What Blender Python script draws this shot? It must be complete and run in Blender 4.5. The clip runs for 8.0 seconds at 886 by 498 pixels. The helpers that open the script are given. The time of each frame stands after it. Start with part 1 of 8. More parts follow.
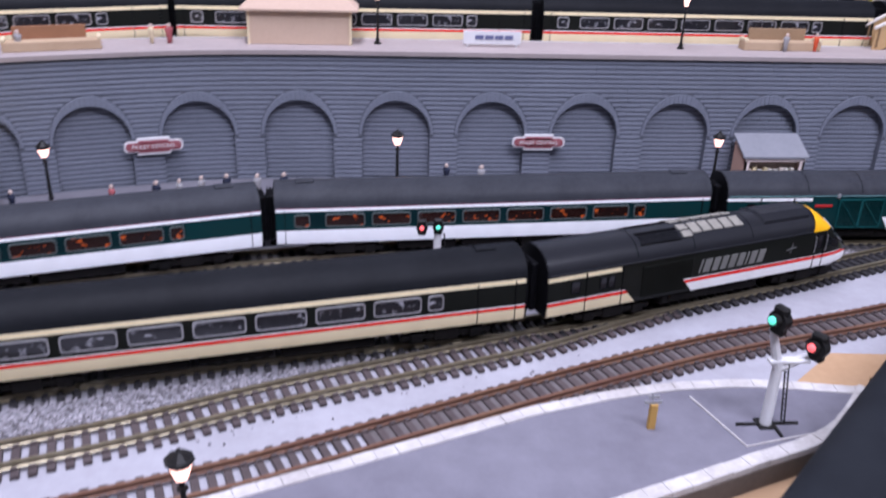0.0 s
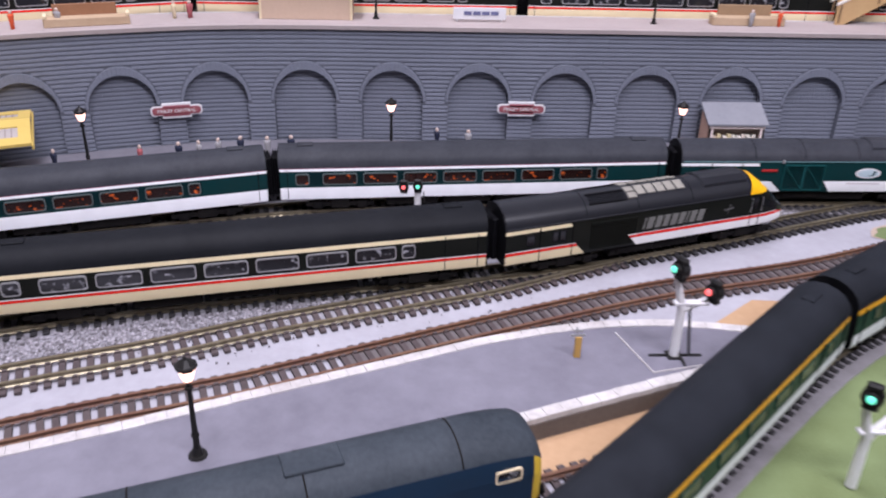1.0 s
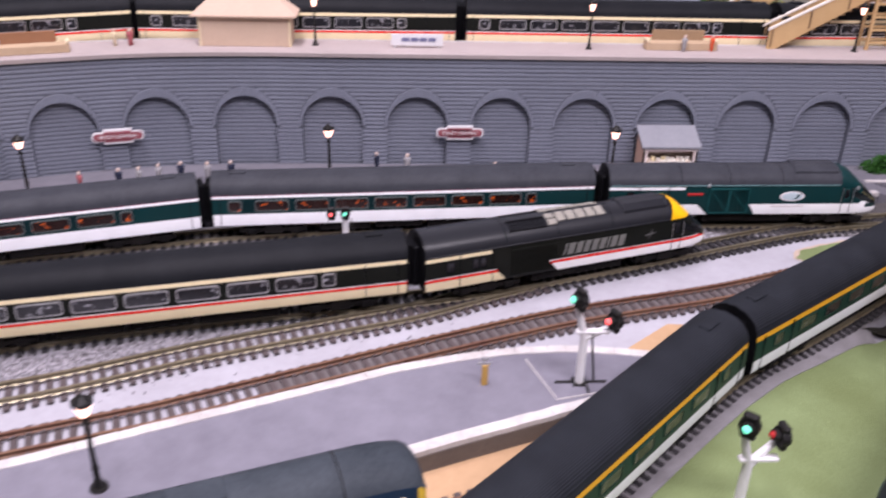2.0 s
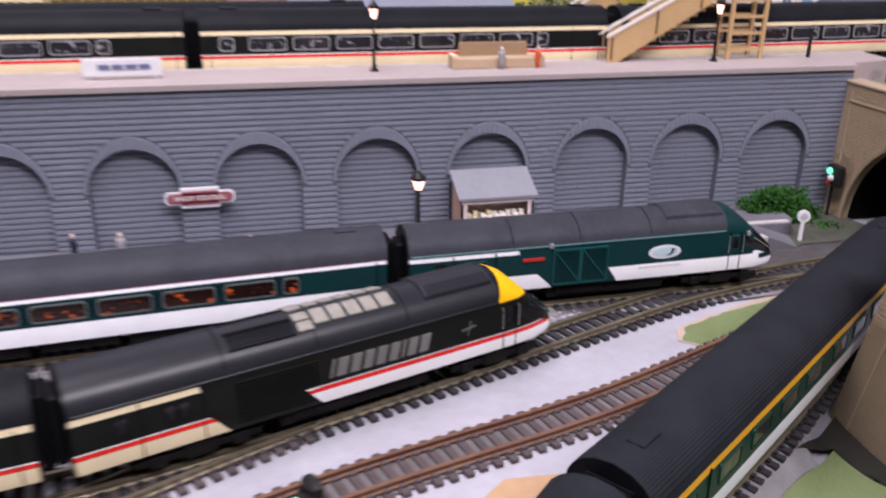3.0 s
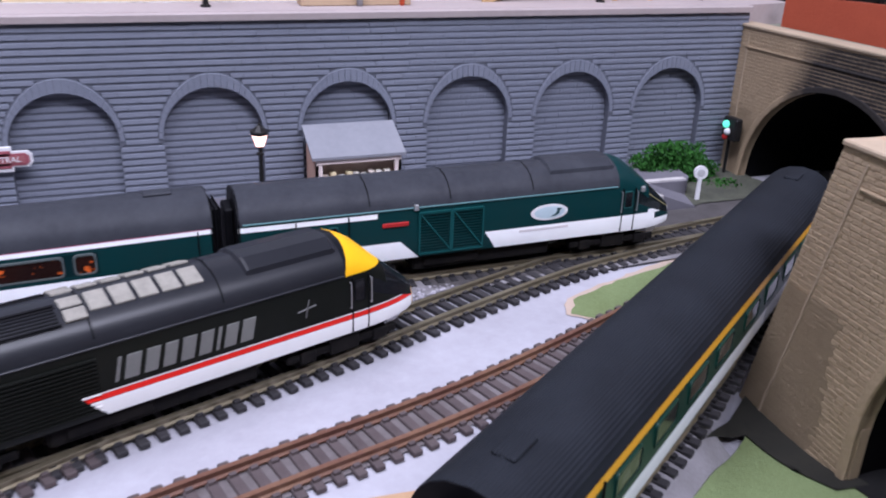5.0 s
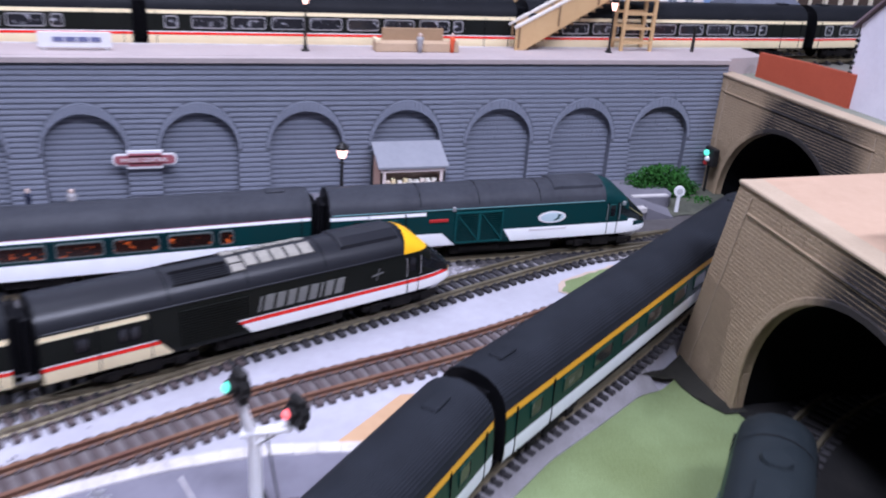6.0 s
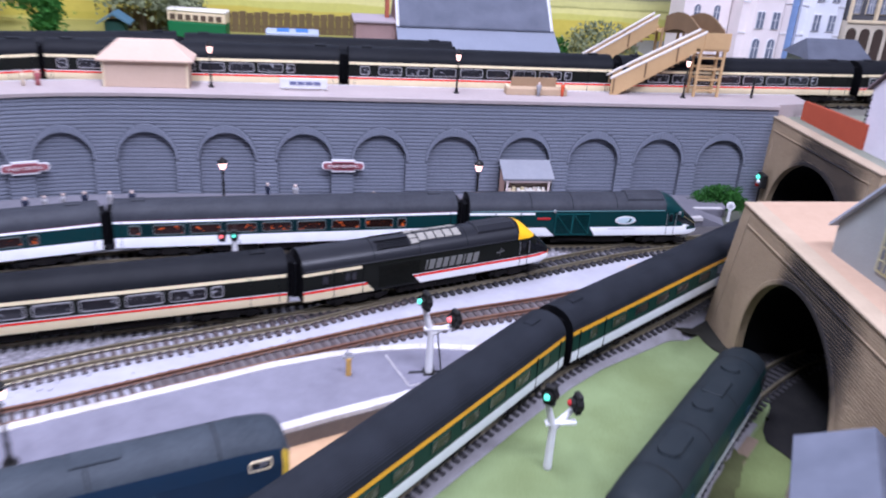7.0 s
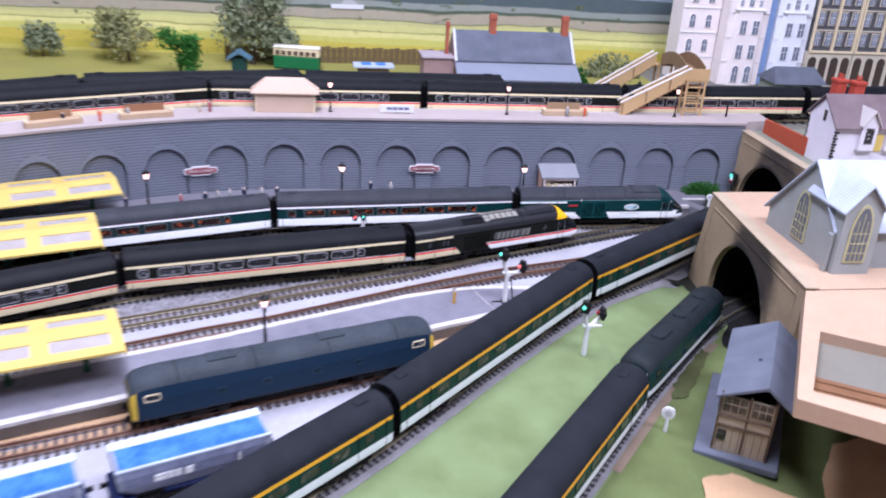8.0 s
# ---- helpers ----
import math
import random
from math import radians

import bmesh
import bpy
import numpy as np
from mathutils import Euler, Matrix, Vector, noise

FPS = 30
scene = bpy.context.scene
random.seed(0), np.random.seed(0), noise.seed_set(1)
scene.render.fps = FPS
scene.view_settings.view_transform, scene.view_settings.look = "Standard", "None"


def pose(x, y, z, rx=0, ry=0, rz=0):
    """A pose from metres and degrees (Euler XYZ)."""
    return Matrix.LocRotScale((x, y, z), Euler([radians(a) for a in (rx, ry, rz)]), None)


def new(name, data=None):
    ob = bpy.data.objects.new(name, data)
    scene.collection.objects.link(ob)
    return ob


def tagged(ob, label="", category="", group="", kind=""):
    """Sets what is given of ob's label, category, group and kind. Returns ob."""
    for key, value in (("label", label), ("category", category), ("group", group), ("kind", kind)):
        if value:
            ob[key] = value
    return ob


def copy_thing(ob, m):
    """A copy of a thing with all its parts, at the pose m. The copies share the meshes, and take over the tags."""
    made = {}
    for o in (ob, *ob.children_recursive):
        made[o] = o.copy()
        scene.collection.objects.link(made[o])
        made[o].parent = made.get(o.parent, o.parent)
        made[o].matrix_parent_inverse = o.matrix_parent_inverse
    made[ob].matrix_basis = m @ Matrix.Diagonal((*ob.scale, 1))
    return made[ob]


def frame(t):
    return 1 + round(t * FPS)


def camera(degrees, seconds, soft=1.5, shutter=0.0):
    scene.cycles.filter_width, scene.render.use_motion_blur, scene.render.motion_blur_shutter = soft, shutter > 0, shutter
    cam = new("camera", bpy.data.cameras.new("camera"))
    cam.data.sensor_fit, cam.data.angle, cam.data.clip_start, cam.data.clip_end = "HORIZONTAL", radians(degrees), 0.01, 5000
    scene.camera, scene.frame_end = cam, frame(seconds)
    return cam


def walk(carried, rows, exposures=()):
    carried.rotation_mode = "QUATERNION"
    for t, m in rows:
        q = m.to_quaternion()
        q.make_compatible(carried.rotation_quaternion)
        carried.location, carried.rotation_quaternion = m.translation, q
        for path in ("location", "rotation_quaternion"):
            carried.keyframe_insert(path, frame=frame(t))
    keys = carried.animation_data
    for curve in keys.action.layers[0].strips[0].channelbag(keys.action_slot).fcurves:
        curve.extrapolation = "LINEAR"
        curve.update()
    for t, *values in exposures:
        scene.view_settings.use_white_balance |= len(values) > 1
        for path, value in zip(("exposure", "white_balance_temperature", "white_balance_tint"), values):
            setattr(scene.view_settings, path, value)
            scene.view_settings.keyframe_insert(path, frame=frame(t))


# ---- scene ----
cam = camera(55.5, 8.0, soft=2.0, shutter=0.6)
# seconds, eye in metres, then yaw, pitch and roll in degrees
PATH = [
    (0, -0.0046, -0.0062, 0.2454, -5.75, -24.13, 1.99),
    (0.5, 0.0118, -0.0368, 0.2496, -3.24, -26.23, 2.27),
    (1, 0.0254, -0.0813, 0.2822, -3.51, -27.40, 1.77),
    (1.2, 0.0323, -0.0990, 0.2942, -3.23, -27.89, 1.74),
    (2.3, 0.0961, -0.0714, 0.3014, -5.88, -25.35, 1.75),
    (2.5, 0.1176, 0.0065, 0.2782, -10.41, -23.14, 1.66),
    (3, 0.1632, 0.1167, 0.2178, -14.28, -21.86, 0.98),
    (3.5, 0.2042, 0.1872, 0.1834, -18.90, -23.05, 1.55),
    (4, 0.2235, 0.2182, 0.1689, -21.23, -23.28, 2.10),
    (4.2, 0.2232, 0.2136, 0.1719, -21.95, -23.34, 1.64),
    (5.3, 0.1983, 0.1500, 0.1918, -21.03, -22.76, 2.66),
    (5.5, 0.1925, 0.1245, 0.2072, -20.53, -23.15, 3.18),
    (6, 0.1592, 0.0411, 0.2389, -18.80, -23.41, 3.99),
    (6.5, 0.1242, -0.0638, 0.2796, -14.78, -23.74, 4.78),
    (7, 0.0949, -0.1833, 0.3309, -10.44, -24.19, 3.89),
    (7.5, 0.0253, -0.3378, 0.3815, -11.27, -23.73, 3.83),
    (8, -0.0261, -0.4717, 0.4298, -9.97, -24.10, 3.55),
]
# seconds, stops, white balance in kelvin and tint
EXPOSURES = [(0, 0.02, 6000, 17), (0.6, 0.02, 6250, 15), (1.0, 0.07, 6500, 16), (1.7, 0.17, 6800, 20), (2.5, 0.27, 6950, 23), (3.0, 0.18, 6850, 19), (3.5, 0.08, 6130, 15), (4.2, 0.15, 6170, 16), (5.5, 0.24, 5870, 16), (7.0, 0.38, 5720, 18), (7.6, 0.42, 5800, 17), (8.0, 0.39, 5830, 16)]
walk(cam, [(t, pose(x, y, z, 90 + pitch, 0, yaw) @ pose(0, 0, 0, 0, 0, roll)) for t, x, y, z, yaw, pitch, roll in PATH], EXPOSURES)

# ---- light: fluorescent tubes on the ceiling of a closed railway room ----
world = bpy.data.worlds.new("room_air")
scene.world = world
world.use_nodes = True
world.node_tree.nodes["Background"].inputs[0].default_value = (0.80, 0.84, 1.0, 1)
world.node_tree.nodes["Background"].inputs[1].default_value = 0.03
scene.view_settings.exposure = 0.0


def lamp(name, m, sx, sy, watts, colour):
    data = bpy.data.lights.new(name, "AREA")
    data.shape, data.size, data.size_y = "RECTANGLE", sx, sy
    data.energy, data.color = watts, colour
    ob = new(name, data)
    ob.matrix_world = m
    return ob


lamp("ceiling_tube_light", pose(-0.20, 0.15, 1.57), 0.30, 1.2, 33.0, (0.89, 0.89, 1.0))
lamp("ceiling_tube_light", pose(0.72, -0.58, 1.57), 1.2, 0.30, 38.0, (0.89, 0.89, 1.0))


# ---- materials ----
def ramp_mix(nt, fac, a, b):
    n = nt.nodes.new("ShaderNodeMix")
    n.data_type = "RGBA"
    if isinstance(fac, float):
        n.inputs[0].default_value = fac
    else:
        nt.links.new(fac, n.inputs[0])
    for k, v in ((6, a), (7, b)):
        if isinstance(v, tuple):
            n.inputs[k].default_value = (*v[:3], 1)
        else:
            nt.links.new(v, n.inputs[k])
    return n.outputs[2]


def math_node(nt, op, a, b=None, clamp=False):
    n = nt.nodes.new("ShaderNodeMath")
    n.operation, n.use_clamp = op, clamp
    for k, v in ((0, a), (1, b)):
        if v is None:
            continue
        if isinstance(v, (int, float)):
            n.inputs[k].default_value = v
        else:
            nt.links.new(v, n.inputs[k])
    return n.outputs[0]


def noise_out(nt, vec, scale, detail=3.0, rough=0.55):
    n = nt.nodes.new("ShaderNodeTexNoise")
    n.inputs["Scale"].default_value, n.inputs["Detail"].default_value, n.inputs["Roughness"].default_value = scale, detail, rough
    nt.links.new(vec, n.inputs["Vector"])
    return n.outputs["Fac"]


def spread(nt, fac, low, high):
    n = nt.nodes.new("ShaderNodeMapRange")
    n.inputs["From Min"].default_value, n.inputs["From Max"].default_value = low, high
    nt.links.new(fac, n.inputs["Value"])
    return n.outputs["Result"]


def begin(name, rough, metal=0.0):
    m = bpy.data.materials.new(name)
    m.use_nodes = True
    nt = m.node_tree
    b = nt.nodes["Principled BSDF"]
    b.inputs["Roughness"].default_value, b.inputs["Metallic"].default_value = rough, metal
    b.inputs["Specular IOR Level"].default_value = 0.5 if metal > 0.1 or rough < 0.2 else 0.14
    vec = nt.nodes.new("ShaderNodeTexCoord").outputs["Object"]
    return m, nt, b, vec


def bump(nt, b, fac, depth):
    n = nt.nodes.new("ShaderNodeBump")
    n.inputs["Strength"].default_value, n.inputs["Distance"].default_value = 1.0, depth
    nt.links.new(fac, n.inputs["Height"])
    nt.links.new(n.outputs[0], b.inputs["Normal"])


def stuff(name, colour, other=None, rough=0.6, metal=0.0, big=25.0, fine=400.0, wear=0.35, relief=0.0, random_tint=0.0, spec=None):
    """A surface with blotches at one scale and grain at another, in metres of the model."""
    m, nt, b, vec = begin(name, rough, metal)
    if spec is not None:
        b.inputs["Specular IOR Level"].default_value = spec
    other = other or tuple(c * 0.72 for c in colour)
    large, small = noise_out(nt, vec, big), noise_out(nt, vec, fine, 4.0, 0.7)
    both = math_node(nt, "ADD", math_node(nt, "MULTIPLY", spread(nt, large, 0.3, 0.7), 0.6), math_node(nt, "MULTIPLY", spread(nt, small, 0.3, 0.7), 0.4))
    col = ramp_mix(nt, math_node(nt, "MULTIPLY", both, wear * 2, True), colour, other)
    if random_tint:
        info = nt.nodes.new("ShaderNodeObjectInfo")
        col = ramp_mix(nt, math_node(nt, "MULTIPLY", info.outputs["Random"], random_tint), col, other)
    nt.links.new(col, b.inputs["Base Color"])
    nt.links.new(math_node(nt, "ADD", rough - 0.08, math_node(nt, "MULTIPLY", small, 0.16)), b.inputs["Roughness"])
    if relief:
        bump(nt, b, small, relief)
    return m


def livery(name, base, layers, rough=0.32):
    """Model paint: bands and panels over a base colour. A layer is a colour and edges (a, b, c), inside where a*x + b*z + c > 0, in millimetres."""
    m, nt, b, vec = begin(name, rough)
    sep = nt.nodes.new("ShaderNodeSeparateXYZ")
    nt.links.new(vec, sep.inputs[0])
    x, z = math_node(nt, "MULTIPLY", sep.outputs[0], 1000), math_node(nt, "MULTIPLY", sep.outputs[2], 1000)
    grain = noise_out(nt, vec, 70.0, 4.0)
    col = ramp_mix(nt, math_node(nt, "MULTIPLY", spread(nt, grain, 0.35, 0.75), 0.5, True), base, tuple(c * 0.7 + 0.006 for c in base))
    for colour, edges in layers:
        mask = None
        for a, bz, c in edges:
            v = math_node(nt, "ADD", math_node(nt, "ADD", math_node(nt, "MULTIPLY", x, a), math_node(nt, "MULTIPLY", z, bz)), c)
            v = math_node(nt, "MULTIPLY", v, 6.0, True)
            mask = v if mask is None else math_node(nt, "MULTIPLY", mask, v)
        painted = ramp_mix(nt, math_node(nt, "MULTIPLY", spread(nt, grain, 0.4, 0.8), 0.3, True), colour, tuple(c * 0.72 for c in colour))
        col = ramp_mix(nt, mask, col, painted)
    nt.links.new(col, b.inputs["Base Color"])
    nt.links.new(math_node(nt, "ADD", rough - 0.05, math_node(nt, "MULTIPLY", grain, 0.14)), b.inputs["Roughness"])
    return m


def glow(name, colour, strength):
    m, nt, b, vec = begin(name, 0.4)
    b.inputs["Base Color"].default_value = (*colour, 1)
    b.inputs["Emission Color"].default_value, b.inputs["Emission Strength"].default_value = (*colour, 1), strength
    return m


def ribbed(name, colour, other, scale, axis, rough=0.7, depth=0.0004):
    m, nt, b, vec = begin(name, rough)
    b.inputs["Specular IOR Level"].default_value = 0.08
    w = nt.nodes.new("ShaderNodeTexWave")
    w.bands_direction = axis
    w.inputs["Scale"].default_value, w.inputs["Distortion"].default_value = scale, 0.4
    nt.links.new(vec, w.inputs["Vector"])
    large = noise_out(nt, vec, 40.0, 4.0)
    nt.links.new(ramp_mix(nt, spread(nt, large, 0.3, 0.75), colour, other), b.inputs["Base Color"])
    bump(nt, b, w.outputs["Fac"], depth)
    return m


BOARD = stuff("grey_painted_board", (0.405, 0.40, 0.445), (0.285, 0.275, 0.305), 0.75, big=17, fine=140, wear=0.42, relief=0.0004)
WALLSTONE = stuff("slate_blue_embossed_stone", (0.208, 0.226, 0.278), (0.148, 0.162, 0.203), 0.6, big=14, fine=700, wear=0.4, relief=0.0002, random_tint=0.08)
JOINT = stuff("dark_joint", (0.138, 0.148, 0.182), None, 0.8, big=20)
PLATFORM = stuff("platform_grey_card", (0.175, 0.17, 0.195), (0.12, 0.115, 0.135), 0.8, big=11, fine=80, wear=0.45)
PLATFORM_FRONT = stuff("fore_platform_grey", (0.215, 0.208, 0.25), (0.105, 0.10, 0.125), 0.75, big=7, fine=60, wear=0.42)
WHITE_EDGE = stuff("worn_white_edging", (0.64, 0.62, 0.62), (0.34, 0.31, 0.30), 0.6, big=45, fine=300, wear=0.5)
PLAT_SIDE = stuff("platform_side_dark_card", (0.16, 0.13, 0.11), (0.07, 0.06, 0.06), 0.8, big=25)
SLEEPER = stuff("dark_plastic_sleeper", (0.055, 0.043, 0.045), (0.11, 0.088, 0.088), 0.7, big=90, fine=600, wear=0.45, random_tint=0.5)
SLEEPER_BLACK = stuff("black_plastic_sleeper", (0.025, 0.024, 0.027), (0.05, 0.047, 0.05), 0.65, big=90, fine=600, wear=0.4, random_tint=0.5)
RAIL_OLIVE = stuff("tarnished_nickel_rail", (0.34, 0.30, 0.21), (0.24, 0.20, 0.13), 0.38, 0.7, big=50, fine=300, wear=0.5)
RAIL_RUST = stuff("rusty_brown_rail", (0.22, 0.12, 0.07), (0.13, 0.055, 0.04), 0.55, 0.25, big=30, fine=300, wear=0.55)
RAIL_RED = stuff("red_brown_rail_web", (0.20, 0.07, 0.045), (0.13, 0.06, 0.04), 0.6, 0.1, big=30, fine=300)
TRACKBED = stuff("narrow_grey_trackbed", (0.26, 0.25, 0.265), (0.15, 0.14, 0.145), 0.9, big=60, fine=700, wear=0.45)
BALLAST = stuff("grey_ballast", (0.36, 0.35, 0.385), (0.17, 0.165, 0.18), 0.9, big=120, fine=900, wear=0.5)
GRASS = stuff("pale_green_flock", (0.215, 0.28, 0.135), (0.12, 0.15, 0.06), 0.95, big=16, fine=900, wear=0.5, relief=0.0006)
TAN = stuff("bare_tan_board", (0.50, 0.33, 0.20), (0.36, 0.22, 0.12), 0.8, big=12, fine=200)
FOAM = stuff("cream_foam_board", (0.47, 0.33, 0.235), (0.34, 0.225, 0.15), 0.85, big=12, fine=150, wear=0.3)
BROWNBRICK = stuff("brown_embossed_brick", (0.34, 0.255, 0.18), (0.20, 0.145, 0.10), 0.75, big=22, fine=800, wear=0.5, relief=0.0004, random_tint=0.35)
PALECAP = stuff("pale_stone_coping", (0.43, 0.34, 0.245), (0.31, 0.24, 0.17), 0.8, big=40, fine=500)
# near-black, so the darkness inside the tunnels is part of the colour
BORE_DARK = stuff("tunnel_black", (0.0035, 0.0035, 0.004), (0.006, 0.006, 0.007), 0.9, big=30, spec=0.03)
BLACK = stuff("black_plastic", (0.004, 0.004, 0.005), (0.008, 0.008, 0.010), 0.5, big=60, spec=0.08)
UNDER = stuff("black_underframe", (0.005, 0.005, 0.006), (0.016, 0.014, 0.013), 0.7, big=90, fine=500, wear=0.5, spec=0.06)
ROOF_DARK = stuff("dark_grey_coach_roof", (0.0135, 0.0145, 0.0175), (0.0065, 0.0072, 0.009), 0.52, big=30, fine=300, wear=0.45, spec=0.07)
ROOF_GREY = stuff("dusty_blue_grey_roof", (0.048, 0.051, 0.061), (0.026, 0.028, 0.035), 0.5, big=40, fine=260, wear=0.5, relief=0.0001, spec=0.10)
ROOF_RIB = ribbed("ribbed_charcoal_roof", (0.019, 0.0215, 0.027), (0.012, 0.0135, 0.017), 330, "Y", 0.6, 0.00014)
WHITE = stuff("white_paint", (0.74, 0.74, 0.76), (0.62, 0.61, 0.62), 0.4, big=60)
CREAM = stuff("cream_paint", (0.78, 0.66, 0.45), (0.62, 0.50, 0.33), 0.5, big=50)
PINKCREAM = stuff("pinkish_cream_card", (0.60, 0.45, 0.345), (0.48, 0.35, 0.265), 0.75, big=30, fine=300)
UPPER = stuff("pinkish_grey_upper_platform", (0.42, 0.36, 0.35), (0.31, 0.265, 0.26), 0.8, big=20, fine=300)
YELLOW = stuff("yellow_plastic", (0.64, 0.47, 0.14), (0.50, 0.36, 0.10), 0.45, big=30)
SLATE = ribbed("grey_blue_slate", (0.14, 0.15, 0.19), (0.10, 0.11, 0.14), 160, "Y", 0.75, 0.0003)
SILVER = stuff("silver_window_frame", (0.52, 0.52, 0.53), (0.34, 0.34, 0.36), 0.3, 0.6, big=90)
def glazing(name, dark, spot, scale, low, high):
    """Dark glossy panes with a few painted spots, for reflections and lit interiors behind them."""
    m, nt, b, vec = begin(name, 0.1)
    wide = nt.nodes.new("ShaderNodeMapping")
    wide.inputs["Scale"].default_value = (1.0, 0.2, 1.4)
    nt.links.new(vec, wide.inputs[0])
    blot = spread(nt, noise_out(nt, wide.outputs[0], scale, 2.0), low, high)
    veil = math_node(nt, "MULTIPLY", noise_out(nt, vec, 45.0), 0.05)
    nt.links.new(ramp_mix(nt, math_node(nt, "ADD", math_node(nt, "MULTIPLY", blot, 0.9, True), veil, True), dark, spot), b.inputs["Base Color"])
    return m


# pale spots paint reflections on the panes
GLASS = glazing("dark_coach_glazing", (0.010, 0.010, 0.013), (0.42, 0.42, 0.46), 210.0, 0.58, 0.72)
GLASS_DIM = glazing("dim_glazing", (0.016, 0.017, 0.016), (0.13, 0.12, 0.11), 150.0, 0.50, 0.75)
# orange spots put the coach's interior lighting into the pane colour
GLASS_WARM = glazing("glazing_over_orange_seats", (0.005, 0.005, 0.006), (0.65, 0.12, 0.022), 170.0, 0.61, 0.69)
GREEN_LIGHT = glow("signal_green", (0.10, 0.62, 0.42), 1.3)
RED_LIGHT = glow("signal_red", (0.85, 0.12, 0.12), 1.3)
LAMP_LIGHT = glow("lamp_glow", (1.0, 0.58, 0.47), 2.6)
BUSH = stuff("bright_green_foliage", (0.036, 0.135, 0.024), (0.016, 0.055, 0.012), 0.9, big=70, fine=500)
ORANGE = stuff("orange_paint", (0.75, 0.12, 0.05), None, 0.5)
NAVY = stuff("dark_blue_cloth_paint", (0.025, 0.03, 0.055), None, 0.6)
SKIN = stuff("figure_pale_paint", (0.62, 0.48, 0.42), None, 0.6)
REDPAINT = stuff("red_paint", (0.45, 0.03, 0.03), None, 0.45)
RUSTWALL = stuff("orange_red_brick_card", (0.44, 0.095, 0.05), (0.33, 0.065, 0.036), 0.8, big=40, fine=600, relief=0.0003)


# ---- building helpers ----
def thing(name, label, category, m=None, group="", kind=""):
    ob = new(name)
    ob.empty_display_size = 0.01
    ob.matrix_world = m or Matrix()
    return tagged(ob, label, category, group, kind)


def mesh_of(name, bm, materials, smooth=False):
    me = bpy.data.meshes.new(name)
    bmesh.ops.recalc_face_normals(bm, faces=bm.faces)
    bm.to_mesh(me)
    bm.free()
    for mt in materials if isinstance(materials, (list, tuple)) else [materials]:
        me.materials.append(mt)
    if smooth:
        me.shade_smooth()
    return me


def part(name, bm, material, parent, label="", smooth=False):
    ob = new(name, mesh_of(name, bm, material, smooth))
    ob.parent = parent
    return tagged(ob, label)


def again(ob, m, parent):
    """One more piece on the same mesh."""
    o = new(ob.name.split(".")[0], ob.data)
    o.parent, o.matrix_basis = parent, m
    if "label" in ob:
        o["label"] = ob["label"]
    return o


def box(bm, x0, x1, y0, y1, z0, z1, bevel=0.0, m=None, mat=0):
    c = Matrix.LocRotScale(((x0 + x1) / 2, (y0 + y1) / 2, (z0 + z1) / 2), None, (abs(x1 - x0), abs(y1 - y0), abs(z1 - z0)))
    vs = bmesh.ops.create_cube(bm, size=1, matrix=(m or Matrix()) @ c)["verts"]
    faces = {f for v in vs for f in v.link_faces}
    for f in faces:
        f.material_index = mat
    if bevel:
        bmesh.ops.bevel(bm, geom=list({e for v in vs for e in v.link_edges}), offset=bevel, segments=1, affect="EDGES")
    return bm


def cyl(bm, p0, p1, r0, r1=None, seg=10):
    p0, p1 = Vector(p0), Vector(p1)
    d = p1 - p0
    m = Matrix.Translation((p0 + p1) / 2) @ d.to_track_quat("Z", "Y").to_matrix().to_4x4()
    bmesh.ops.create_cone(bm, cap_ends=True, segments=seg, radius1=r0, radius2=r0 if r1 is None else r1, depth=d.length, matrix=m)
    return bm


def ball(bm, c, r, sub=2, squash=(1, 1, 1)):
    bmesh.ops.create_icosphere(bm, subdivisions=sub, radius=r, matrix=Matrix.LocRotScale(c, None, squash))
    return bm


def B():
    return bmesh.new()


def slab(bm, outline, z0, z1):
    """A flat plate from an outline, with its rim."""
    low, top = [bm.verts.new((x, y, z0)) for x, y in outline], [bm.verts.new((x, y, z1)) for x, y in outline]
    bm.faces.new(top)
    bm.faces.new(low[::-1])
    for i in range(len(outline)):
        j = (i + 1) % len(outline)
        bm.faces.new((low[i], low[j], top[j], top[i]))
    return bm


def loft(bm, rings, closed=True, caps=True):
    rows = [[bm.verts.new(p) for p in ring] for ring in rings]
    n = len(rows[0])
    for a, b in zip(rows, rows[1:]):
        for i in range(n if closed else n - 1):
            j = (i + 1) % n
            bm.faces.new((a[i], a[j], b[j], b[i]))
    if caps and closed:
        bm.faces.new(rows[0][::-1])
        bm.faces.new(rows[-1])
    return rows


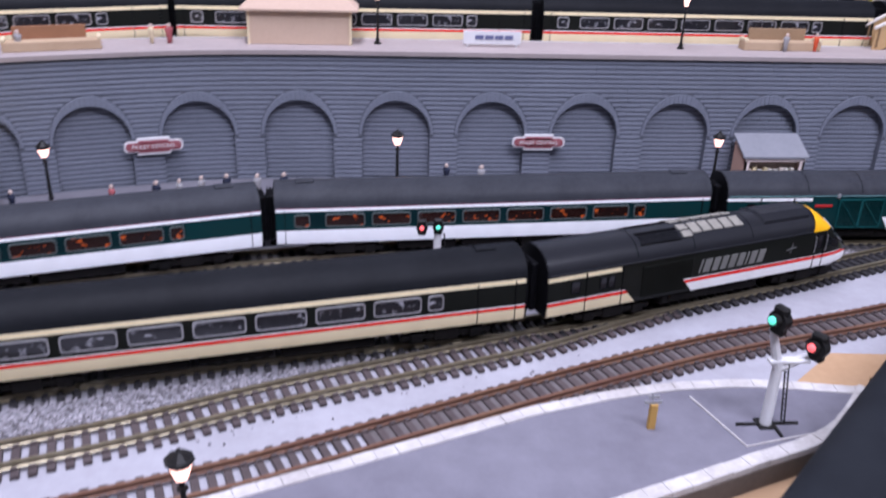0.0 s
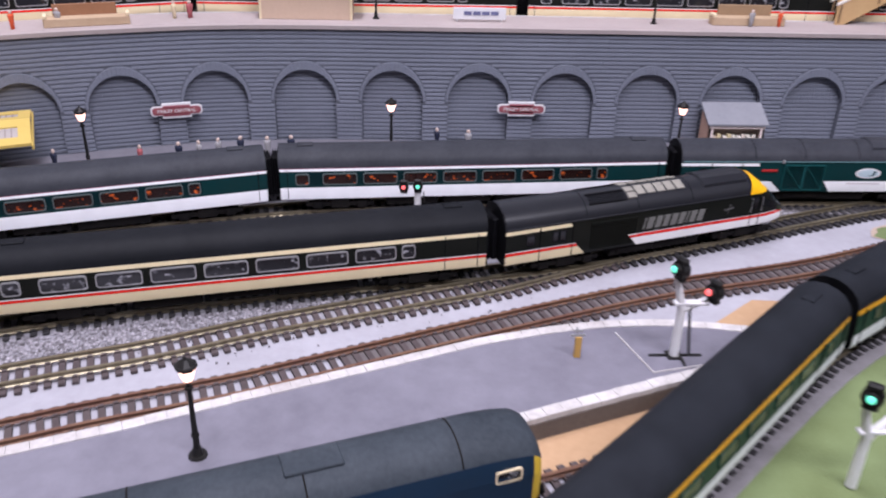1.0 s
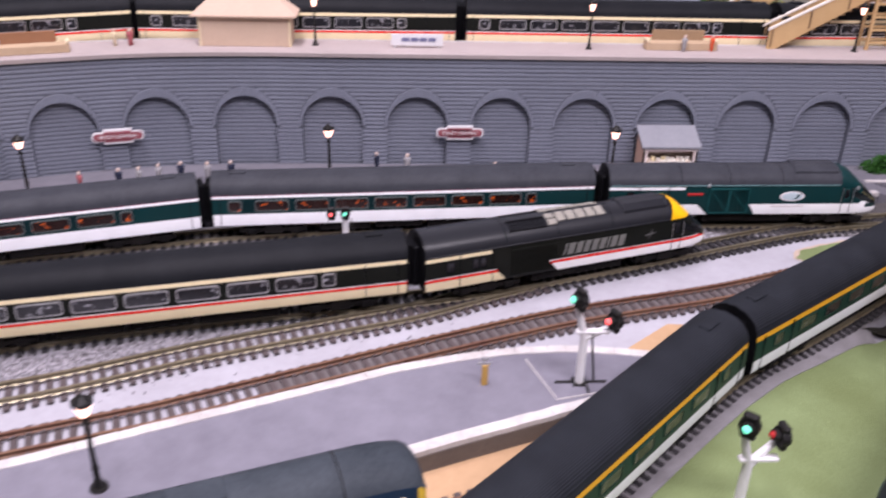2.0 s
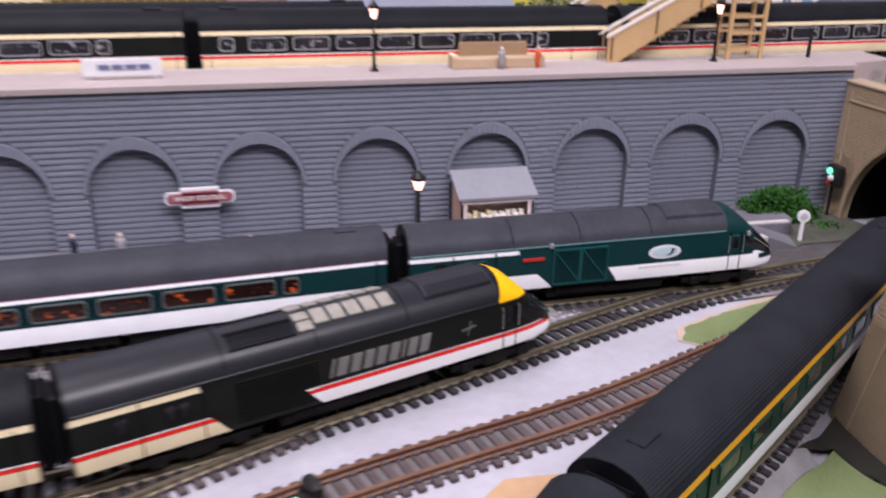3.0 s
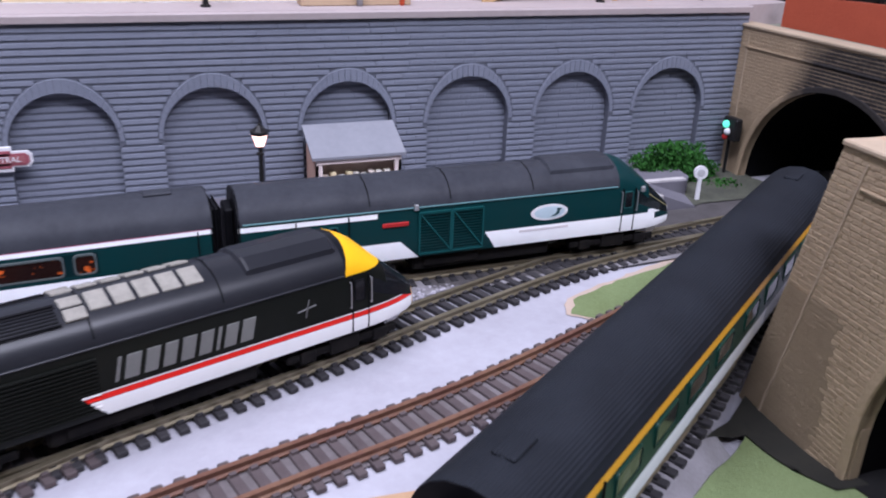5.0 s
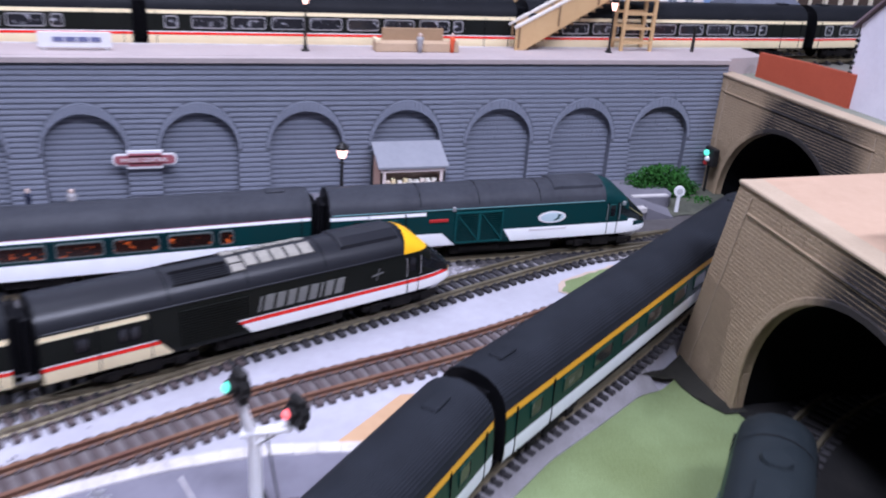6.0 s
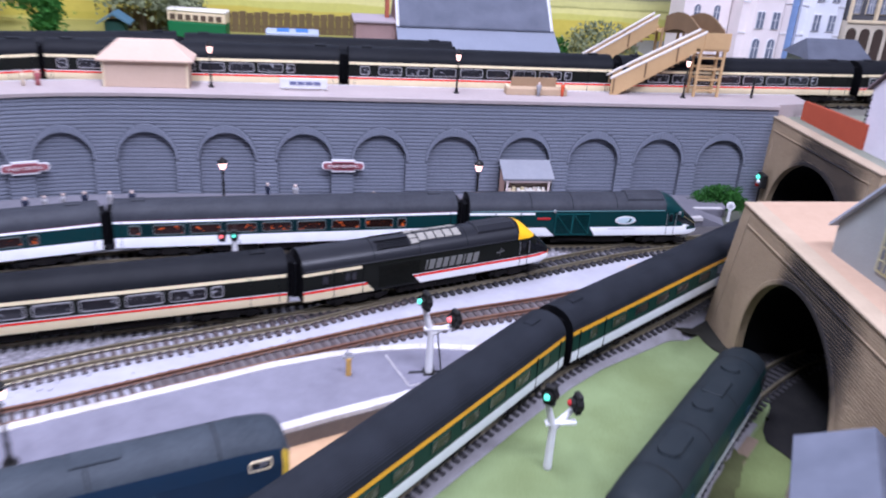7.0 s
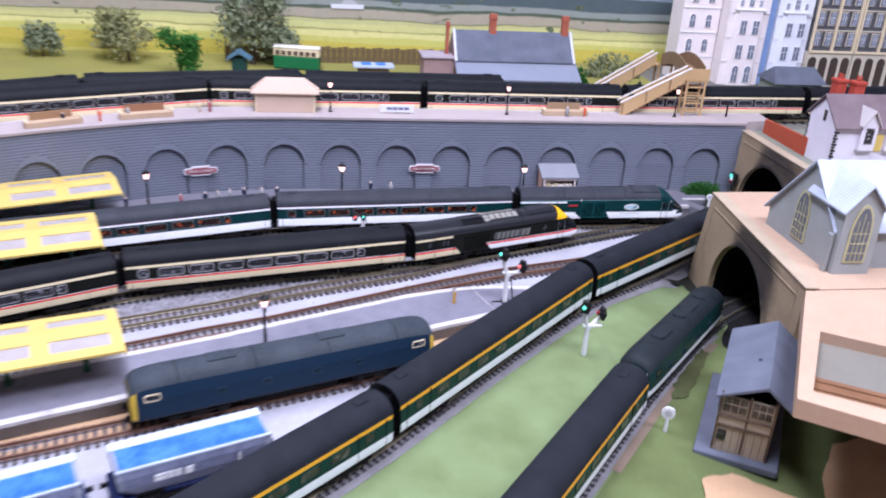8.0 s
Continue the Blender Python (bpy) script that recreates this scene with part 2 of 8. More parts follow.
class Line:
    """A smooth line through points of the plan."""

    def __init__(self, points, step=0.004):
        p = [Vector((*q, 0.0)) if len(q) == 2 else Vector(q) for q in points]
        p = [2 * p[0] - p[1]] + p + [2 * p[-1] - p[-2]]
        self.p, self.s = [], [0.0]
        for a, b, c, d in zip(p, p[1:], p[2:], p[3:]):
            n = max(2, int((c - b).length / step))
            for k in range(n):
                t = k / n
                self.p.append(0.5 * (2 * b + (c - a) * t + (2 * a - 5 * b + 4 * c - d) * t * t + (3 * b - a - 3 * c + d) * t ** 3))
        self.p.append(p[-2])
        for a, b in zip(self.p, self.p[1:]):
            self.s.append(self.s[-1] + (b - a).length)
        self.length = self.s[-1]

    def at(self, s):
        s = min(max(s, 0.0), self.length)
        i = min(int(np.searchsorted(self.s, s, side="right")) - 1, len(self.p) - 2)
        t = (s - self.s[i]) / max(self.s[i + 1] - self.s[i], 1e-9)
        return self.p[i].lerp(self.p[i + 1], t), (self.p[i + 1] - self.p[i]).normalized()

    def near(self, x, y):
        i = min(range(len(self.p)), key=lambda k: (self.p[k].x - x) ** 2 + (self.p[k].y - y) ** 2)
        return self.s[i]

    def seat(self, s, up=0.0):
        """A pose on the line, with x along it."""
        q, d = self.at(s)
        side = Vector((-d.y, d.x, 0)).normalized()
        m = Matrix((d, side, d.cross(side))).transposed().to_4x4()
        return Matrix.Translation(q + Vector((0, 0, up))) @ m

    def ride(self, s0, s1, up=0.0):
        """The pose of a stiff vehicle between two places on the line: origin at s0, x towards s1."""
        a, b = self.at(s0)[0], self.at(s1)[0]
        d = (b - a).normalized()
        side = Vector((-d.y, d.x, 0)).normalized()
        m = Matrix((d, side, d.cross(side))).transposed().to_4x4()
        return Matrix.Translation(a + Vector((0, 0, up))) @ m


def dip(x, y):
    """The ground sinks a little towards the near tunnel."""
    across = (x - 0.27) * 0.62 - (y - 0.319) * 0.78
    a = min(max((x - 0.26) / 0.15, 0), 1)
    # beside the portal the bank drops at once from the track's edge
    w = min(max((x - 0.385) / 0.04, 0), 1)
    b = min(max((across - 0.02 + 0.009 * w) / (0.03 - 0.008 * w), 0), 1)
    pit = 0.005 * w * min(max((0.085 - across) / 0.03, 0), 1)
    return -(0.013 + pit) * a * a * (3 - 2 * a) * b * b * (3 - 2 * b)


def draped(outline, lift, step=0.006):
    """A sheet with that outline that follows the ground."""
    bm = B()
    bm.faces.new([bm.verts.new((x, y, 0)) for x, y in outline])
    xs, ys = [q[0] for q in outline], [q[1] for q in outline]
    for axis, lo, hi in ((0, min(xs), max(xs)), (1, min(ys), max(ys))):
        v = math.ceil(lo / step + 1e-6) * step
        while v < hi:
            co, no = ((v, 0, 0), (1, 0, 0)) if axis == 0 else ((0, v, 0), (0, 1, 0))
            bmesh.ops.bisect_plane(bm, geom=bm.verts[:] + bm.edges[:] + bm.faces[:], plane_co=co, plane_no=no)
            v += step
    bmesh.ops.triangulate(bm, faces=bm.faces)
    for v in bm.verts:
        v.co.z = dip(v.co.x, v.co.y) + lift
    return bm


# ---- the plan: track lines, wall line ----
GREEN_LINE = Line([(-0.85, 0.19), (-0.60, 0.33), (-0.40, 0.42), (-0.225, 0.48), (-0.165, 0.497), (-0.07, 0.52), (0.0, 0.53), (0.134, 0.541), (0.24, 0.545), (0.34, 0.546), (0.44, 0.547), (0.52, 0.552), (0.62, 0.566), (0.80, 0.60)])
IC_LINE = Line([(-0.85, 0.02), (-0.60, 0.17), (-0.323, 0.305), (-0.20, 0.358), (-0.10, 0.385), (0.0, 0.405), (0.09, 0.42), (0.155, 0.438), (0.225, 0.461), (0.28, 0.481), (0.34, 0.504), (0.41, 0.529), (0.46, 0.541), (0.52, 0.5515)])
LOOP_LINE = Line([(-0.85, 0.02), (-0.60, 0.14), (-0.30, 0.262), (-0.177, 0.307), (-0.12, 0.326), (-0.06, 0.351), (-0.0275, 0.363), (0.04, 0.386), (0.087, 0.402), (0.14, 0.427), (0.185, 0.447)])
RUST_LINE = Line([(-0.85, 0.0), (-0.60, 0.09), (-0.30, 0.207), (-0.18, 0.252), (-0.13, 0.271), (-0.066, 0.292), (-0.038, 0.303), (0.025, 0.329), (0.076, 0.350), (0.132, 0.372), (0.19, 0.393), (0.24, 0.407), (0.295, 0.421), (0.345, 0.437), (0.42, 0.467), (0.50, 0.503)])
DIAG_LINE = Line([(-0.60, -0.40), (-0.30, -0.185), (-0.15, -0.07), (-0.057, 0.010), (0.03, 0.088), (0.143, 0.200), (0.271, 0.3178), (0.3437, 0.3666), (0.3867, 0.3956), (0.4375, 0.4319), (0.4835, 0.4669), (0.5515, 0.510), (0.63, 0.548), (0.80, 0.58)])
RIGHT_LINE = Line([(x, y, dip(x, y)) for x, y in ((-0.20, -0.415), (-0.10, -0.294), (0.02, -0.153), (0.14, -0.014), (0.232, 0.094), (0.276, 0.146), (0.336, 0.213), (0.376, 0.257), (0.43, 0.305), (0.50, 0.345), (0.62, 0.375))])
BLUE_LINE = Line([(-0.70, -0.075), (-0.40, 0.048), (-0.171, 0.124), (0.083, 0.207), (0.13, 0.224), (0.17, 0.244), (0.21, 0.272)])
WAGON_LINE = Line([(-0.60, -0.145), (-0.35, -0.047), (-0.20, 0.012), (-0.10, 0.050), (0.0, 0.087), (0.06, 0.122), (0.10, 0.160)])
UP_LINE = Line([(-0.75, 0.42), (-0.55, 0.545), (-0.345, 0.655), (-0.21, 0.702), (-0.10, 0.721), (0.14, 0.724), (0.35, 0.723), (0.60, 0.727), (0.90, 0.75), (1.15, 0.79)])
UP_BACK_LINE = Line([(-0.75, 0.475), (-0.55, 0.598), (-0.345, 0.703), (-0.21, 0.748), (-0.10, 0.766), (0.14, 0.770), (0.35, 0.769), (0.60, 0.772), (0.90, 0.795), (1.15, 0.835)])
WALL_LINE = Line([(-0.62, 0.40), (-0.50, 0.49), (-0.38, 0.562), (-0.275, 0.608), (-0.205, 0.632), (-0.135, 0.650), (-0.056, 0.657), (0.022, 0.657), (0.178, 0.657), (0.35, 0.657), (0.70, 0.657)])
RAIL = 0.0056
UPZ = 0.113
TOP = 0.117
GAUGE = 0.0170


# ---- large structure ----
def build_ground():
    g = thing("ground", "pale grey painted baseboard of a model railway", "baseboard", kind="structure")
    bm = B()
    nx, ny, x0, x1, y0, y1 = 240, 215, -1.1, 1.3, -0.95, 1.2
    grid = [[bm.verts.new((x0 + (x1 - x0) * i / nx, y0 + (y1 - y0) * j / ny, 0)) for i in range(nx + 1)] for j in range(ny + 1)]
    for row in grid:
        for v in row:
            low = dip(v.co.x, v.co.y)
            v.co.z = low * 1.10 - min(0.0018, -low * 3.0) if low < -1e-6 else 0.0
    for j in range(ny):
        for i in range(nx):
            bm.faces.new((grid[j][i], grid[j][i + 1], grid[j + 1][i + 1], grid[j + 1][i]))
    part("board_top", bm, BOARD, g)
    return g


GROUND = build_ground()


def zone(name, outline, lift, material, label):
    ob = new(name, mesh_of(name, draped(outline, lift), material, smooth=True))
    return tagged(ob, label, "ground cover", kind="structure")


def offset(line, s0, s1, d, n=24):
    out = []
    for k in range(n + 1):
        q, t = line.at(s0 + (s1 - s0) * k / n)
        out.append((q.x - t.y * d, q.y + t.x * d))
    return out


def ragged(outline, amount, seed, n=5):
    """The outline with its edges broken up."""
    rnd = random.Random(seed)
    out = []
    for a, b in zip(outline, outline[1:] + outline[:1]):
        for k in range(n):
            t = k / n
            out.append((a[0] + (b[0] - a[0]) * t + rnd.uniform(-amount, amount), a[1] + (b[1] - a[1]) * t + rnd.uniform(-amount, amount)))
    return out


strip_a = offset(DIAG_LINE, DIAG_LINE.near(-0.3, -0.185), DIAG_LINE.near(0.47, 0.46), -0.0225)
right_edge = offset(RIGHT_LINE, RIGHT_LINE.near(-0.1, -0.3), RIGHT_LINE.near(0.42, 0.296), -0.021)
zone("grass_strip", strip_a + [(0.50, 0.44), (0.50, 0.30)] + right_edge[::-1], 0.0012, GRASS, "pale green flock ground between two railway tracks")
zone("grass_strip", right_edge + [(0.50, 0.29), (0.50, -0.02), (0.36, -0.07), (0.28, -0.03), (0.16, -0.14)], 0.0010, stuff("olive_flock", (0.16, 0.205, 0.08), (0.075, 0.085, 0.03), 0.95, big=14, fine=900, wear=0.5, relief=0.0006), "olive green flock ground around the signal box")
edge_a, edge_b = RIGHT_LINE.near(0.20, 0.05), RIGHT_LINE.near(0.385, 0.263)
zone("trackside_strip", offset(RIGHT_LINE, edge_a, edge_b, -0.0265) + offset(RIGHT_LINE, edge_a, edge_b, -0.0185)[::-1], 0.0018, stuff("pinkish_bare_edge", (0.22, 0.165, 0.125), (0.14, 0.10, 0.07), 0.85, big=30), "pinkish bare edge of the trackbed")
zone("bare_board", [(0.23, -0.08), (0.28, -0.028), (0.36, -0.068), (0.55, -0.02), (0.60, -0.30), (0.30, -0.40), (0.1, -0.25)], 0.0009, TAN, "bare tan board beside the green flock")
zone("bare_board", [(-0.45, 0.005), (-0.30, 0.085), (-0.1, 0.158), (0.06, 0.215), (0.15, 0.262), (0.235, 0.318), (0.30, 0.385), (0.26, 0.388), (0.19, 0.33), (0.10, 0.23), (-0.05, 0.165), (-0.20, 0.11), (-0.45, 0.03)], 0.0011, TAN, "bare tan board beside a platform edge")
zone("tunnel_floor", [(0.440, 0.366), (0.66, 0.42), (0.66, 0.17), (0.430, 0.190), (0.418, 0.212), (0.412, 0.232), (0.407, 0.244), (0.411, 0.257), (0.420, 0.270), (0.430, 0.282), (0.438, 0.298)], 0.0019, stuff("black_dusty_card", (0.009, 0.009, 0.010), (0.022, 0.021, 0.020), 0.95, big=40, wear=0.4, spec=0.05), "black card floor at the tunnel mouth")
s0, s1 = RUST_LINE.near(0.0, 0.319), RUST_LINE.near(0.46, 0.485)
zone("dirty_trackbed", offset(RUST_LINE, s0, s1, -0.0115) + offset(RUST_LINE, s0, s1, 0.0085)[::-1], 0.0012, stuff("dirty_grey_brown_trackbed", (0.10, 0.085, 0.085), (0.19, 0.17, 0.175), 0.9, big=45, fine=300, wear=0.4), "dirty grey-brown trackbed between rusty rails")
# dark soil, with the shadow at the portal's foot put into its colour
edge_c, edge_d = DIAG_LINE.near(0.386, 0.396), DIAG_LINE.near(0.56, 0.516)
zone("dark_trackside", offset(DIAG_LINE, edge_c, edge_d, -0.0145) + [(0.500, 0.440), (0.447, 0.408), (0.445, 0.352), (0.433, 0.355), (0.429, 0.372), (0.427, 0.386), (0.427, 0.397), (0.418, 0.395)], 0.0021, stuff("black_soil", (0.016, 0.016, 0.014), (0.035, 0.033, 0.026), 0.9, big=60, fine=400), "dark soil with painted shadow between the train and the tunnel portal")
# dark olive sheet that paints the shade beside the near track
zone("brown_soil", ragged([(0.302, 0.140), (0.318, 0.140), (0.342, 0.172), (0.362, 0.198), (0.384, 0.226), (0.379, 0.238), (0.356, 0.213), (0.326, 0.176)], 0.0022, 15), 0.0024, stuff("dark_mossy_soil", (0.085, 0.10, 0.04), (0.05, 0.05, 0.022), 0.95, big=40, fine=600, wear=0.5), "painted dark green shade on the flock along the near track")
zone("bare_board", ragged([(0.274, 0.000), (0.281, 0.025), (0.312, 0.031), (0.350, 0.007), (0.40, -0.02), (0.33, -0.07), (0.27, -0.03)], 0.0015, 18), 0.0028, TAN, "torn tan board edge beside the signal box")
# TAN board with a lighter colour, making up for the foam's shadow
zone("bare_board", ragged([(0.376, -0.004), (0.392, 0.030), (0.429, 0.073), (0.50, 0.090), (0.58, 0.03), (0.45, -0.05)], 0.0015, 19), 0.0026, stuff("shaded_orange_board", (0.62, 0.42, 0.25), (0.44, 0.25, 0.13), 0.8, big=14, fine=160), "orange-brown bare board under the foam hill")
far_a, far_b = GREEN_LINE.near(0.34, 0.546), GREEN_LINE.near(0.66, 0.575)
zone("dark_ballast", offset(GREEN_LINE, far_a, far_b, -0.020) + offset(GREEN_LINE, far_a, far_b, 0.046)[::-1], 0.0018, stuff("dirty_dark_ballast", (0.105, 0.098, 0.10), (0.05, 0.045, 0.045), 0.9, big=70, fine=700, wear=0.5, relief=0.0005), "dirty grey ballast towards the far tunnel")
zone("rubble_ground", ragged([(0.535, 0.590), (0.62, 0.600), (0.62, 0.655), (0.56, 0.655), (0.545, 0.625)], 0.003, 9), 0.0026, stuff("mossy_rubble", (0.11, 0.115, 0.085), (0.05, 0.05, 0.045), 0.9, big=60, fine=500, wear=0.5, relief=0.0008), "dark mossy rubble at the tunnel mouth")
mid_a, mid_b, mid_c, mid_d = GREEN_LINE.near(0.20, 0.544), GREEN_LINE.near(0.47, 0.55), IC_LINE.near(0.20, 0.452), IC_LINE.near(0.43, 0.534)
zone("grey_ballast", offset(GREEN_LINE, mid_a, mid_b, -0.022) + offset(IC_LINE, mid_c, mid_d, 0.0135)[::-1], 0.0011, stuff("speckled_grey_ballast", (0.27, 0.26, 0.28), (0.10, 0.095, 0.10), 0.9, big=120, fine=700, wear=0.5, relief=0.0004), "speckled grey ballast between two main tracks")
side = [(0.212, 0.296), (0.160, 0.275), (0.091, 0.249), (-0.04, 0.197), (-0.179, 0.147), (-0.266, 0.116), (-0.60, -0.01)]
zone("bare_board", side + offset(BLUE_LINE, BLUE_LINE.near(-0.5, 0.0), BLUE_LINE.near(0.17, 0.244), 0.012), 0.0013, TAN, "bare tan board at the foot of the fore platform")
zone("sandy_patch", ragged([(0.391, 0.484), (0.399, 0.4995), (0.430, 0.511), (0.455, 0.519), (0.486, 0.528), (0.484, 0.520), (0.43, 0.484), (0.405, 0.472)], 0.0009, 5), 0.0005, stuff("pale_sandy_edge", (0.46, 0.36, 0.29), (0.38, 0.30, 0.25), 0.9, big=60, fine=600), "sandy margin round a grass wedge")
zone("grass_patch", ragged([(0.394, 0.483), (0.402, 0.497), (0.430, 0.508), (0.455, 0.515), (0.480, 0.522), (0.43, 0.485), (0.406, 0.475)], 0.0009, 8), 0.0007, GRASS, "small olive grass wedge between two tracks")
zone("ballast_bed", offset(IC_LINE, IC_LINE.near(-0.6, 0.17), IC_LINE.near(-0.01, 0.4), -0.038) + offset(IC_LINE, IC_LINE.near(-0.6, 0.17), IC_LINE.near(-0.01, 0.4), 0.03)[::-1], 0.0008, BALLAST, "loose grey ballast under a parked train")
for line, a, b in ((DIAG_LINE, (-0.3, -0.185), (0.395, 0.402)), (RIGHT_LINE, (-0.1, -0.3), (0.40, 0.278)), (GREEN_LINE, (-0.6, 0.33), (0.6, 0.56))):
    s0, s1 = line.near(*a), line.near(*b)
    zone("ballast_bed", offset(line, s0, s1, -0.0225 if line is DIAG_LINE else (-0.0195 if line is RIGHT_LINE else -0.0245)) + offset(line, s0, s1, 0.018)[::-1], 0.0016, TRACKBED, "narrow grey trackbed under the rails")


def build_track(line, s0, s1, rail_material, sleeper_material, label, base=0.0, web=None, spacing=0.0073):
    t = thing("railway_track", label, "railway track", group="railway tracks", kind="structure")
    n = max(8, int((s1 - s0) / 0.008))
    for side in (-1, 1):
        rings = []
        for k in range(n + 1):
            m = line.seat(s0 + (s1 - s0) * k / n, base)
            y = side * GAUGE / 2
            rings.append([m @ Vector((0, y + dy, z)) for dy, z in ((-0.0013, 0.0022), (0.0013, 0.0022), (0.0013, 0.0028), (0.0005, 0.0033), (0.0005, 0.0046), (0.0010, 0.0050), (0.0010, RAIL), (-0.0010, RAIL), (-0.0010, 0.0050), (-0.0005, 0.0046), (-0.0005, 0.0033), (-0.0013, 0.0028))])
        bm = B()
        loft(bm, rings)
        part("rail", bm, rail_material, t)
    bm = B()
    box(bm, -0.0019, 0.0019, -0.0152, 0.0152, 0.0, 0.0022, 0.0003)
    for y in (-GAUGE / 2, GAUGE / 2):
        for d in (-0.0024, 0.0024):
            box(bm, -0.0013, 0.0013, y + d - 0.0008, y + d + 0.0008, 0.0018, 0.0034)
    first = part("sleeper", bm, sleeper_material, t)
    count = int((s1 - s0) / spacing)
    rnd = random.Random(count)
    for k in range(count):
        m = line.seat(s0 + (k + 0.5) * spacing, base + 0.0003) @ pose(0, rnd.uniform(-0.0004, 0.0004), 0, 0, 0, rnd.uniform(-1.2, 1.2))
        if k == 0:
            first.matrix_basis = m
        else:
            again(first, m, t)
    return t


L = lambda line, x, y: line.near(x, y)
build_track(GREEN_LINE, L(GREEN_LINE, -0.62, 0.32), GREEN_LINE.length, RAIL_OLIVE, SLEEPER_BLACK, "main line track along the low platform")
build_track(IC_LINE, L(IC_LINE, -0.60, 0.17), IC_LINE.length, RAIL_OLIVE, SLEEPER_BLACK, "tarnished track under a parked express train")
build_track(LOOP_LINE, L(LOOP_LINE, -0.45, 0.2), LOOP_LINE.length, RAIL_OLIVE, SLEEPER, "empty loop track with olive rails and grey sleepers")
build_track(RUST_LINE, L(RUST_LINE, -0.45, 0.15), RUST_LINE.length, RAIL_RUST, SLEEPER, "empty rusty siding beside the fore platform")
build_track(DIAG_LINE, L(DIAG_LINE, -0.35, -0.22), DIAG_LINE.length, RAIL_OLIVE, SLEEPER_BLACK, "track running diagonally towards the far tunnel")
build_track(RIGHT_LINE, L(RIGHT_LINE, -0.1, -0.3), RIGHT_LINE.length, RAIL_OLIVE, SLEEPER_BLACK, "track running into the near tunnel mouth")
build_track(BLUE_LINE, L(BLUE_LINE, -0.5, 0.0), BLUE_LINE.length, RAIL_RUST, SLEEPER, "rusty siding under a blue diesel")
build_track(WAGON_LINE, L(WAGON_LINE, -0.45, -0.09), WAGON_LINE.length, RAIL_RUST, SLEEPER, "rusty siding under blue wagons")
build_track(UP_LINE, L(UP_LINE, -0.55, 0.545), UP_LINE.length, RAIL_OLIVE, SLEEPER_BLACK, "upper level track beside the high platform", UPZ - 0.0145, spacing=0.016)
build_track(UP_BACK_LINE, L(UP_BACK_LINE, -0.55, 0.6), UP_BACK_LINE.length, RAIL_OLIVE, SLEEPER_BLACK, "second upper level track", UPZ - 0.0145, spacing=0.016)


# ---- brickwork ----
def brick_mesh(name, length, height, depth, material):
    bm = B()
    b = 0.16 * height
    rings = [[(x, -depth, z) for x, z in ((-length / 2, -height / 2), (length / 2, -height / 2), (length / 2, height / 2), (-length / 2, height / 2))],
             [(x, -b, z) for x, z in ((-length / 2, -height / 2), (length / 2, -height / 2), (length / 2, height / 2), (-length / 2, height / 2))],
             [(x, 0, z) for x, z in ((-length / 2 + b * 0.3, -height / 2 + b), (length / 2 - b * 0.3, -height / 2 + b), (length / 2 - b * 0.3, height / 2 - 1.7 * b), (-length / 2 + b * 0.3, height / 2 - 1.7 * b))]]
    loft(bm, rings)
    return mesh_of(name, bm, material)


def brickwork(owner, place, spans, z0, z1, course, length, material, singles, joint_name, depth=0.0014, seed=3, tight=0.12, side=1.0, lip=2.2, tilt=0.0002, bed=1.3):
    """Courses of bricks. place(u, d, z) gives a point, d towards the viewer; spans(z) gives [u0, u1, d] stretches of a course;
    singles(u, z) tells which bricks are objects of their own, the others being joined."""
    rnd = random.Random(seed)
    verts, faces = [], []
    mesh = brick_mesh("brick", 1.0, 1.0, 1.0, material)
    row, z = 0, z0
    while z + course <= z1 + 1e-6:
        zc = z + course / 2
        for u0, u1, d in spans(zc):
            u = u0
            first = True
            while u < u1 - 1e-5:
                step = length * rnd.uniform(0.8, 1.2) * (0.5 if first and row % 2 else 1.0)
                first = False
                e = min(u + step, u1)
                if u1 - e < length * 0.3:
                    e = u1
                gap = course * 0.07
                a, b = u + gap * tight, e - gap * tight
                lo, hi = z + gap * bed, z + course - gap * bed
                out = d + rnd.uniform(-0.00005, 0.00012)
                if b - a > 0.0006:
                    um = (a + b) / 2
                    if singles(um, zc):
                        p, q = place(a, out, zc), place(b, out, zc)
                        t = (q - p).normalized()
                        nrm = t.cross(Vector((0, 0, 1)))
                        m = Matrix((-t * (b - a), nrm * depth, Vector((0, 0, hi - lo)))).transposed().to_4x4()
                        m.translation = (p + q) / 2 + Vector((0, 0, course * 0.05 * noise.noise(Vector((um * 45, row * 2.3, seed)))))
                        o = new("brick", mesh)
                        o.parent, o.matrix_basis = owner, m
                    else:
                        k = len(verts)
                        c = course * 0.12
                        sag = lambda uu: course * 0.05 * noise.noise(Vector((uu * 45, row * 2.3, seed)))
                        for uu, dd, zz in ((a, out - depth, lo), (b, out - depth, lo), (b, out - depth, hi), (a, out - depth, hi), (a + c * side, out, lo + c), (b - c * side, out, lo + c), (b - c * side, out - tilt, hi - c * lip), (a + c * side, out - tilt, hi - c * lip)):
                            verts.append(place(uu, dd, zz + sag(uu))[:])
                        faces.extend([(k + 4, k + 5, k + 6, k + 7), (k, k + 1, k + 5, k + 4), (k + 1, k + 2, k + 6, k + 5), (k + 2, k + 3, k + 7, k + 6), (k + 3, k, k + 4, k + 7)])
                u = e
        z += course
        row += 1
    me = bpy.data.meshes.new(joint_name)
    me.from_pydata(verts, [], faces)
    me.materials.append(material)
    ob = new(joint_name, me)
    ob.parent = owner
    return tagged(ob, kind="stuff")


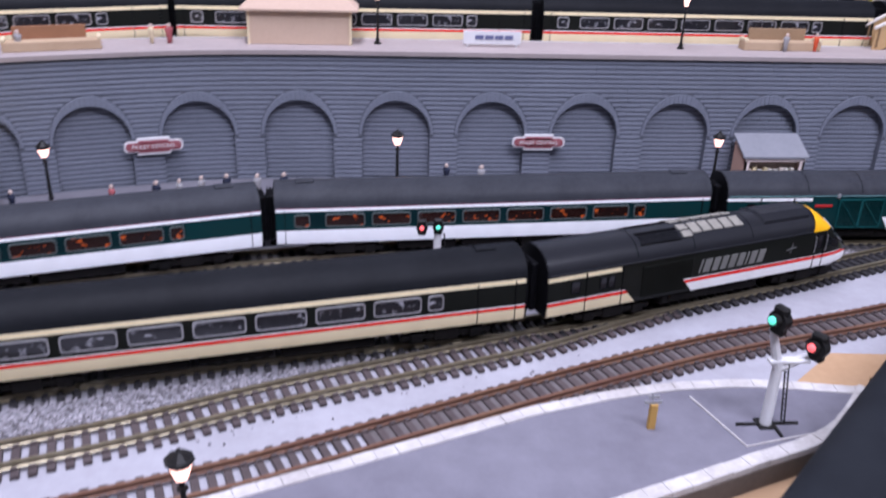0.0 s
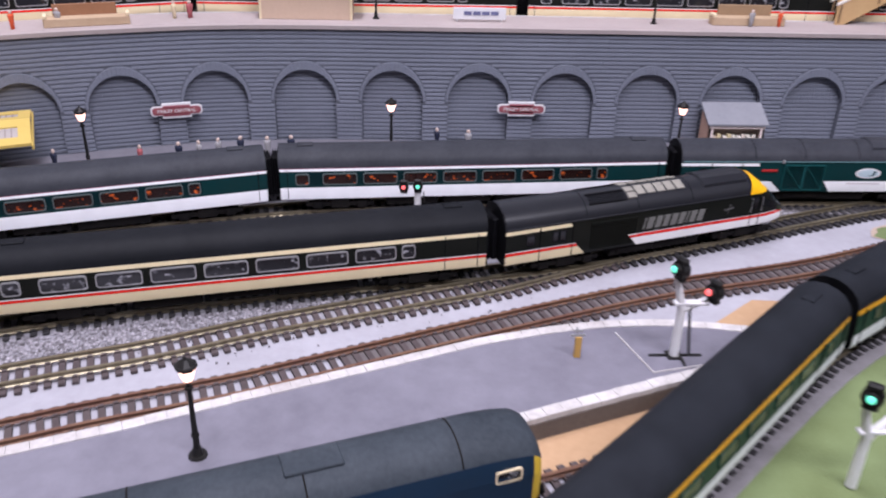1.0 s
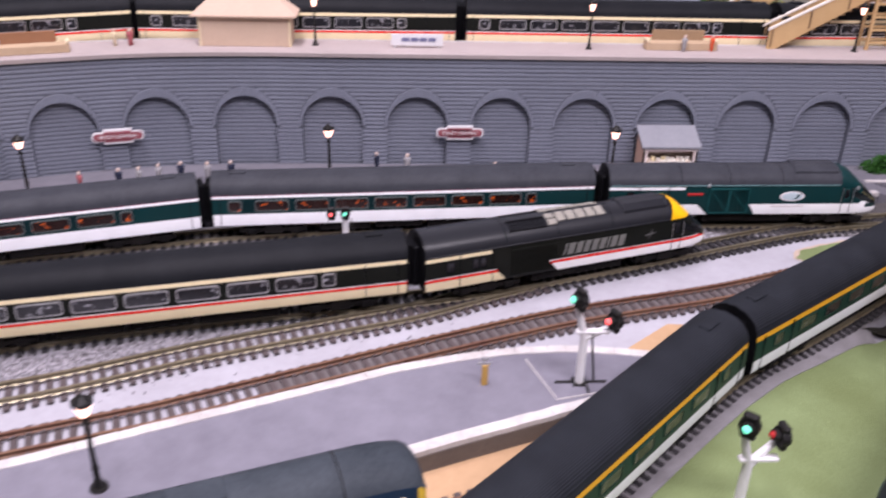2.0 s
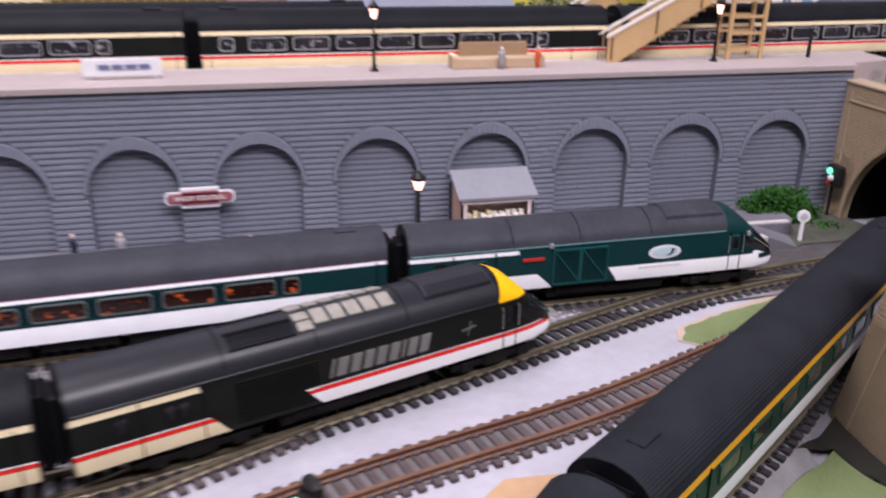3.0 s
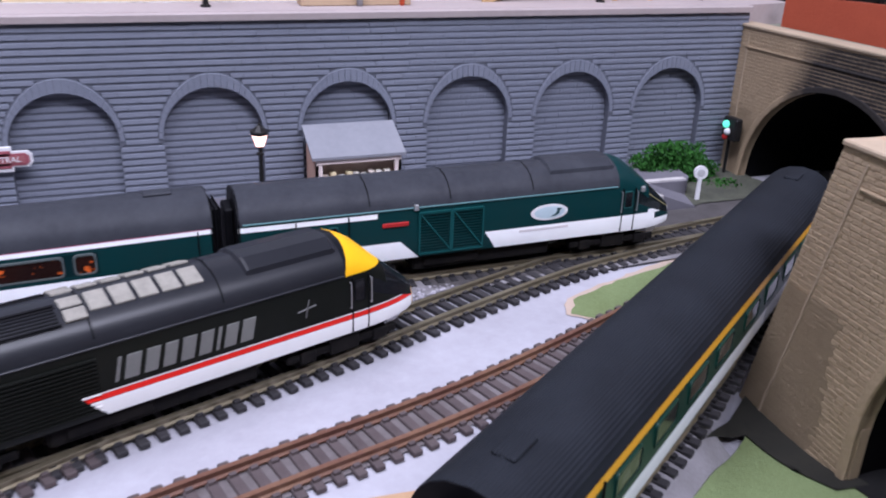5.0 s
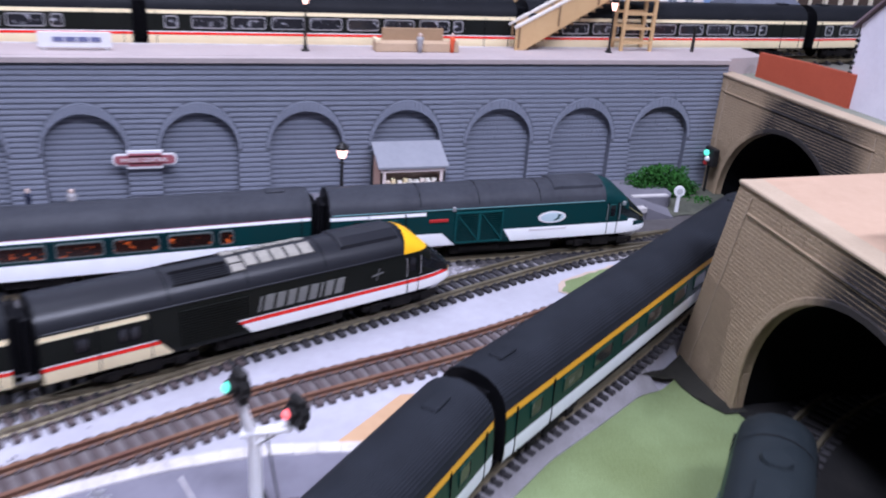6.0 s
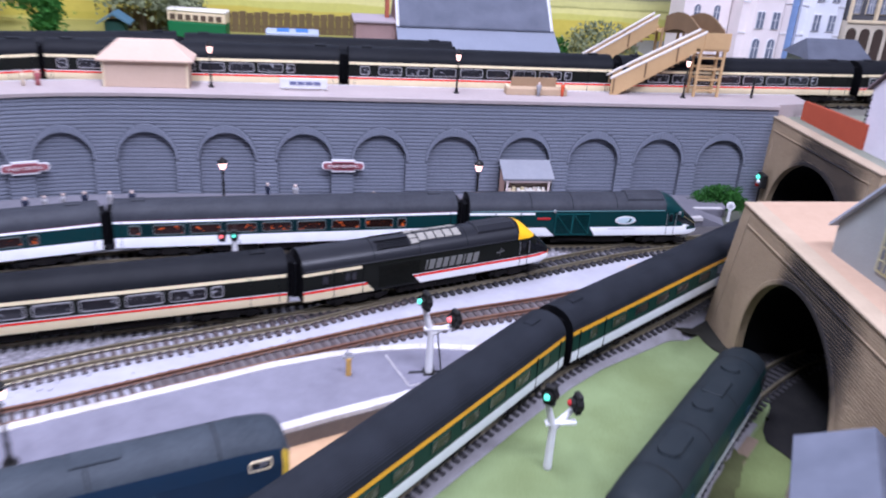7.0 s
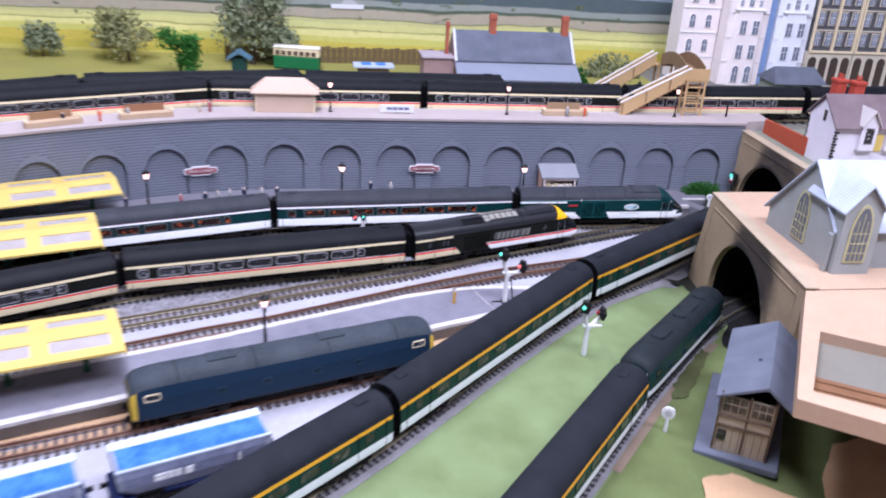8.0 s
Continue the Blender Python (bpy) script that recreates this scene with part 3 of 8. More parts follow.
ARCH_S, ARCH_R, ARCH_Z, RING_W, RING_FOOT = 0.0779, 0.0274, 0.0767, 0.0085, 0.0030
ARCHES = [WALL_LINE.near(0.334, 0.657) + ARCH_S * k for k in range(-11, 2)] + [WALL_LINE.near(0.334, 0.657) + d for d in (0.1525, 0.2265)]
WALL_END = WALL_LINE.near(0.615, 0.657)
WALL_START = WALL_LINE.near(-0.58, 0.43)


def wall_place(u, d, z):
    q, t = WALL_LINE.at(u)
    return Vector((q.x + d * t.y, q.y - d * t.x, z))


def arch_half(z, r):
    """Half the opening's width at a height."""
    h = z - (ARCH_Z - ARCH_R)
    return r if h <= 0 else (math.sqrt(r * r - h * h) if h < r else 0.0)


def ring_half(z):
    """Half the arch ring's outer width at a height; the ring narrows from crown to foot."""
    h = (z - (ARCH_Z - ARCH_R)) / (ARCH_R + RING_W)
    return ARCH_R + RING_FOOT if h <= 0 else ((ARCH_R + RING_FOOT) * math.sqrt(1 - h * h) if h < 1 else 0.0)


def wall_spans(z):
    out, u = [], WALL_START
    for c in ARCHES:
        wide = ring_half(z) if z > ARCH_Z - ARCH_R - 0.002 else ARCH_R
        thin = arch_half(z, ARCH_R)
        if c - wide > u and wide > 0:
            out.append((u, c - wide, 0.0))
            u = c + wide
        if thin > 0.002:
            out.append((c - thin, c + thin, -0.0052))
    out.append((u, WALL_END, 0.0))
    return out


def build_retaining_wall():
    w = thing("wall_arched", "slate-blue embossed stone retaining wall with blind arches", "retaining wall", kind="structure")
    bm = B()
    n = 120
    rows = []
    for k in range(n + 1):
        u = WALL_START + (WALL_END - WALL_START) * k / n
        rows.append([wall_place(u, -0.0056, -0.002), wall_place(u, -0.0056, TOP - 0.004), wall_place(u, -0.02, TOP - 0.004), wall_place(u, -0.02, -0.002)])
    loft(bm, rows)
    part("core", bm, JOINT, w)
    bm = B()
    z = 0.0
    while z < TOP - 0.004:
        for u0, u1, d in wall_spans(z + 0.0019):
            if d < 0:
                continue
            k = max(1, int((u1 - u0) / 0.02))
            for i in range(k):
                a, b = u0 + (u1 - u0) * i / k, u0 + (u1 - u0) * (i + 1) / k
                bm.faces.new([bm.verts.new(wall_place(*p)) for p in ((a, -0.0006, z), (b, -0.0006, z), (b, -0.0006, z + 0.0038), (a, -0.0006, z + 0.0038))])
        z += 0.0038
    part("joint_bed", bm, JOINT, w)
    spring = ARCH_Z - ARCH_R
    for c in ARCHES:
        bm = B()
        rings = []
        angles = [math.pi * k / 28 for k in range(29)]
        pts = [((ARCH_R, 0.004), (ARCH_R + 0.0012, 0.004))] + [((ARCH_R * math.cos(a), spring + ARCH_R * math.sin(a)), ((ARCH_R + RING_FOOT) * math.cos(a), spring + (ARCH_R + RING_W) * math.sin(a))) for a in angles] + [((-ARCH_R, 0.004), (-ARCH_R - 0.0012, 0.004))]
        pts.insert(1, ((ARCH_R, spring - 0.003), (ARCH_R + 0.0012, spring - 0.003)))
        pts.insert(2, ((ARCH_R, spring - 0.002), (ARCH_R + RING_FOOT, spring - 0.002)))
        pts.insert(-1, ((-ARCH_R, spring - 0.002), (-ARCH_R - RING_FOOT, spring - 0.002)))
        pts.insert(-1, ((-ARCH_R, spring - 0.003), (-ARCH_R - 0.0012, spring - 0.003)))
        for (iu, iz), (ou, oz) in pts:
            rings.append([wall_place(c + iu, -0.0066, iz), wall_place(c + iu, -0.0005, iz), wall_place(c + iu * 0.98 + ou * 0.02, -0.0004, iz * 0.98 + oz * 0.02), wall_place(c + ou, -0.0004, oz), wall_place(c + ou, -0.0015, oz)])
        loft(bm, rings)
        part("arch_ring", bm, JOINT, w)
        stones = 25
        for k in range(stones):
            bm = B()
            a0, a1 = math.pi * k / stones + 0.004, math.pi * (k + 1) / stones - 0.004
            rows = []
            for a in (a0, (a0 + a1) / 2, a1):
                ri, ro = ARCH_R + 0.0001, ARCH_R + RING_FOOT - 0.0003
                tall = (RING_W - RING_FOOT) * math.sin(a)
                rows.append([wall_place(c + rr * math.cos(a), d, spring + (rr + up * tall) * math.sin(a)) for rr, d, up in ((ri, -0.003, 0), (ri, 0.0000, 0), (ri + 0.0004, 0.0003, 0), (ro - 0.0004, 0.0002, 1), (ro, -0.0002, 1), (ro, -0.003, 1))])
            loft(bm, rows)
            part("voussoir", bm, WALLSTONE, w)
    lo, hi = WALL_LINE.near(0.37, 0.657), WALL_LINE.near(0.54, 0.657)
    brickwork(w, wall_place, wall_spans, 0.0, TOP - 0.004, 0.00385, 0.0175, WALLSTONE, lambda u, z: lo < u < hi and 0.050 < z < 0.111, "brick_courses", tight=0.05, side=0.22, lip=1.3, tilt=0.00014)
    bm = B()
    rows = []
    for k in range(n + 1):
        u = WALL_START + (WALL_END - WALL_START) * k / n
        rows.append([wall_place(u, 0.002, TOP - 0.004), wall_place(u, 0.0022, TOP - 0.0005), wall_place(u, 0.001, TOP), wall_place(u, -0.05, TOP), wall_place(u, -0.05, TOP - 0.004)])
    loft(bm, rows)
    part("coping", bm, UPPER, w, "pinkish grey coping of the wall")


build_retaining_wall()


def ribbon(bm, points, w0, w1, z0, z1):
    """A flat strip along points of the plan, between two offsets to the left of its way."""
    rings = []
    for i, p in enumerate(points):
        a, b = Vector(points[max(i - 1, 0)]), Vector(points[min(i + 1, len(points) - 1)])
        d = (b - a).normalized()
        nx, ny = -d.y, d.x
        rings.append([(p[0] + nx * w0, p[1] + ny * w0, z0), (p[0] + nx * w1, p[1] + ny * w1, z0), (p[0] + nx * w1, p[1] + ny * w1, z1), (p[0] + nx * w0, p[1] + ny * w0, z1)])
    loft(bm, rings)
    return bm


def smooth_points(points, n=40):
    line = Line(points)
    return [tuple(line.at(line.length * k / n)[0][:2]) for k in range(n + 1)]


LOWZ = 0.012
FOREZ = 0.0145


def edging(owner, points, w0, w1, z0, z1, stone=0.0105, seed=1):
    """A row of edging stones along points of the plan."""
    line, rnd = Line(points), random.Random(seed)
    s = 0.0
    while s < line.length - 0.004:
        e = min(s + stone * rnd.uniform(0.94, 1.06), line.length)
        bm = B()
        up, out = rnd.uniform(-0.00012, 0.00018), rnd.uniform(-0.0002, 0.0002)
        rows = []
        for q in (s + 0.00010, e - 0.00010):
            m = line.seat(q)
            rows.append([m @ Vector(v) for v in ((0, w0 + out, z0), (0, w1 + out, z0), (0, w1 + out, z1 + up - 0.0002), (0, w1 + out - 0.0002, z1 + up), (0, w0 + out + 0.0002, z1 + up), (0, w0 + out, z1 + up - 0.0002))])
        loft(bm, rows)
        part("edging_stone", bm, WHITE_EDGE, owner)
        s = e


def build_platforms():
    front = smooth_points([(-0.62, 0.345), (-0.40, 0.448), (-0.225, 0.508), (-0.07, 0.546), (0.0, 0.556), (0.16, 0.567), (0.25, 0.571), (0.40, 0.574), (0.515, 0.590)])
    back = [tuple(wall_place(WALL_START + (WALL_LINE.near(0.585, 0.657) - WALL_START) * k / 40, 0.0, 0)[:2]) for k in range(41)]
    p = thing("platform_low", "grey card station platform along the arched wall", "platform", kind="structure")
    part("deck", slab(B(), front + [(0.522, 0.613), (0.549, 0.612), (0.556, 0.620), (0.560, 0.645)] + back[::-1], 0.0, LOWZ), PLATFORM, p)
    edging(p, front, -0.0018, 0.0045, LOWZ - 0.003, LOWZ + 0.0009, 0.0125, 2)
    bm = B()
    loft(bm, [[(0.5155, 0.590, 0.0), (0.5155, 0.590, LOWZ), (0.5215, 0.6125, LOWZ), (0.5215, 0.6125, 0.0)], [(0.541, 0.590, 0.0), (0.541, 0.590, 0.0025), (0.5485, 0.6115, 0.0025), (0.5485, 0.6115, 0.0)]])
    part("ramp", bm, PLATFORM, p, "short grey ramp down to the track")
    bm = ribbon(B(), [(0.516, 0.614), (0.533, 0.6138), (0.549, 0.6132)], 0.0, 0.0045, LOWZ, LOWZ + 0.0010)
    part("white_edging", bm, WHITE_EDGE, p, "short white kerb near the platform end")

    rear = smooth_points([(-0.60, 0.066), (-0.30, 0.180), (-0.158, 0.231), (-0.111, 0.248), (-0.062, 0.268), (-0.006, 0.290), (0.025, 0.302), (0.073, 0.321), (0.124, 0.335), (0.160, 0.340), (0.194, 0.340), (0.248, 0.331)])
    fore = smooth_points([(0.248, 0.331), (0.212, 0.296), (0.160, 0.275), (0.091, 0.249), (-0.04, 0.197), (-0.179, 0.147), (-0.266, 0.116), (-0.60, -0.01)])
    p = thing("platform_fore", "grey island platform with white edges, tapering to a point", "platform", kind="structure")
    part("deck", slab(B(), rear + fore[1:], 0.0005, FOREZ), [PLATFORM_FRONT], p)
    edging(p, rear, -0.0055, 0.0014, FOREZ - 0.0022, FOREZ + 0.0007, 0.0105, 3)
    edging(p, fore, -0.0060, 0.0012, FOREZ - 0.0022, FOREZ + 0.0009, 0.0105, 4)
    bm = ribbon(B(), fore, 0.0008, 0.0016, 0.0008, FOREZ - 0.0024)
    part("side_wall", bm, PLAT_SIDE, p, "dark brown platform side")
    bm = ribbon(B(), [(0.153, 0.328), (0.165, 0.2885), (0.203, 0.2970)], -0.0004, 0.0004, FOREZ, FOREZ + 0.0006)
    part("kerb_line", bm, WHITE_EDGE, p, "thin pale strip around a signal base")
    # platform between the green train and the express
    q = thing("platform_middle", "narrow grey platform between two trains", "platform", kind="structure")
    part("deck", slab(B(), offset(GREEN_LINE, L(GREEN_LINE, -0.6, 0.33), L(GREEN_LINE, -0.26, 0.466), -0.027) + offset(IC_LINE, L(IC_LINE, -0.6, 0.17), L(IC_LINE, -0.27, 0.33), 0.027)[::-1], 0.0005, LOWZ), PLATFORM, q)


build_platforms()


def build_upper_level():
    u = thing("upper_level", "raised upper level board carrying a station", "baseboard", kind="structure")
    edge = [tuple(wall_place(WALL_START + (WALL_END - WALL_START) * k / 40, -0.021, 0)[:2]) for k in range(41)]
    part("deck", slab(B(), edge + [(1.25, 0.678), (1.25, 1.18), (-1.05, 1.18), (-1.05, 0.36)], UPZ - 0.03, UPZ - 0.0148), stuff("upper_ground", (0.20, 0.19, 0.17), (0.12, 0.12, 0.09), 0.9, big=20), u)
    p = thing("platform_upper", "pinkish grey high level station platform", "platform", kind="structure")
    front = [tuple(wall_place(WALL_START + (WALL_END - WALL_START) * k / 40, -0.004, 0)[:2]) for k in range(41)]
    rear = offset(UP_LINE, L(UP_LINE, -0.55, 0.545), L(UP_LINE, 0.66, 0.73), -0.0205, 40)
    part("deck", slab(B(), front + [(0.66, 0.67)] + rear[::-1], UPZ - 0.0146, UPZ + 0.0042), UPPER, p)
    bm = ribbon(B(), rear, -0.0025, 0.0006, UPZ + 0.0035, UPZ + 0.0047)
    part("white_edging", bm, WHITE_EDGE, p)


build_upper_level()
PLZ = UPZ + 0.0042


# ---- tunnel portals ----
def portal_face(name, c):
    """Brown brick with soot blown up over the arch at c."""
    m, nt, b, vec = begin(name, 0.75)
    large, small = noise_out(nt, vec, 22.0), noise_out(nt, vec, 700.0, 4.0, 0.7)
    col = ramp_mix(nt, spread(nt, large, 0.3, 0.7), (0.475, 0.365, 0.24), (0.365, 0.275, 0.178))
    geo = nt.nodes.new("ShaderNodeNewGeometry")
    each = nt.nodes.new("ShaderNodeObjectInfo").outputs["Random"]
    col = ramp_mix(nt, math_node(nt, "MULTIPLY", geo.outputs["Random Per Island"], 0.16), col, (0.22, 0.165, 0.115))
    col = ramp_mix(nt, math_node(nt, "MULTIPLY", each, 0.18), col, (0.22, 0.165, 0.115))
    col = ramp_mix(nt, math_node(nt, "MULTIPLY", small, 0.35), col, (0.14, 0.10, 0.07))
    d = nt.nodes.new("ShaderNodeVectorMath")
    d.operation = "DISTANCE"
    nt.links.new(geo.outputs["Position"], d.inputs[0])
    d.inputs[1].default_value = c
    far = math_node(nt, "ADD", d.outputs["Value"], math_node(nt, "MULTIPLY", noise_out(nt, vec, 60.0), 0.03))
    col = ramp_mix(nt, spread(nt, far, 0.084, 0.060), col, (0.035, 0.031, 0.030))
    nt.links.new(col, b.inputs["Base Color"])
    bump(nt, b, noise_out(nt, vec, 420.0, 4.0, 0.7), 0.0007)
    return m


MORTAR = stuff("brown_mortar", (0.43, 0.33, 0.217), (0.33, 0.25, 0.165), 0.85, big=40, fine=600)


def build_portal(name, label, x, ya, yb, yc, r, crown, zb, ztop, brick_single, soot, rake=0.0, turn=0.0):
    """A portal that faces -x, from ya (far end) to yb, with its arch centred on yc, turned about its upper far corner."""
    face = portal_face(name + "_brick", soot)
    w = thing(name, label, "tunnel portal", kind="structure")
    spring = crown - r
    place = lambda u, d, z: Vector((x - d, ya - u, z))

    lean = lambda z: rake * (z - zb) / (ztop - zb)

    def half(z):
        h = z - spring
        return r if h <= 0 else (math.sqrt(r * r - h * h) if h < r else 0)

    def spans(z):
        wide = half(z) + (0.0 if half(z) == 0 else 0.004) if z < crown + 0.004 else 0.0
        c = ya - yc
        if z >= crown + 0.004:
            return [(lean(z), ya - yb, 0.0)]
        wide = max(wide, 0.012 if z > crown else wide)
        return [(lean(z), c - wide, 0.0), (c + wide, ya - yb, 0.0)]

    brickwork(w, place, spans, zb, ztop - 0.0005, 0.0023, 0.0046, face, brick_single, "brick_courses", 0.0005, 11, 0.25, 0.5, 0.9, 0.00004, 0.7)
    # wall body with the opening
    bm = B()
    angles = [math.pi * k / 24 for k in range(25)]
    arc = [(yc + r * math.cos(a), spring + r * math.sin(a)) for a in angles]
    ring = [(ya, zb), (ya - rake, ztop), (yb, ztop), (yb, zb), (yc - r, zb)] + arc[::-1] + [(yc + r, zb)]
    fr, bk = [bm.verts.new((x + 0.00022, y, z)) for y, z in ring], [bm.verts.new((x + 0.006, y, z)) for y, z in ring]
    bm.faces.new(fr)
    bm.faces.new(bk[::-1])
    for i in range(len(ring)):
        j = (i + 1) % len(ring)
        bm.faces.new((fr[i], fr[j], bk[j], bk[i]))
    part("wall_body", bm, MORTAR, w, "brown mortar bed")
    part("wall_core", box(B(), x + 0.0015, x + 0.0055, yc + r - 0.0005, ya - 0.006 - rake * 0.3, zb, spring + 0.004), face, w)
    # arch ring
    bm = B()
    rows = []
    for y, z in [(yc + r, zb)] + arc + [(yc - r, zb)]:
        out = Vector((0, y - yc, max(z - spring, 0)))
        out = out.normalized() * 0.0042 if out.length > 0 else out
        rows.append([(x + 0.004, y, z), (x - 0.0003, y, z), (x - 0.0008, y + 0.12 * out.y, z + 0.12 * out.z), (x - 0.0008, y + 0.85 * out.y, z + 0.85 * out.z), (x - 0.0003, y + out.y, z + out.z), (x + 0.002, y + out.y, z + out.z)])
    loft(bm, rows)
    part("arch_ring", bm, face, w)
    # corner strips, string course, coping
    for y, inward in ((ya, -1), (yb, 1)):
        r2 = rake if y > yc else 0.0
        bm = B()
        rnd = random.Random(8)
        rows = []
        for k in range(13):
            z = zb + 0.001 + (ztop - 0.005 - zb) * k / 12
            yq = y + inward * 0.014 - r2 * (z - zb) / (ztop - zb) + rnd.uniform(-0.0002, 0.0002)
            rows.append([(x + 0.0004, yq - 0.0006, z), (x - 0.0005, yq - 0.0004, z), (x - 0.0005, yq + 0.0004, z), (x + 0.0004, yq + 0.0006, z)])
        loft(bm, rows)
        part("quoin_strip", bm, PALECAP, w, "pale quoin edge")
    part("string_course", box(B(), x - 0.0010, x + 0.003, yb + 0.012, ya - rake - 0.012, ztop - 0.0135, ztop - 0.0122, 0.0004), face, w)
    part("coping", box(B(), x - 0.0012, x + 0.0128, yb - 0.001, ya - rake + 0.0005, ztop - 0.0005, ztop + 0.0018, 0.0006), PALECAP, w, "pale cream coping")
    # dark bore, its darkness put into the lining's colour
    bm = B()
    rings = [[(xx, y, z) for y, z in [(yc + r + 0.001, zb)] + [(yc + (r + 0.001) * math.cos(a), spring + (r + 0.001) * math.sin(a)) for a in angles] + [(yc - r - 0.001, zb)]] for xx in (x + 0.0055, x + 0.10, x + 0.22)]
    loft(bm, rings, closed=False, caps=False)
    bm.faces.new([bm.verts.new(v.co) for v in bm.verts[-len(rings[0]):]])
    part("bore", bm, BORE_DARK, w, "tunnel lining coloured near-black for the dark inside")
    w.matrix_world = pose(x, ya - rake, 0, 0, 0, turn) @ pose(-x, rake - ya, 0)


build_portal("portal_near", "brown brick tunnel portal with soot over its arch", 0.443, 0.424, 0.149, 0.284, 0.074, 0.0795, -0.018, 0.1045, lambda u, z: u < 0.046 and z < 0.045, (0.4305, 0.262, 0.066), 0.029, -5.7)
build_portal("portal_far", "brown brick tunnel portal against the arched wall", 0.612, 0.664, 0.465, 0.565, 0.072, 0.0755, -0.001, 0.104, lambda u, z: u < 0.03 and z < 0.05, (0.612, 0.545, 0.066))


def build_hills():
    h = thing("hill_near", "cream foam board on top of the near tunnel", "hill", kind="structure")
    bm = slab(B(), [(0.4570, 0.402), (0.4318, 0.150), (1.2, 0.150), (1.2, 0.402)], 0.084, 0.1035)
    part("top", bm, FOAM, h)
    # the fore part of the board has a sunk tray
    c, d, e = Vector((0.308, -0.026)), Vector((0.532, 0.847)), Vector((0.847, -0.532))
    at = lambda a, b: tuple(c + d * a + e * b)
    front = slab(B(), [at(0.0125, 0.0008), at(0.029, 0.0004), at(0.026, 0.60), at(-0.025, 0.60)], 0.088, 0.1035)
    part("front_strip", front, FOAM, h)
    part("side_strip", slab(B(), [at(0.029, 0.0004), at(0.129, 0), at(0.129, 0.0138), at(0.029, 0.0110)], 0.088, 0.1035), FOAM, h)
    part("rear_part", slab(B(), [at(0.129, 0), at(0.205, 0), (1.2, 0.1498), at(0.129, 0.90)], 0.084, 0.1035), FOAM, h)
    part("tray_floor", slab(B(), [at(0.029, 0.0110), at(0.129, 0.0138), at(0.129, 0.6), at(0.029, 0.6)], 0.084, 0.0935), stuff("grey_tray_board", (0.19, 0.175, 0.145), (0.13, 0.12, 0.10), 0.8, big=15), h)
    for k in range(6):
        part("plank", slab(B(), [at(0.0295 + 0.006 * k, 0.0125), at(0.0350 + 0.006 * k, 0.0125), at(0.0350 + 0.006 * k, 0.6), at(0.0295 + 0.006 * k, 0.6)], 0.0935, 0.0950 + 0.0008 * (k % 2)), stuff("red_brown_plank", (0.21, 0.105, 0.055), (0.12, 0.06, 0.03), 0.6, big=20, fine=120), h, "red-brown timber plank")
    # same near-black colour as the bore, standing in for tunnel darkness
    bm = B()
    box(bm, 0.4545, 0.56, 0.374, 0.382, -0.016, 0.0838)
    part("back_wall", bm, BORE_DARK, h)
    bm = B()
    box(bm, 0.60, 1.2, 0.16, 0.185, -0.002, 0.084)
    part("support", bm, TAN, h)
    g = thing("hill_far", "grey ground on top of the far tunnel", "hill", kind="structure")
    bm = slab(B(), [(0.6255, 0.676), (0.6255, 0.440), (0.66, 0.403), (1.2, 0.403), (1.2, 0.676)], 0.09, 0.1030)
    part("top", bm, stuff("hill_grey_green", (0.24, 0.24, 0.20), (0.15, 0.17, 0.11), 0.9), g)


build_hills()


# ---- rolling stock ----
SIDE = [(0.0172, 0.0125), (0.0178, 0.0155), (0.0178, 0.0215), (0.0175, 0.0300), (0.0167, 0.0372)]
ROOF = [(0.0167 * math.cos(math.radians(a)), 0.0372 + 0.0132 * math.sin(math.radians(a))) for a in (0, 14, 30, 48, 66, 90)]


def rounded(w, h, r, n=4):
    pts = []
    for cx, cz, a0 in ((w / 2 - r, h / 2 - r, 0), (-w / 2 + r, h / 2 - r, 90), (-w / 2 + r, -h / 2 + r, 180), (w / 2 - r, -h / 2 + r, 270)):
        for k in range(n + 1):
            a = math.radians(a0 + 90 * k / n)
            pts.append((cx + r * math.cos(a), cz + r * math.sin(a)))
    return pts


def add_window(owner, x, z, w, h, side, frame_mat, pane_mat, y=0.0177, edge=0.0008):
    outer, inner = rounded(w, h, min(w, h) * 0.22), rounded(w - 2 * edge, h - 2 * edge, min(w, h) * 0.18)
    s = side
    bm = B()
    rings = [[(x + px, s * (y - 0.0006), z + pz) for px, pz in outer], [(x + px, s * (y + 0.0004), z + pz) for px, pz in outer],
             [(x + px, s * (y + 0.0004), z + pz) for px, pz in inner], [(x + px, s * (y - 0.0006), z + pz) for px, pz in inner]]
    loft(bm, rings, caps=False)
    f = part("window", bm, frame_mat, owner)
    bm = B()
    loft(bm, [[(x + px, s * (y - 0.0004), z + pz) for px, pz in inner], [(x + px, s * (y + 0.00012), z + pz) for px, pz in inner]])
    part("pane", bm, pane_mat, f)


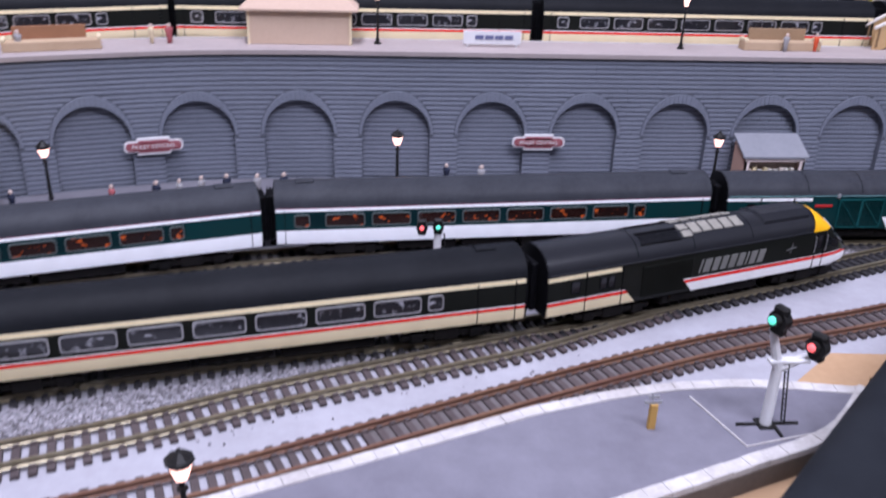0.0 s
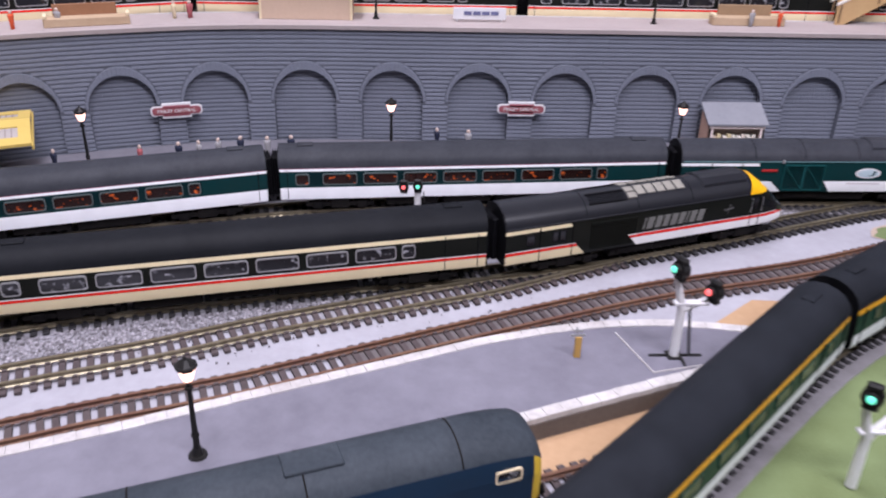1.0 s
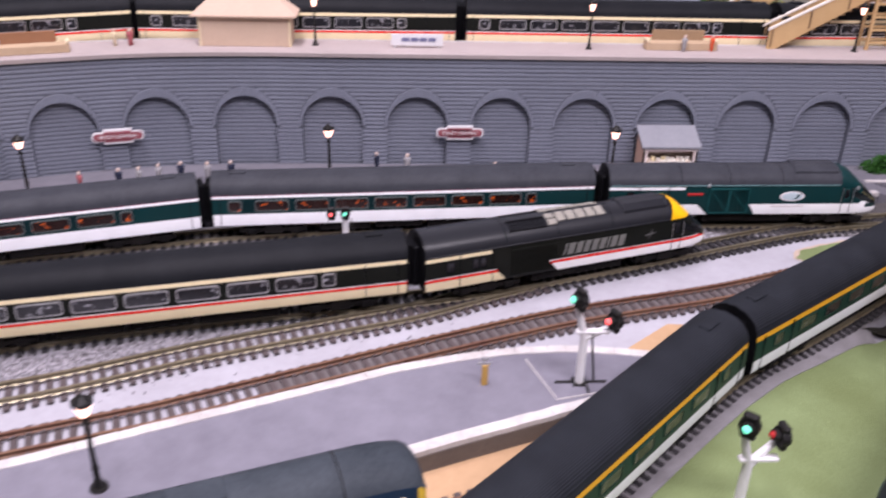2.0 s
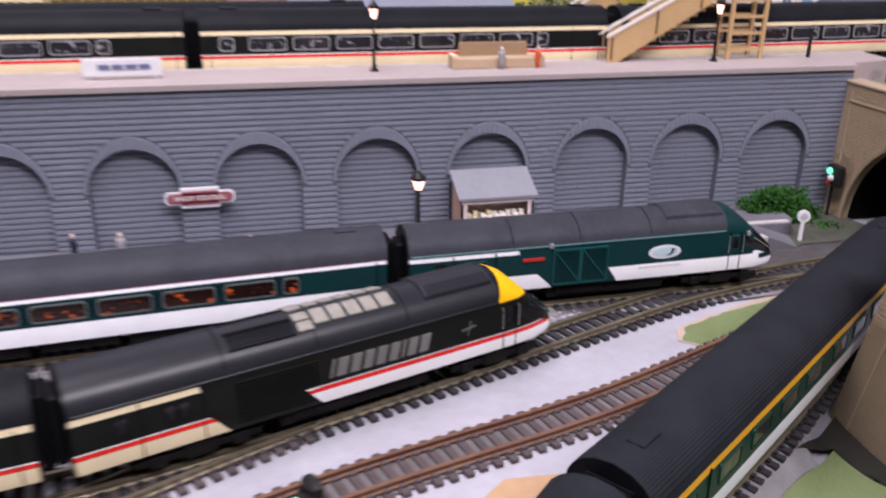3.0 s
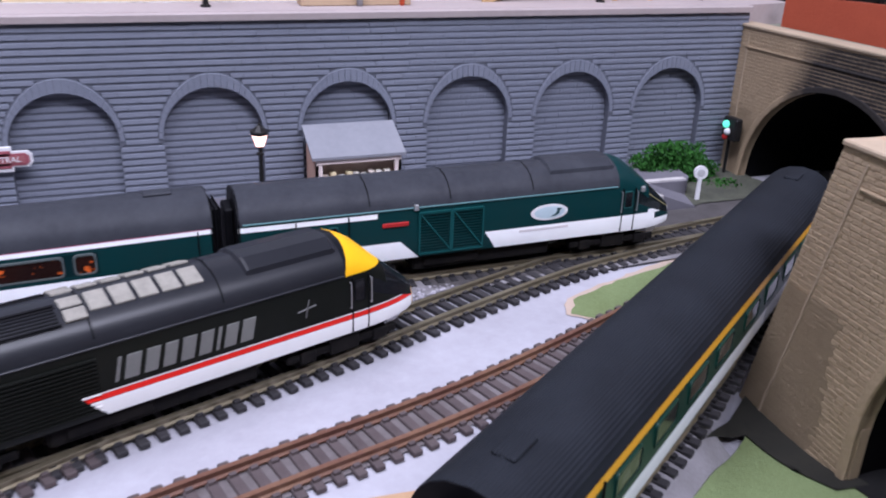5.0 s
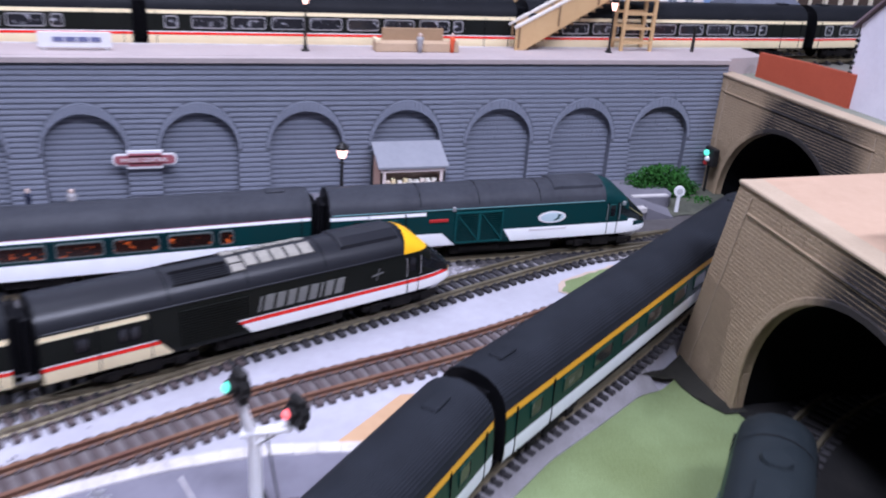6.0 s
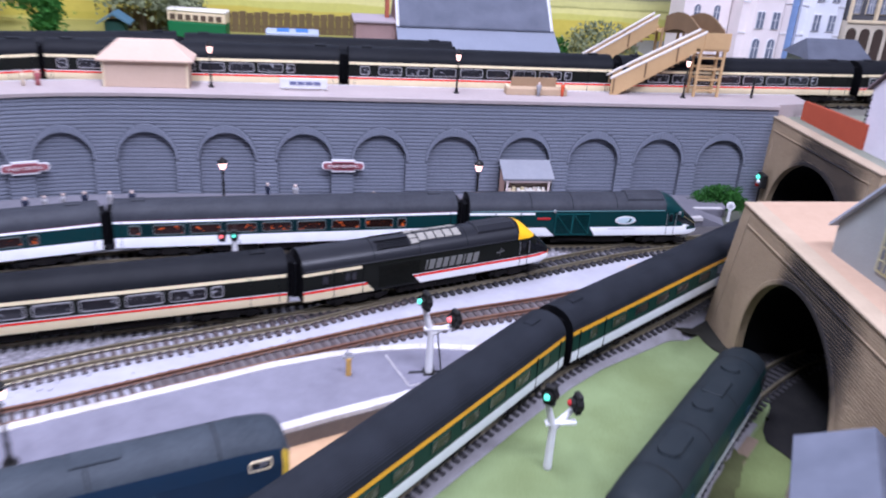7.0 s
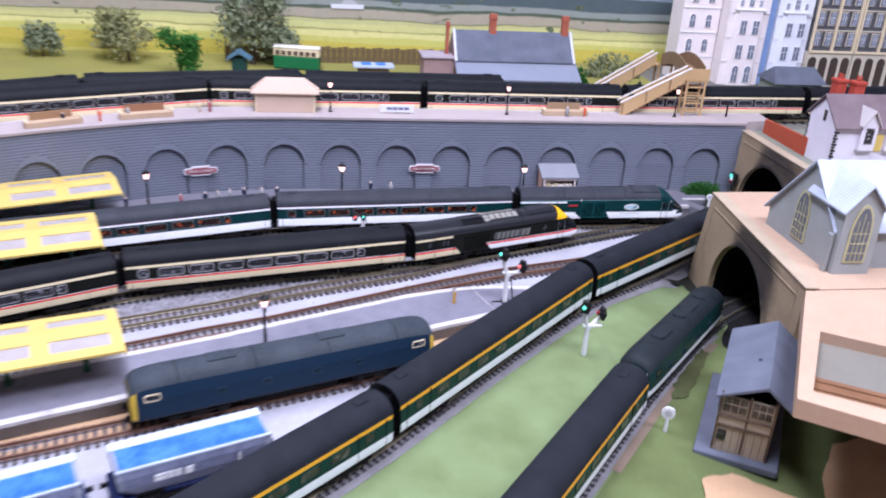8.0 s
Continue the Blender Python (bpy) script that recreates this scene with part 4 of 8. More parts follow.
def add_bogie(owner, x, axles=(-0.017, 0.017), r=0.0060):
    bm = B()
    for s in (-1, 1):
        box(bm, x - 0.026, x + 0.026, s * 0.0125, s * 0.0145, 0.0050, 0.0085, 0.0006)
        box(bm, x - 0.007, x + 0.007, s * 0.0120, s * 0.0152, 0.0036, 0.0110, 0.0006)
        for a in axles:
            box(bm, x + a - 0.0035, x + a + 0.0035, s * 0.0122, s * 0.0156, 0.0040, 0.0090, 0.0005)
    box(bm, x - 0.010, x + 0.010, -0.0125, 0.0125, 0.0060, 0.0128)
    b = part("bogie", bm, UNDER, owner)
    for a in axles:
        for s in (-1, 1):
            bm = B()
            cyl(bm, (x + a, s * 0.0072, r), (x + a, s * 0.0098, r), r, seg=16)
            cyl(bm, (x + a, s * 0.0066, r), (x + a, s * 0.0072, r), r + 0.0007, seg=16)
            part("wheel", bm, UNDER, b)


def shell(owner, x0, x1, paint, roof_mat, end_mat=None):
    xs = [x0 + (x1 - x0) * k / 8 for k in range(9)]
    for s in (-1, 1):
        bm = B()
        loft(bm, [[(x, s * y, z) for y, z in SIDE] for x in xs], closed=False, caps=False)
        part("body_side", bm, paint, owner, smooth=True)
    bm = B()
    loft(bm, [[(x, y, z + 0.0001) for y, z in ROOF] + [(x, -y, z + 0.0001) for y, z in ROOF[-2::-1]] for x in xs], closed=False, caps=False)
    part("roof", bm, roof_mat, owner, smooth=True)
    for x in (x0, x1):
        bm = B()
        loft(bm, [[(x + dx, y, z) for y, z in SIDE + ROOF[1:] + [(-a, b) for a, b in ROOF[-2::-1]] + [(-a, b) for a, b in SIDE[-2::-1]]] for dx in ((-0.0004, 0.0008) if x == x0 else (-0.0008, 0.0004))])
        part("end_wall", bm, end_mat or BLACK, owner, "black end wall")
    bm = B()
    box(bm, x0 + 0.001, x1 - 0.001, -0.0162, 0.0162, 0.0118, 0.0128)
    part("floor_pan", bm, UNDER, owner)


def build_coach(label, paint, roof_mat, panes, pane_mat, frame_mat, length=0.302, doors=(), group="coaches"):
    c = thing("coach", label, "railway coach", group=group)
    h = length / 2
    shell(c, -h, h, paint, roof_mat)
    for s in (-1, 1):
        for x, w in panes:
            add_window(c, x, 0.0287, w, 0.0092, s, frame_mat, pane_mat)
    for x in (-h + 0.045, h - 0.045):
        add_bogie(c, x)
    bm = B()
    for a, b, z in ((-0.070, -0.030, 0.0045), (-0.026, 0.012, 0.0055), (0.016, 0.066, 0.0040)):
        box(bm, a, b, -0.0135, 0.0135, z, 0.0122, 0.0008)
    part("underframe_box", bm, UNDER, c)
    for s in (-1, 1):
        bm = B()
        box(bm, s * h, s * (h + 0.0058), -0.0075, 0.0075, 0.0125, 0.0430, 0.0008)
        for k in range(3):
            box(bm, s * (h + 0.0006 + k * 0.0019), s * (h + 0.0013 + k * 0.0019), -0.0086, 0.0086, 0.0118, 0.0440, 0.0002)
        part("gangway", bm, BLACK, c, "black corridor connection")
        bm = B()
        box(bm, s * h, s * (h + 0.004), -0.001, 0.001, 0.0055, 0.0075)
        part("coupling", bm, UNDER, c)
    for x in (-h + 0.02, h - 0.02):
        part("roof_vent", box(B(), x - 0.006, x + 0.006, -0.0035, 0.0035, 0.0498, 0.0512, 0.0005), roof_mat, c)
    for s in (-1, 1):
        for x in doors:
            bm = B()
            box(bm, x - 0.0002, x + 0.0002, s * 0.0174, s * 0.0181, 0.0132, 0.0365)
            part("door_gap", bm, BLACK, c)
    return c


IC_GREY, IC_CREAM, IC_RED, IC_WHITE = (0.0075, 0.0085, 0.0070), (0.80, 0.68, 0.44), (0.80, 0.024, 0.016), (0.90, 0.89, 0.88)
IC_COACH = livery("grey_and_cream_express_paint", IC_GREY, [(IC_CREAM, [(0, -1, 19.4)]), (IC_RED, [(0, 1, -19.4), (0, -1, 21.3)]), (IC_WHITE, [(0, 1, -21.3), (0, -1, 22.1)]), (IC_CREAM, [(0, 1, -34.4)])])
GW_GREEN, GW_WHITE = (0.003, 0.030, 0.032), (0.90, 0.91, 0.93)
GW_COACH = livery("dark_green_and_white_paint", GW_GREEN, [((0.0022, 0.016, 0.019), [(0, 1, -24.0), (0, -1, 33.6), (-1, 0, 104), (1, 0, 138)]), (GW_WHITE, [(0, -1, 22.3)]), (GW_WHITE, [(0, 1, -34.8)]), ((0.35, 0.10, 0.16), [(0, 1, -36.7)])])
YE_COACH = livery("green_white_and_gold_paint", (0.004, 0.034, 0.025), [((0.80, 0.82, 0.86), [(0, -1, 21.3)]), ((0.74, 0.37, 0.025), [(0, 1, -33.9)]), ((0.30, 0.07, 0.03), [(0, 1, -37.0)])])
BIG = [(0.0775 - 0.0305 * k, 0.0262) for k in range(7)]
SMALL = [(-0.1335, 0.0105), (0.0985, 0.0090)]
ic_coach = build_coach("dark grey and cream express coach with a red stripe", IC_COACH, ROOF_DARK, BIG + SMALL, GLASS, SILVER, doors=(-0.1445, 0.1225, 0.1445), group="express coaches")
gw_coach = build_coach("dark green and white coach with orange-lit windows", GW_COACH, ROOF_GREY, BIG + SMALL, GLASS_WARM, stuff("dark_window_frame", (0.10, 0.12, 0.12), None, 0.3), doors=(-0.1445, 0.1445), group="green coaches")
ye_coach = build_coach("green and white coach with a gold line under its charcoal roof", YE_COACH, ROOF_RIB, [(x, 0.019) for x in (-0.104, -0.075, -0.046, -0.017, 0.017, 0.046, 0.075, 0.104)] + [(-0.136, 0.010), (0.134, 0.010)], GLASS_DIM, stuff("green_window_frame", (0.008, 0.035, 0.027), None, 0.35), length=0.320, doors=(-0.152, -0.122, 0.122, 0.152), group="gold-lined coaches")


def set_train(first, line, places, length, up):
    """Vehicles by the middle's place along the line."""
    for k, s in enumerate(places):
        m = line.ride(s - length * 0.35, s + length * 0.35, up) @ pose(length * 0.35, 0, 0)
        if k == 0:
            first.matrix_world = m
        else:
            copy_thing(first, m)


STEP = 0.314
ic0 = IC_LINE.near(0.089, 0.42)
set_train(ic_coach, IC_LINE, [ic0 - 0.1605 - STEP * k for k in range(3)], 0.302, RAIL)
gw0 = GREEN_LINE.near(0.248, 0.545)
set_train(gw_coach, GREEN_LINE, [gw0 - 0.1625 - STEP * k for k in range(3)], 0.302, RAIL)
dg = DIAG_LINE.near(0.267, 0.316)
set_train(ye_coach, DIAG_LINE, [dg + 0.1645, dg - 0.1655, dg - 0.4955], 0.320, RAIL)
copy_thing(ye_coach, RIGHT_LINE.ride(RIGHT_LINE.near(0.255, 0.112) - 0.167 - 0.1, RIGHT_LINE.near(0.255, 0.112) - 0.067, RAIL) @ pose(0.1, 0, 0))
up0 = UP_LINE.near(0.142, 0.724)
for k in (-2, -1, 0, 1, 2):
    s = up0 + 0.1505 + 0.301 * k
    copy_thing(ic_coach, UP_LINE.ride(s - 0.1, s + 0.1, UPZ - 0.0145 + RAIL) @ pose(0.1, 0, 0) @ Matrix.Diagonal((0.962, 1.0, 1.0, 1.0)))
for k in (-2, -1, 0):
    s = UP_BACK_LINE.near(0.02, 0.769) + 0.10 + 0.301 * k
    copy_thing(ic_coach, UP_BACK_LINE.ride(s - 0.1, s + 0.1, UPZ - 0.0145 + RAIL) @ pose(0.1, 0, 0) @ Matrix.Diagonal((0.962, 1.0, 1.0, 1.0)))


# streamlined power cars: x from the rear (0) to the nose
CAB_X = [-0.0080, 0.03, 0.06, 0.09, 0.12, 0.15, 0.172, 0.1875, 0.191, 0.194, 0.197, 0.200, 0.2025, 0.205, 0.2072, 0.210, 0.213, 0.216, 0.2185, 0.2205, 0.2222, 0.2232, 0.2240, 0.2245, 0.2247]


def curve(x, keys):
    return float(np.interp(x, [k[0] for k in keys], [k[1] for k in keys]))


TOP_KEYS = [(0, 0.0504), (0.188, 0.0504), (0.192, 0.0499), (0.196, 0.0480), (0.200, 0.0451), (0.204, 0.0416), (0.2072, 0.0385), (0.2222, 0.0256), (0.2232, 0.0236), (0.2240, 0.0215), (0.2247, 0.0187)]
LOW_KEYS = [(0, 0.0125), (0.208, 0.0125), (0.215, 0.0127), (0.220, 0.0131), (0.223, 0.0140), (0.2247, 0.0155)]
WIDE_KEYS = [(0, 0.0178), (0.196, 0.0178), (0.204, 0.0174), (0.2072, 0.0171), (0.213, 0.0162), (0.218, 0.0150), (0.2222, 0.0136), (0.2232, 0.0128), (0.2240, 0.0116), (0.2245, 0.0104), (0.2247, 0.0092)]


def power_car_ring(x):
    flat = 1.0 - 0.45 * min(max((x - 0.198) / 0.010, 0.0), 1.0)
    prof = SIDE + [(0.0167 * max(y / 0.0167, 0.0) ** flat if y > 1e-6 else 0.0, z) for y, z in ROOF[1:]]
    prof = prof + [(-a, b) for a, b in prof[-2::-1]]
    top, low, wide = curve(x, TOP_KEYS), curve(x, LOW_KEYS), curve(x, WIDE_KEYS)
    return [(x, y * wide / 0.0178, low + (z - 0.0125) * (top - low) / (0.0504 - 0.0125)) for y, z in prof]


def build_power_car(name, label, paint, roof_mat, visor_mat, frame_mat, gutter_mat=None, grille=(0.0560, 0.0920)):
    c = thing(name, label, "diesel locomotive", group="streamlined power cars")
    rings = [power_car_ring(x) for x in CAB_X]
    n = len(rings[0])
    body, roof, glass = B(), B(), B()
    for a, b, x in zip(rings, rings[1:], CAB_X):
        for i in range(n - 1):
            k = min(i, n - 2 - i)
            quad = (a[i], a[i + 1], b[i + 1], b[i])
            if k >= 4 and x < 0.1875:
                target = roof
            elif (k >= 3 and 0.2072 <= x < 0.2222) or (k == 3 and 0.200 <= x < 0.2072):
                target = glass
            else:
                target = body
            target.faces.new([target.verts.new(p) for p in quad])
    body.faces.new([body.verts.new(p) for p in rings[-1]])
    for bm in (body, roof, glass):
        bmesh.ops.remove_doubles(bm, verts=bm.verts, dist=1e-6)
    part("body", body, paint, c, smooth=True)
    part("roof", roof, roof_mat, c, smooth=True)
    part("windscreen", glass, visor_mat, c, "dark raked windscreen", smooth=True)
    bm = B()
    ring = power_car_ring(-0.008)
    loft(bm, [ring, [(x + 0.001, y, z) for x, y, z in ring]])
    part("end_wall", bm, BLACK, c, "black end wall")
    bm = B()
    box(bm, -0.0122, -0.008, -0.0070, 0.0070, 0.0125, 0.0425, 0.0008)
    part("gangway", bm, BLACK, c, "black corridor connection")
    bm = B()
    box(bm, -0.006, 0.208, -0.0160, 0.0160, 0.0115, 0.0128)
    part("floor_pan", bm, UNDER, c)
    for x in (0.040, 0.188):
        add_bogie(c, x)
    bm = B()
    box(bm, 0.075, 0.150, -0.0140, 0.0140, 0.0040, 0.0122, 0.001)
    box(bm, 0.080, 0.110, -0.0150, 0.0150, 0.0055, 0.0115, 0.001)
    part("fuel_tank", bm, UNDER, c)
    bm = B()
    loft(bm, [[(x0, -y, z), (x1, -y, z), (x1, y, z), (x0, y, z)] for x0, x1, y, z in ((0.2060, 0.2165, 0.0095, 0.0068), (0.2050, 0.2215, 0.0120, 0.0130))])
    part("nose_valance", bm, WHITE, c)
    # cooling grille with slats on both sides
    for s in (-1, 1):
        bm = B()
        for k in range(14):
            g0, g1 = grille
            z = 0.0150 + 0.00145 * k
            box(bm, g0, g1, s * 0.0172, s * 0.01835, z, z + 0.0006)
        part("side_grille", bm, paint, c)
        for x in (0.0290, 0.0345):
            add_window(c, x, 0.0287, 0.0050, 0.0078, s, frame_mat, PANE_BLACK, edge=0.0005)
        add_window(c, 0.0105, 0.0287, 0.0062, 0.0078, s, BLACK, PANE_BLACK, edge=0.0004)
        add_window(c, 0.1935, 0.0302, 0.0052, 0.0092, s, frame_mat, PANE_BLACK, y=0.0175, edge=0.0003)
        for x, y in ((0.0175, 0.0181), (0.0420, 0.0181), (0.1900, 0.0181), (0.1976, 0.0180)):
            part("door_gap", box(B(), x - 0.0002, x + 0.0002, s * 0.0170, s * y, 0.0132, 0.0365), BLACK, c)
        for x in (0.1890, 0.1985):
            bm = B()
            cyl(bm, (x, s * 0.0187, 0.0240), (x, s * 0.0184, 0.0350), 0.00022, seg=6)
            for z in (0.0242, 0.0348):
                cyl(bm, (x, s * 0.0170, z), (x, s * 0.0187, z), 0.0002, seg=5)
            part("handrail", bm, SILVER, c)
        for x, z in ((0.075, 0.0378), (0.2020, 0.0352)) if gutter_mat else ():
            part("lamp_bracket", box(B(), x - 0.0011, x + 0.0011, s * 0.0165, s * 0.0180, z - 0.0012, z + 0.0016, 0.0002), SILVER, c, "small pale bracket")
    bm = B()
    for s in (-1, 1):
        box(bm, 0.2190, 0.2229, s * 0.0072, s * 0.0112, 0.0185, 0.0208, 0.0004)
    part("headlight", bm, GLASS, c)
    # raised roof cowl near the cab and fan panel
    bm = B()
    hood = [(-0.0124, 0.0440), (-0.0117, 0.0482), (-0.0062, 0.0511), (0.0, 0.0518), (0.0062, 0.0511), (0.0117, 0.0482), (0.0124, 0.0440)]
    loft(bm, [[(x, y * k, z - d) for y, z in hood] for x, k, d in ((0.1470, 0.96, 0.0030), (0.1490, 1.0, 0.0003), (0.1500, 1.0, 0.0), (0.1850, 1.0, 0.0), (0.1872, 0.97, 0.0022))])
    part("roof_cowl", bm, roof_mat, c, smooth=False)
    for x in (0.0520, 0.0925, 0.1370):
        bm = B()
        loft(bm, [[(xx, y * 1.006, 0.0372 + (z - 0.0372) * 1.014 + 0.0001) for y, z in ROOF[1:] + [(-a, b) for a, b in ROOF[-2:0:-1]]] for xx in (x, x + 0.0006)], closed=False, caps=False)
        part("roof_seam", bm, BLACK, c)
    for s in (-1, 1):
        part("gutter", box(B(), -0.006, 0.1865, s * 0.0160, s * 0.0173, 0.0374, 0.0381, 0.0002), gutter_mat or roof_mat, c)
    if not gutter_mat:
        for s in (-1, 1):
            bm = box(B(), 0.0555, 0.0850, -0.0048, 0.0048, -0.0008, 0.0002)
            for k in range(7):
                y = -0.0040 + 0.00133 * k
                box(bm, 0.0562, 0.0843, y - 0.0003, y + 0.0003, 0.0, 0.0007)
            part("roof_grille", bm, BLACK, c, "black slatted roof grille").matrix_basis = Matrix.Translation((0, s * 0.0086, 0.0479)) @ pose(0, 0, 0, s * -28, 0, 0)
    return c


DARK_ROOF = stuff("black_grey_loco_roof", (0.0125, 0.0135, 0.017), (0.019, 0.020, 0.025), 0.34, big=60, spec=0.30)
IC_LOCO = livery("executive_loco_paint", IC_GREY, [
    (IC_CREAM, [(0, -1, 19.2), (-1, -0.9, 64)]), (IC_RED, [(0, 1, -19.2), (0, -1, 21.3), (-1, -0.9, 64)]), (IC_WHITE, [(0, 1, -21.3), (0, -1, 22.0), (-1, -0.9, 64)]),
    (IC_CREAM, [(0, 1, -33.9), (0, -1, 36.6), (-1, -0.3, 52)]),
    (IC_WHITE, [(0, -1, 18.8), (1, 0.9, -105)]), (IC_RED, [(0, 1, -18.8), (0, -1, 21.0), (1, 0.9, -105)]), (IC_WHITE, [(0, 1, -21.0), (0, -1, 21.6), (1, 0.9, -105)]),
    ((0.008, 0.009, 0.011), [(0, 1, -37.4)]),
    ((0.88, 0.46, 0.01), [(1, -0.32, -175.0), (0, 1, -37.2)]), ((0.82, 0.42, 0.02), [(1, 0, -222.4), (0, -1, 24)])])
GW_LOCO = livery("green_loco_paint", GW_GREEN, [
    (GW_WHITE, [(0, -1, 21.8), (-1, -1.07, 90.3)]), (GW_WHITE, [(0, 1, -34.2), (0, -1, 36.6), (-1, 0, 56)]),
    (GW_WHITE, [(0, -1, 21.8), (1, 0.65, -125.2)]), (GW_WHITE, [(0, -1, 23.4), (1, 0, -207)]),
    ((0.004, 0.030, 0.032), [(0, 1, -17.6), (0, -1, 21.2), (1, 0, -212.0)])])
PANE_BLACK = stuff("black_cab_glazing", (0.006, 0.007, 0.009), (0.014, 0.015, 0.018), 0.12)
ic_loco = build_power_car("power_car", "dark grey streamlined diesel with yellow cab roof and red stripe", IC_LOCO, DARK_ROOF, stuff("windscreen_black", (0.008, 0.009, 0.011), (0.02, 0.02, 0.024), 0.12), BLACK)
gw_loco = build_power_car("power_car", "dark green and white streamlined diesel with an oval emblem", GW_LOCO, ROOF_GREY, stuff("windscreen_dark", (0.008, 0.012, 0.014), (0.02, 0.022, 0.024), 0.12), stuff("teal_window_rim", (0.02, 0.085, 0.085), None, 0.4), stuff("pale_teal_gutter", (0.10, 0.20, 0.21), (0.06, 0.13, 0.14), 0.5), (0.0770, 0.1090))
ic_loco.matrix_world = IC_LINE.ride(ic0 + 0.0075, ic0 + 0.2375, RAIL)
gw_loco.matrix_world = GREEN_LINE.ride(gw0 + 0.008, gw0 + 0.240, RAIL)
BRACE = stuff("teal_brace", (0.004, 0.048, 0.050), (0.010, 0.075, 0.078), 0.4)
# pale roof hatches of the grey power car
HATCH = stuff("pale_hatch", (0.29, 0.275, 0.24), (0.18, 0.17, 0.15), 0.6, big=200)
for k in range(5):
    for s in (-1, 1):
        bm = B()
        box(bm, 0.0945 + k * 0.0080, 0.1012 + k * 0.0080, -0.0044, 0.0044, -0.0006, 0.0005, 0.0003)
        part("roof_hatch", bm, HATCH, ic_loco, "pale grey roof hatch").matrix_basis = Matrix.Translation((0, s * 0.0064, 0.0492)) @ pose(0, 0, 0, s * -20, 0, 0)
for s in (-1, 1):
    for y, w in ((0.0046, 0.0026), (0.0104, 0.0024)):
        part("roof_hatch", box(B(), 0.0862, 0.0932, -w, w, -0.0006, 0.0005, 0.0003), HATCH, ic_loco, "pale grey roof hatch").matrix_basis = Matrix.Translation((0, s * y, 0.0498 - (y - 0.0046) * 0.32)) @ pose(0, 0, 0, s * (-12 if y < 0.008 else -30), 0, 0)
    part("roof_strip", box(B(), -0.004, 0.0600, s * 0.0140, s * 0.0162, 0.0388, 0.0408, 0.0005), stuff("mauve_grey_strip", (0.075, 0.07, 0.085), None, 0.5), gw_loco, "mauve grey strip along the roof edge")
    bm = B()
    for xa, xb in zip(CAB_X[14:20], CAB_X[15:21]):
        pa, pb = power_car_ring(xa), power_car_ring(xb)
        cyl(bm, (pa[5][0], s * abs(pa[5][1]), pa[5][2]), (pb[5][0], s * abs(pb[5][1]), pb[5][2]), 0.0003, seg=5)
    part("windscreen_trim", bm, stuff("yellow_trim", (0.30, 0.26, 0.13), None, 0.5), gw_loco, "thin yellow windscreen edge")
# slanted pale bars in the place of the maker's lettering, and a small emblem
SILVERPAINT = stuff("silver_grey_lettering", (0.19, 0.19, 0.18), (0.13, 0.13, 0.125), 0.45)
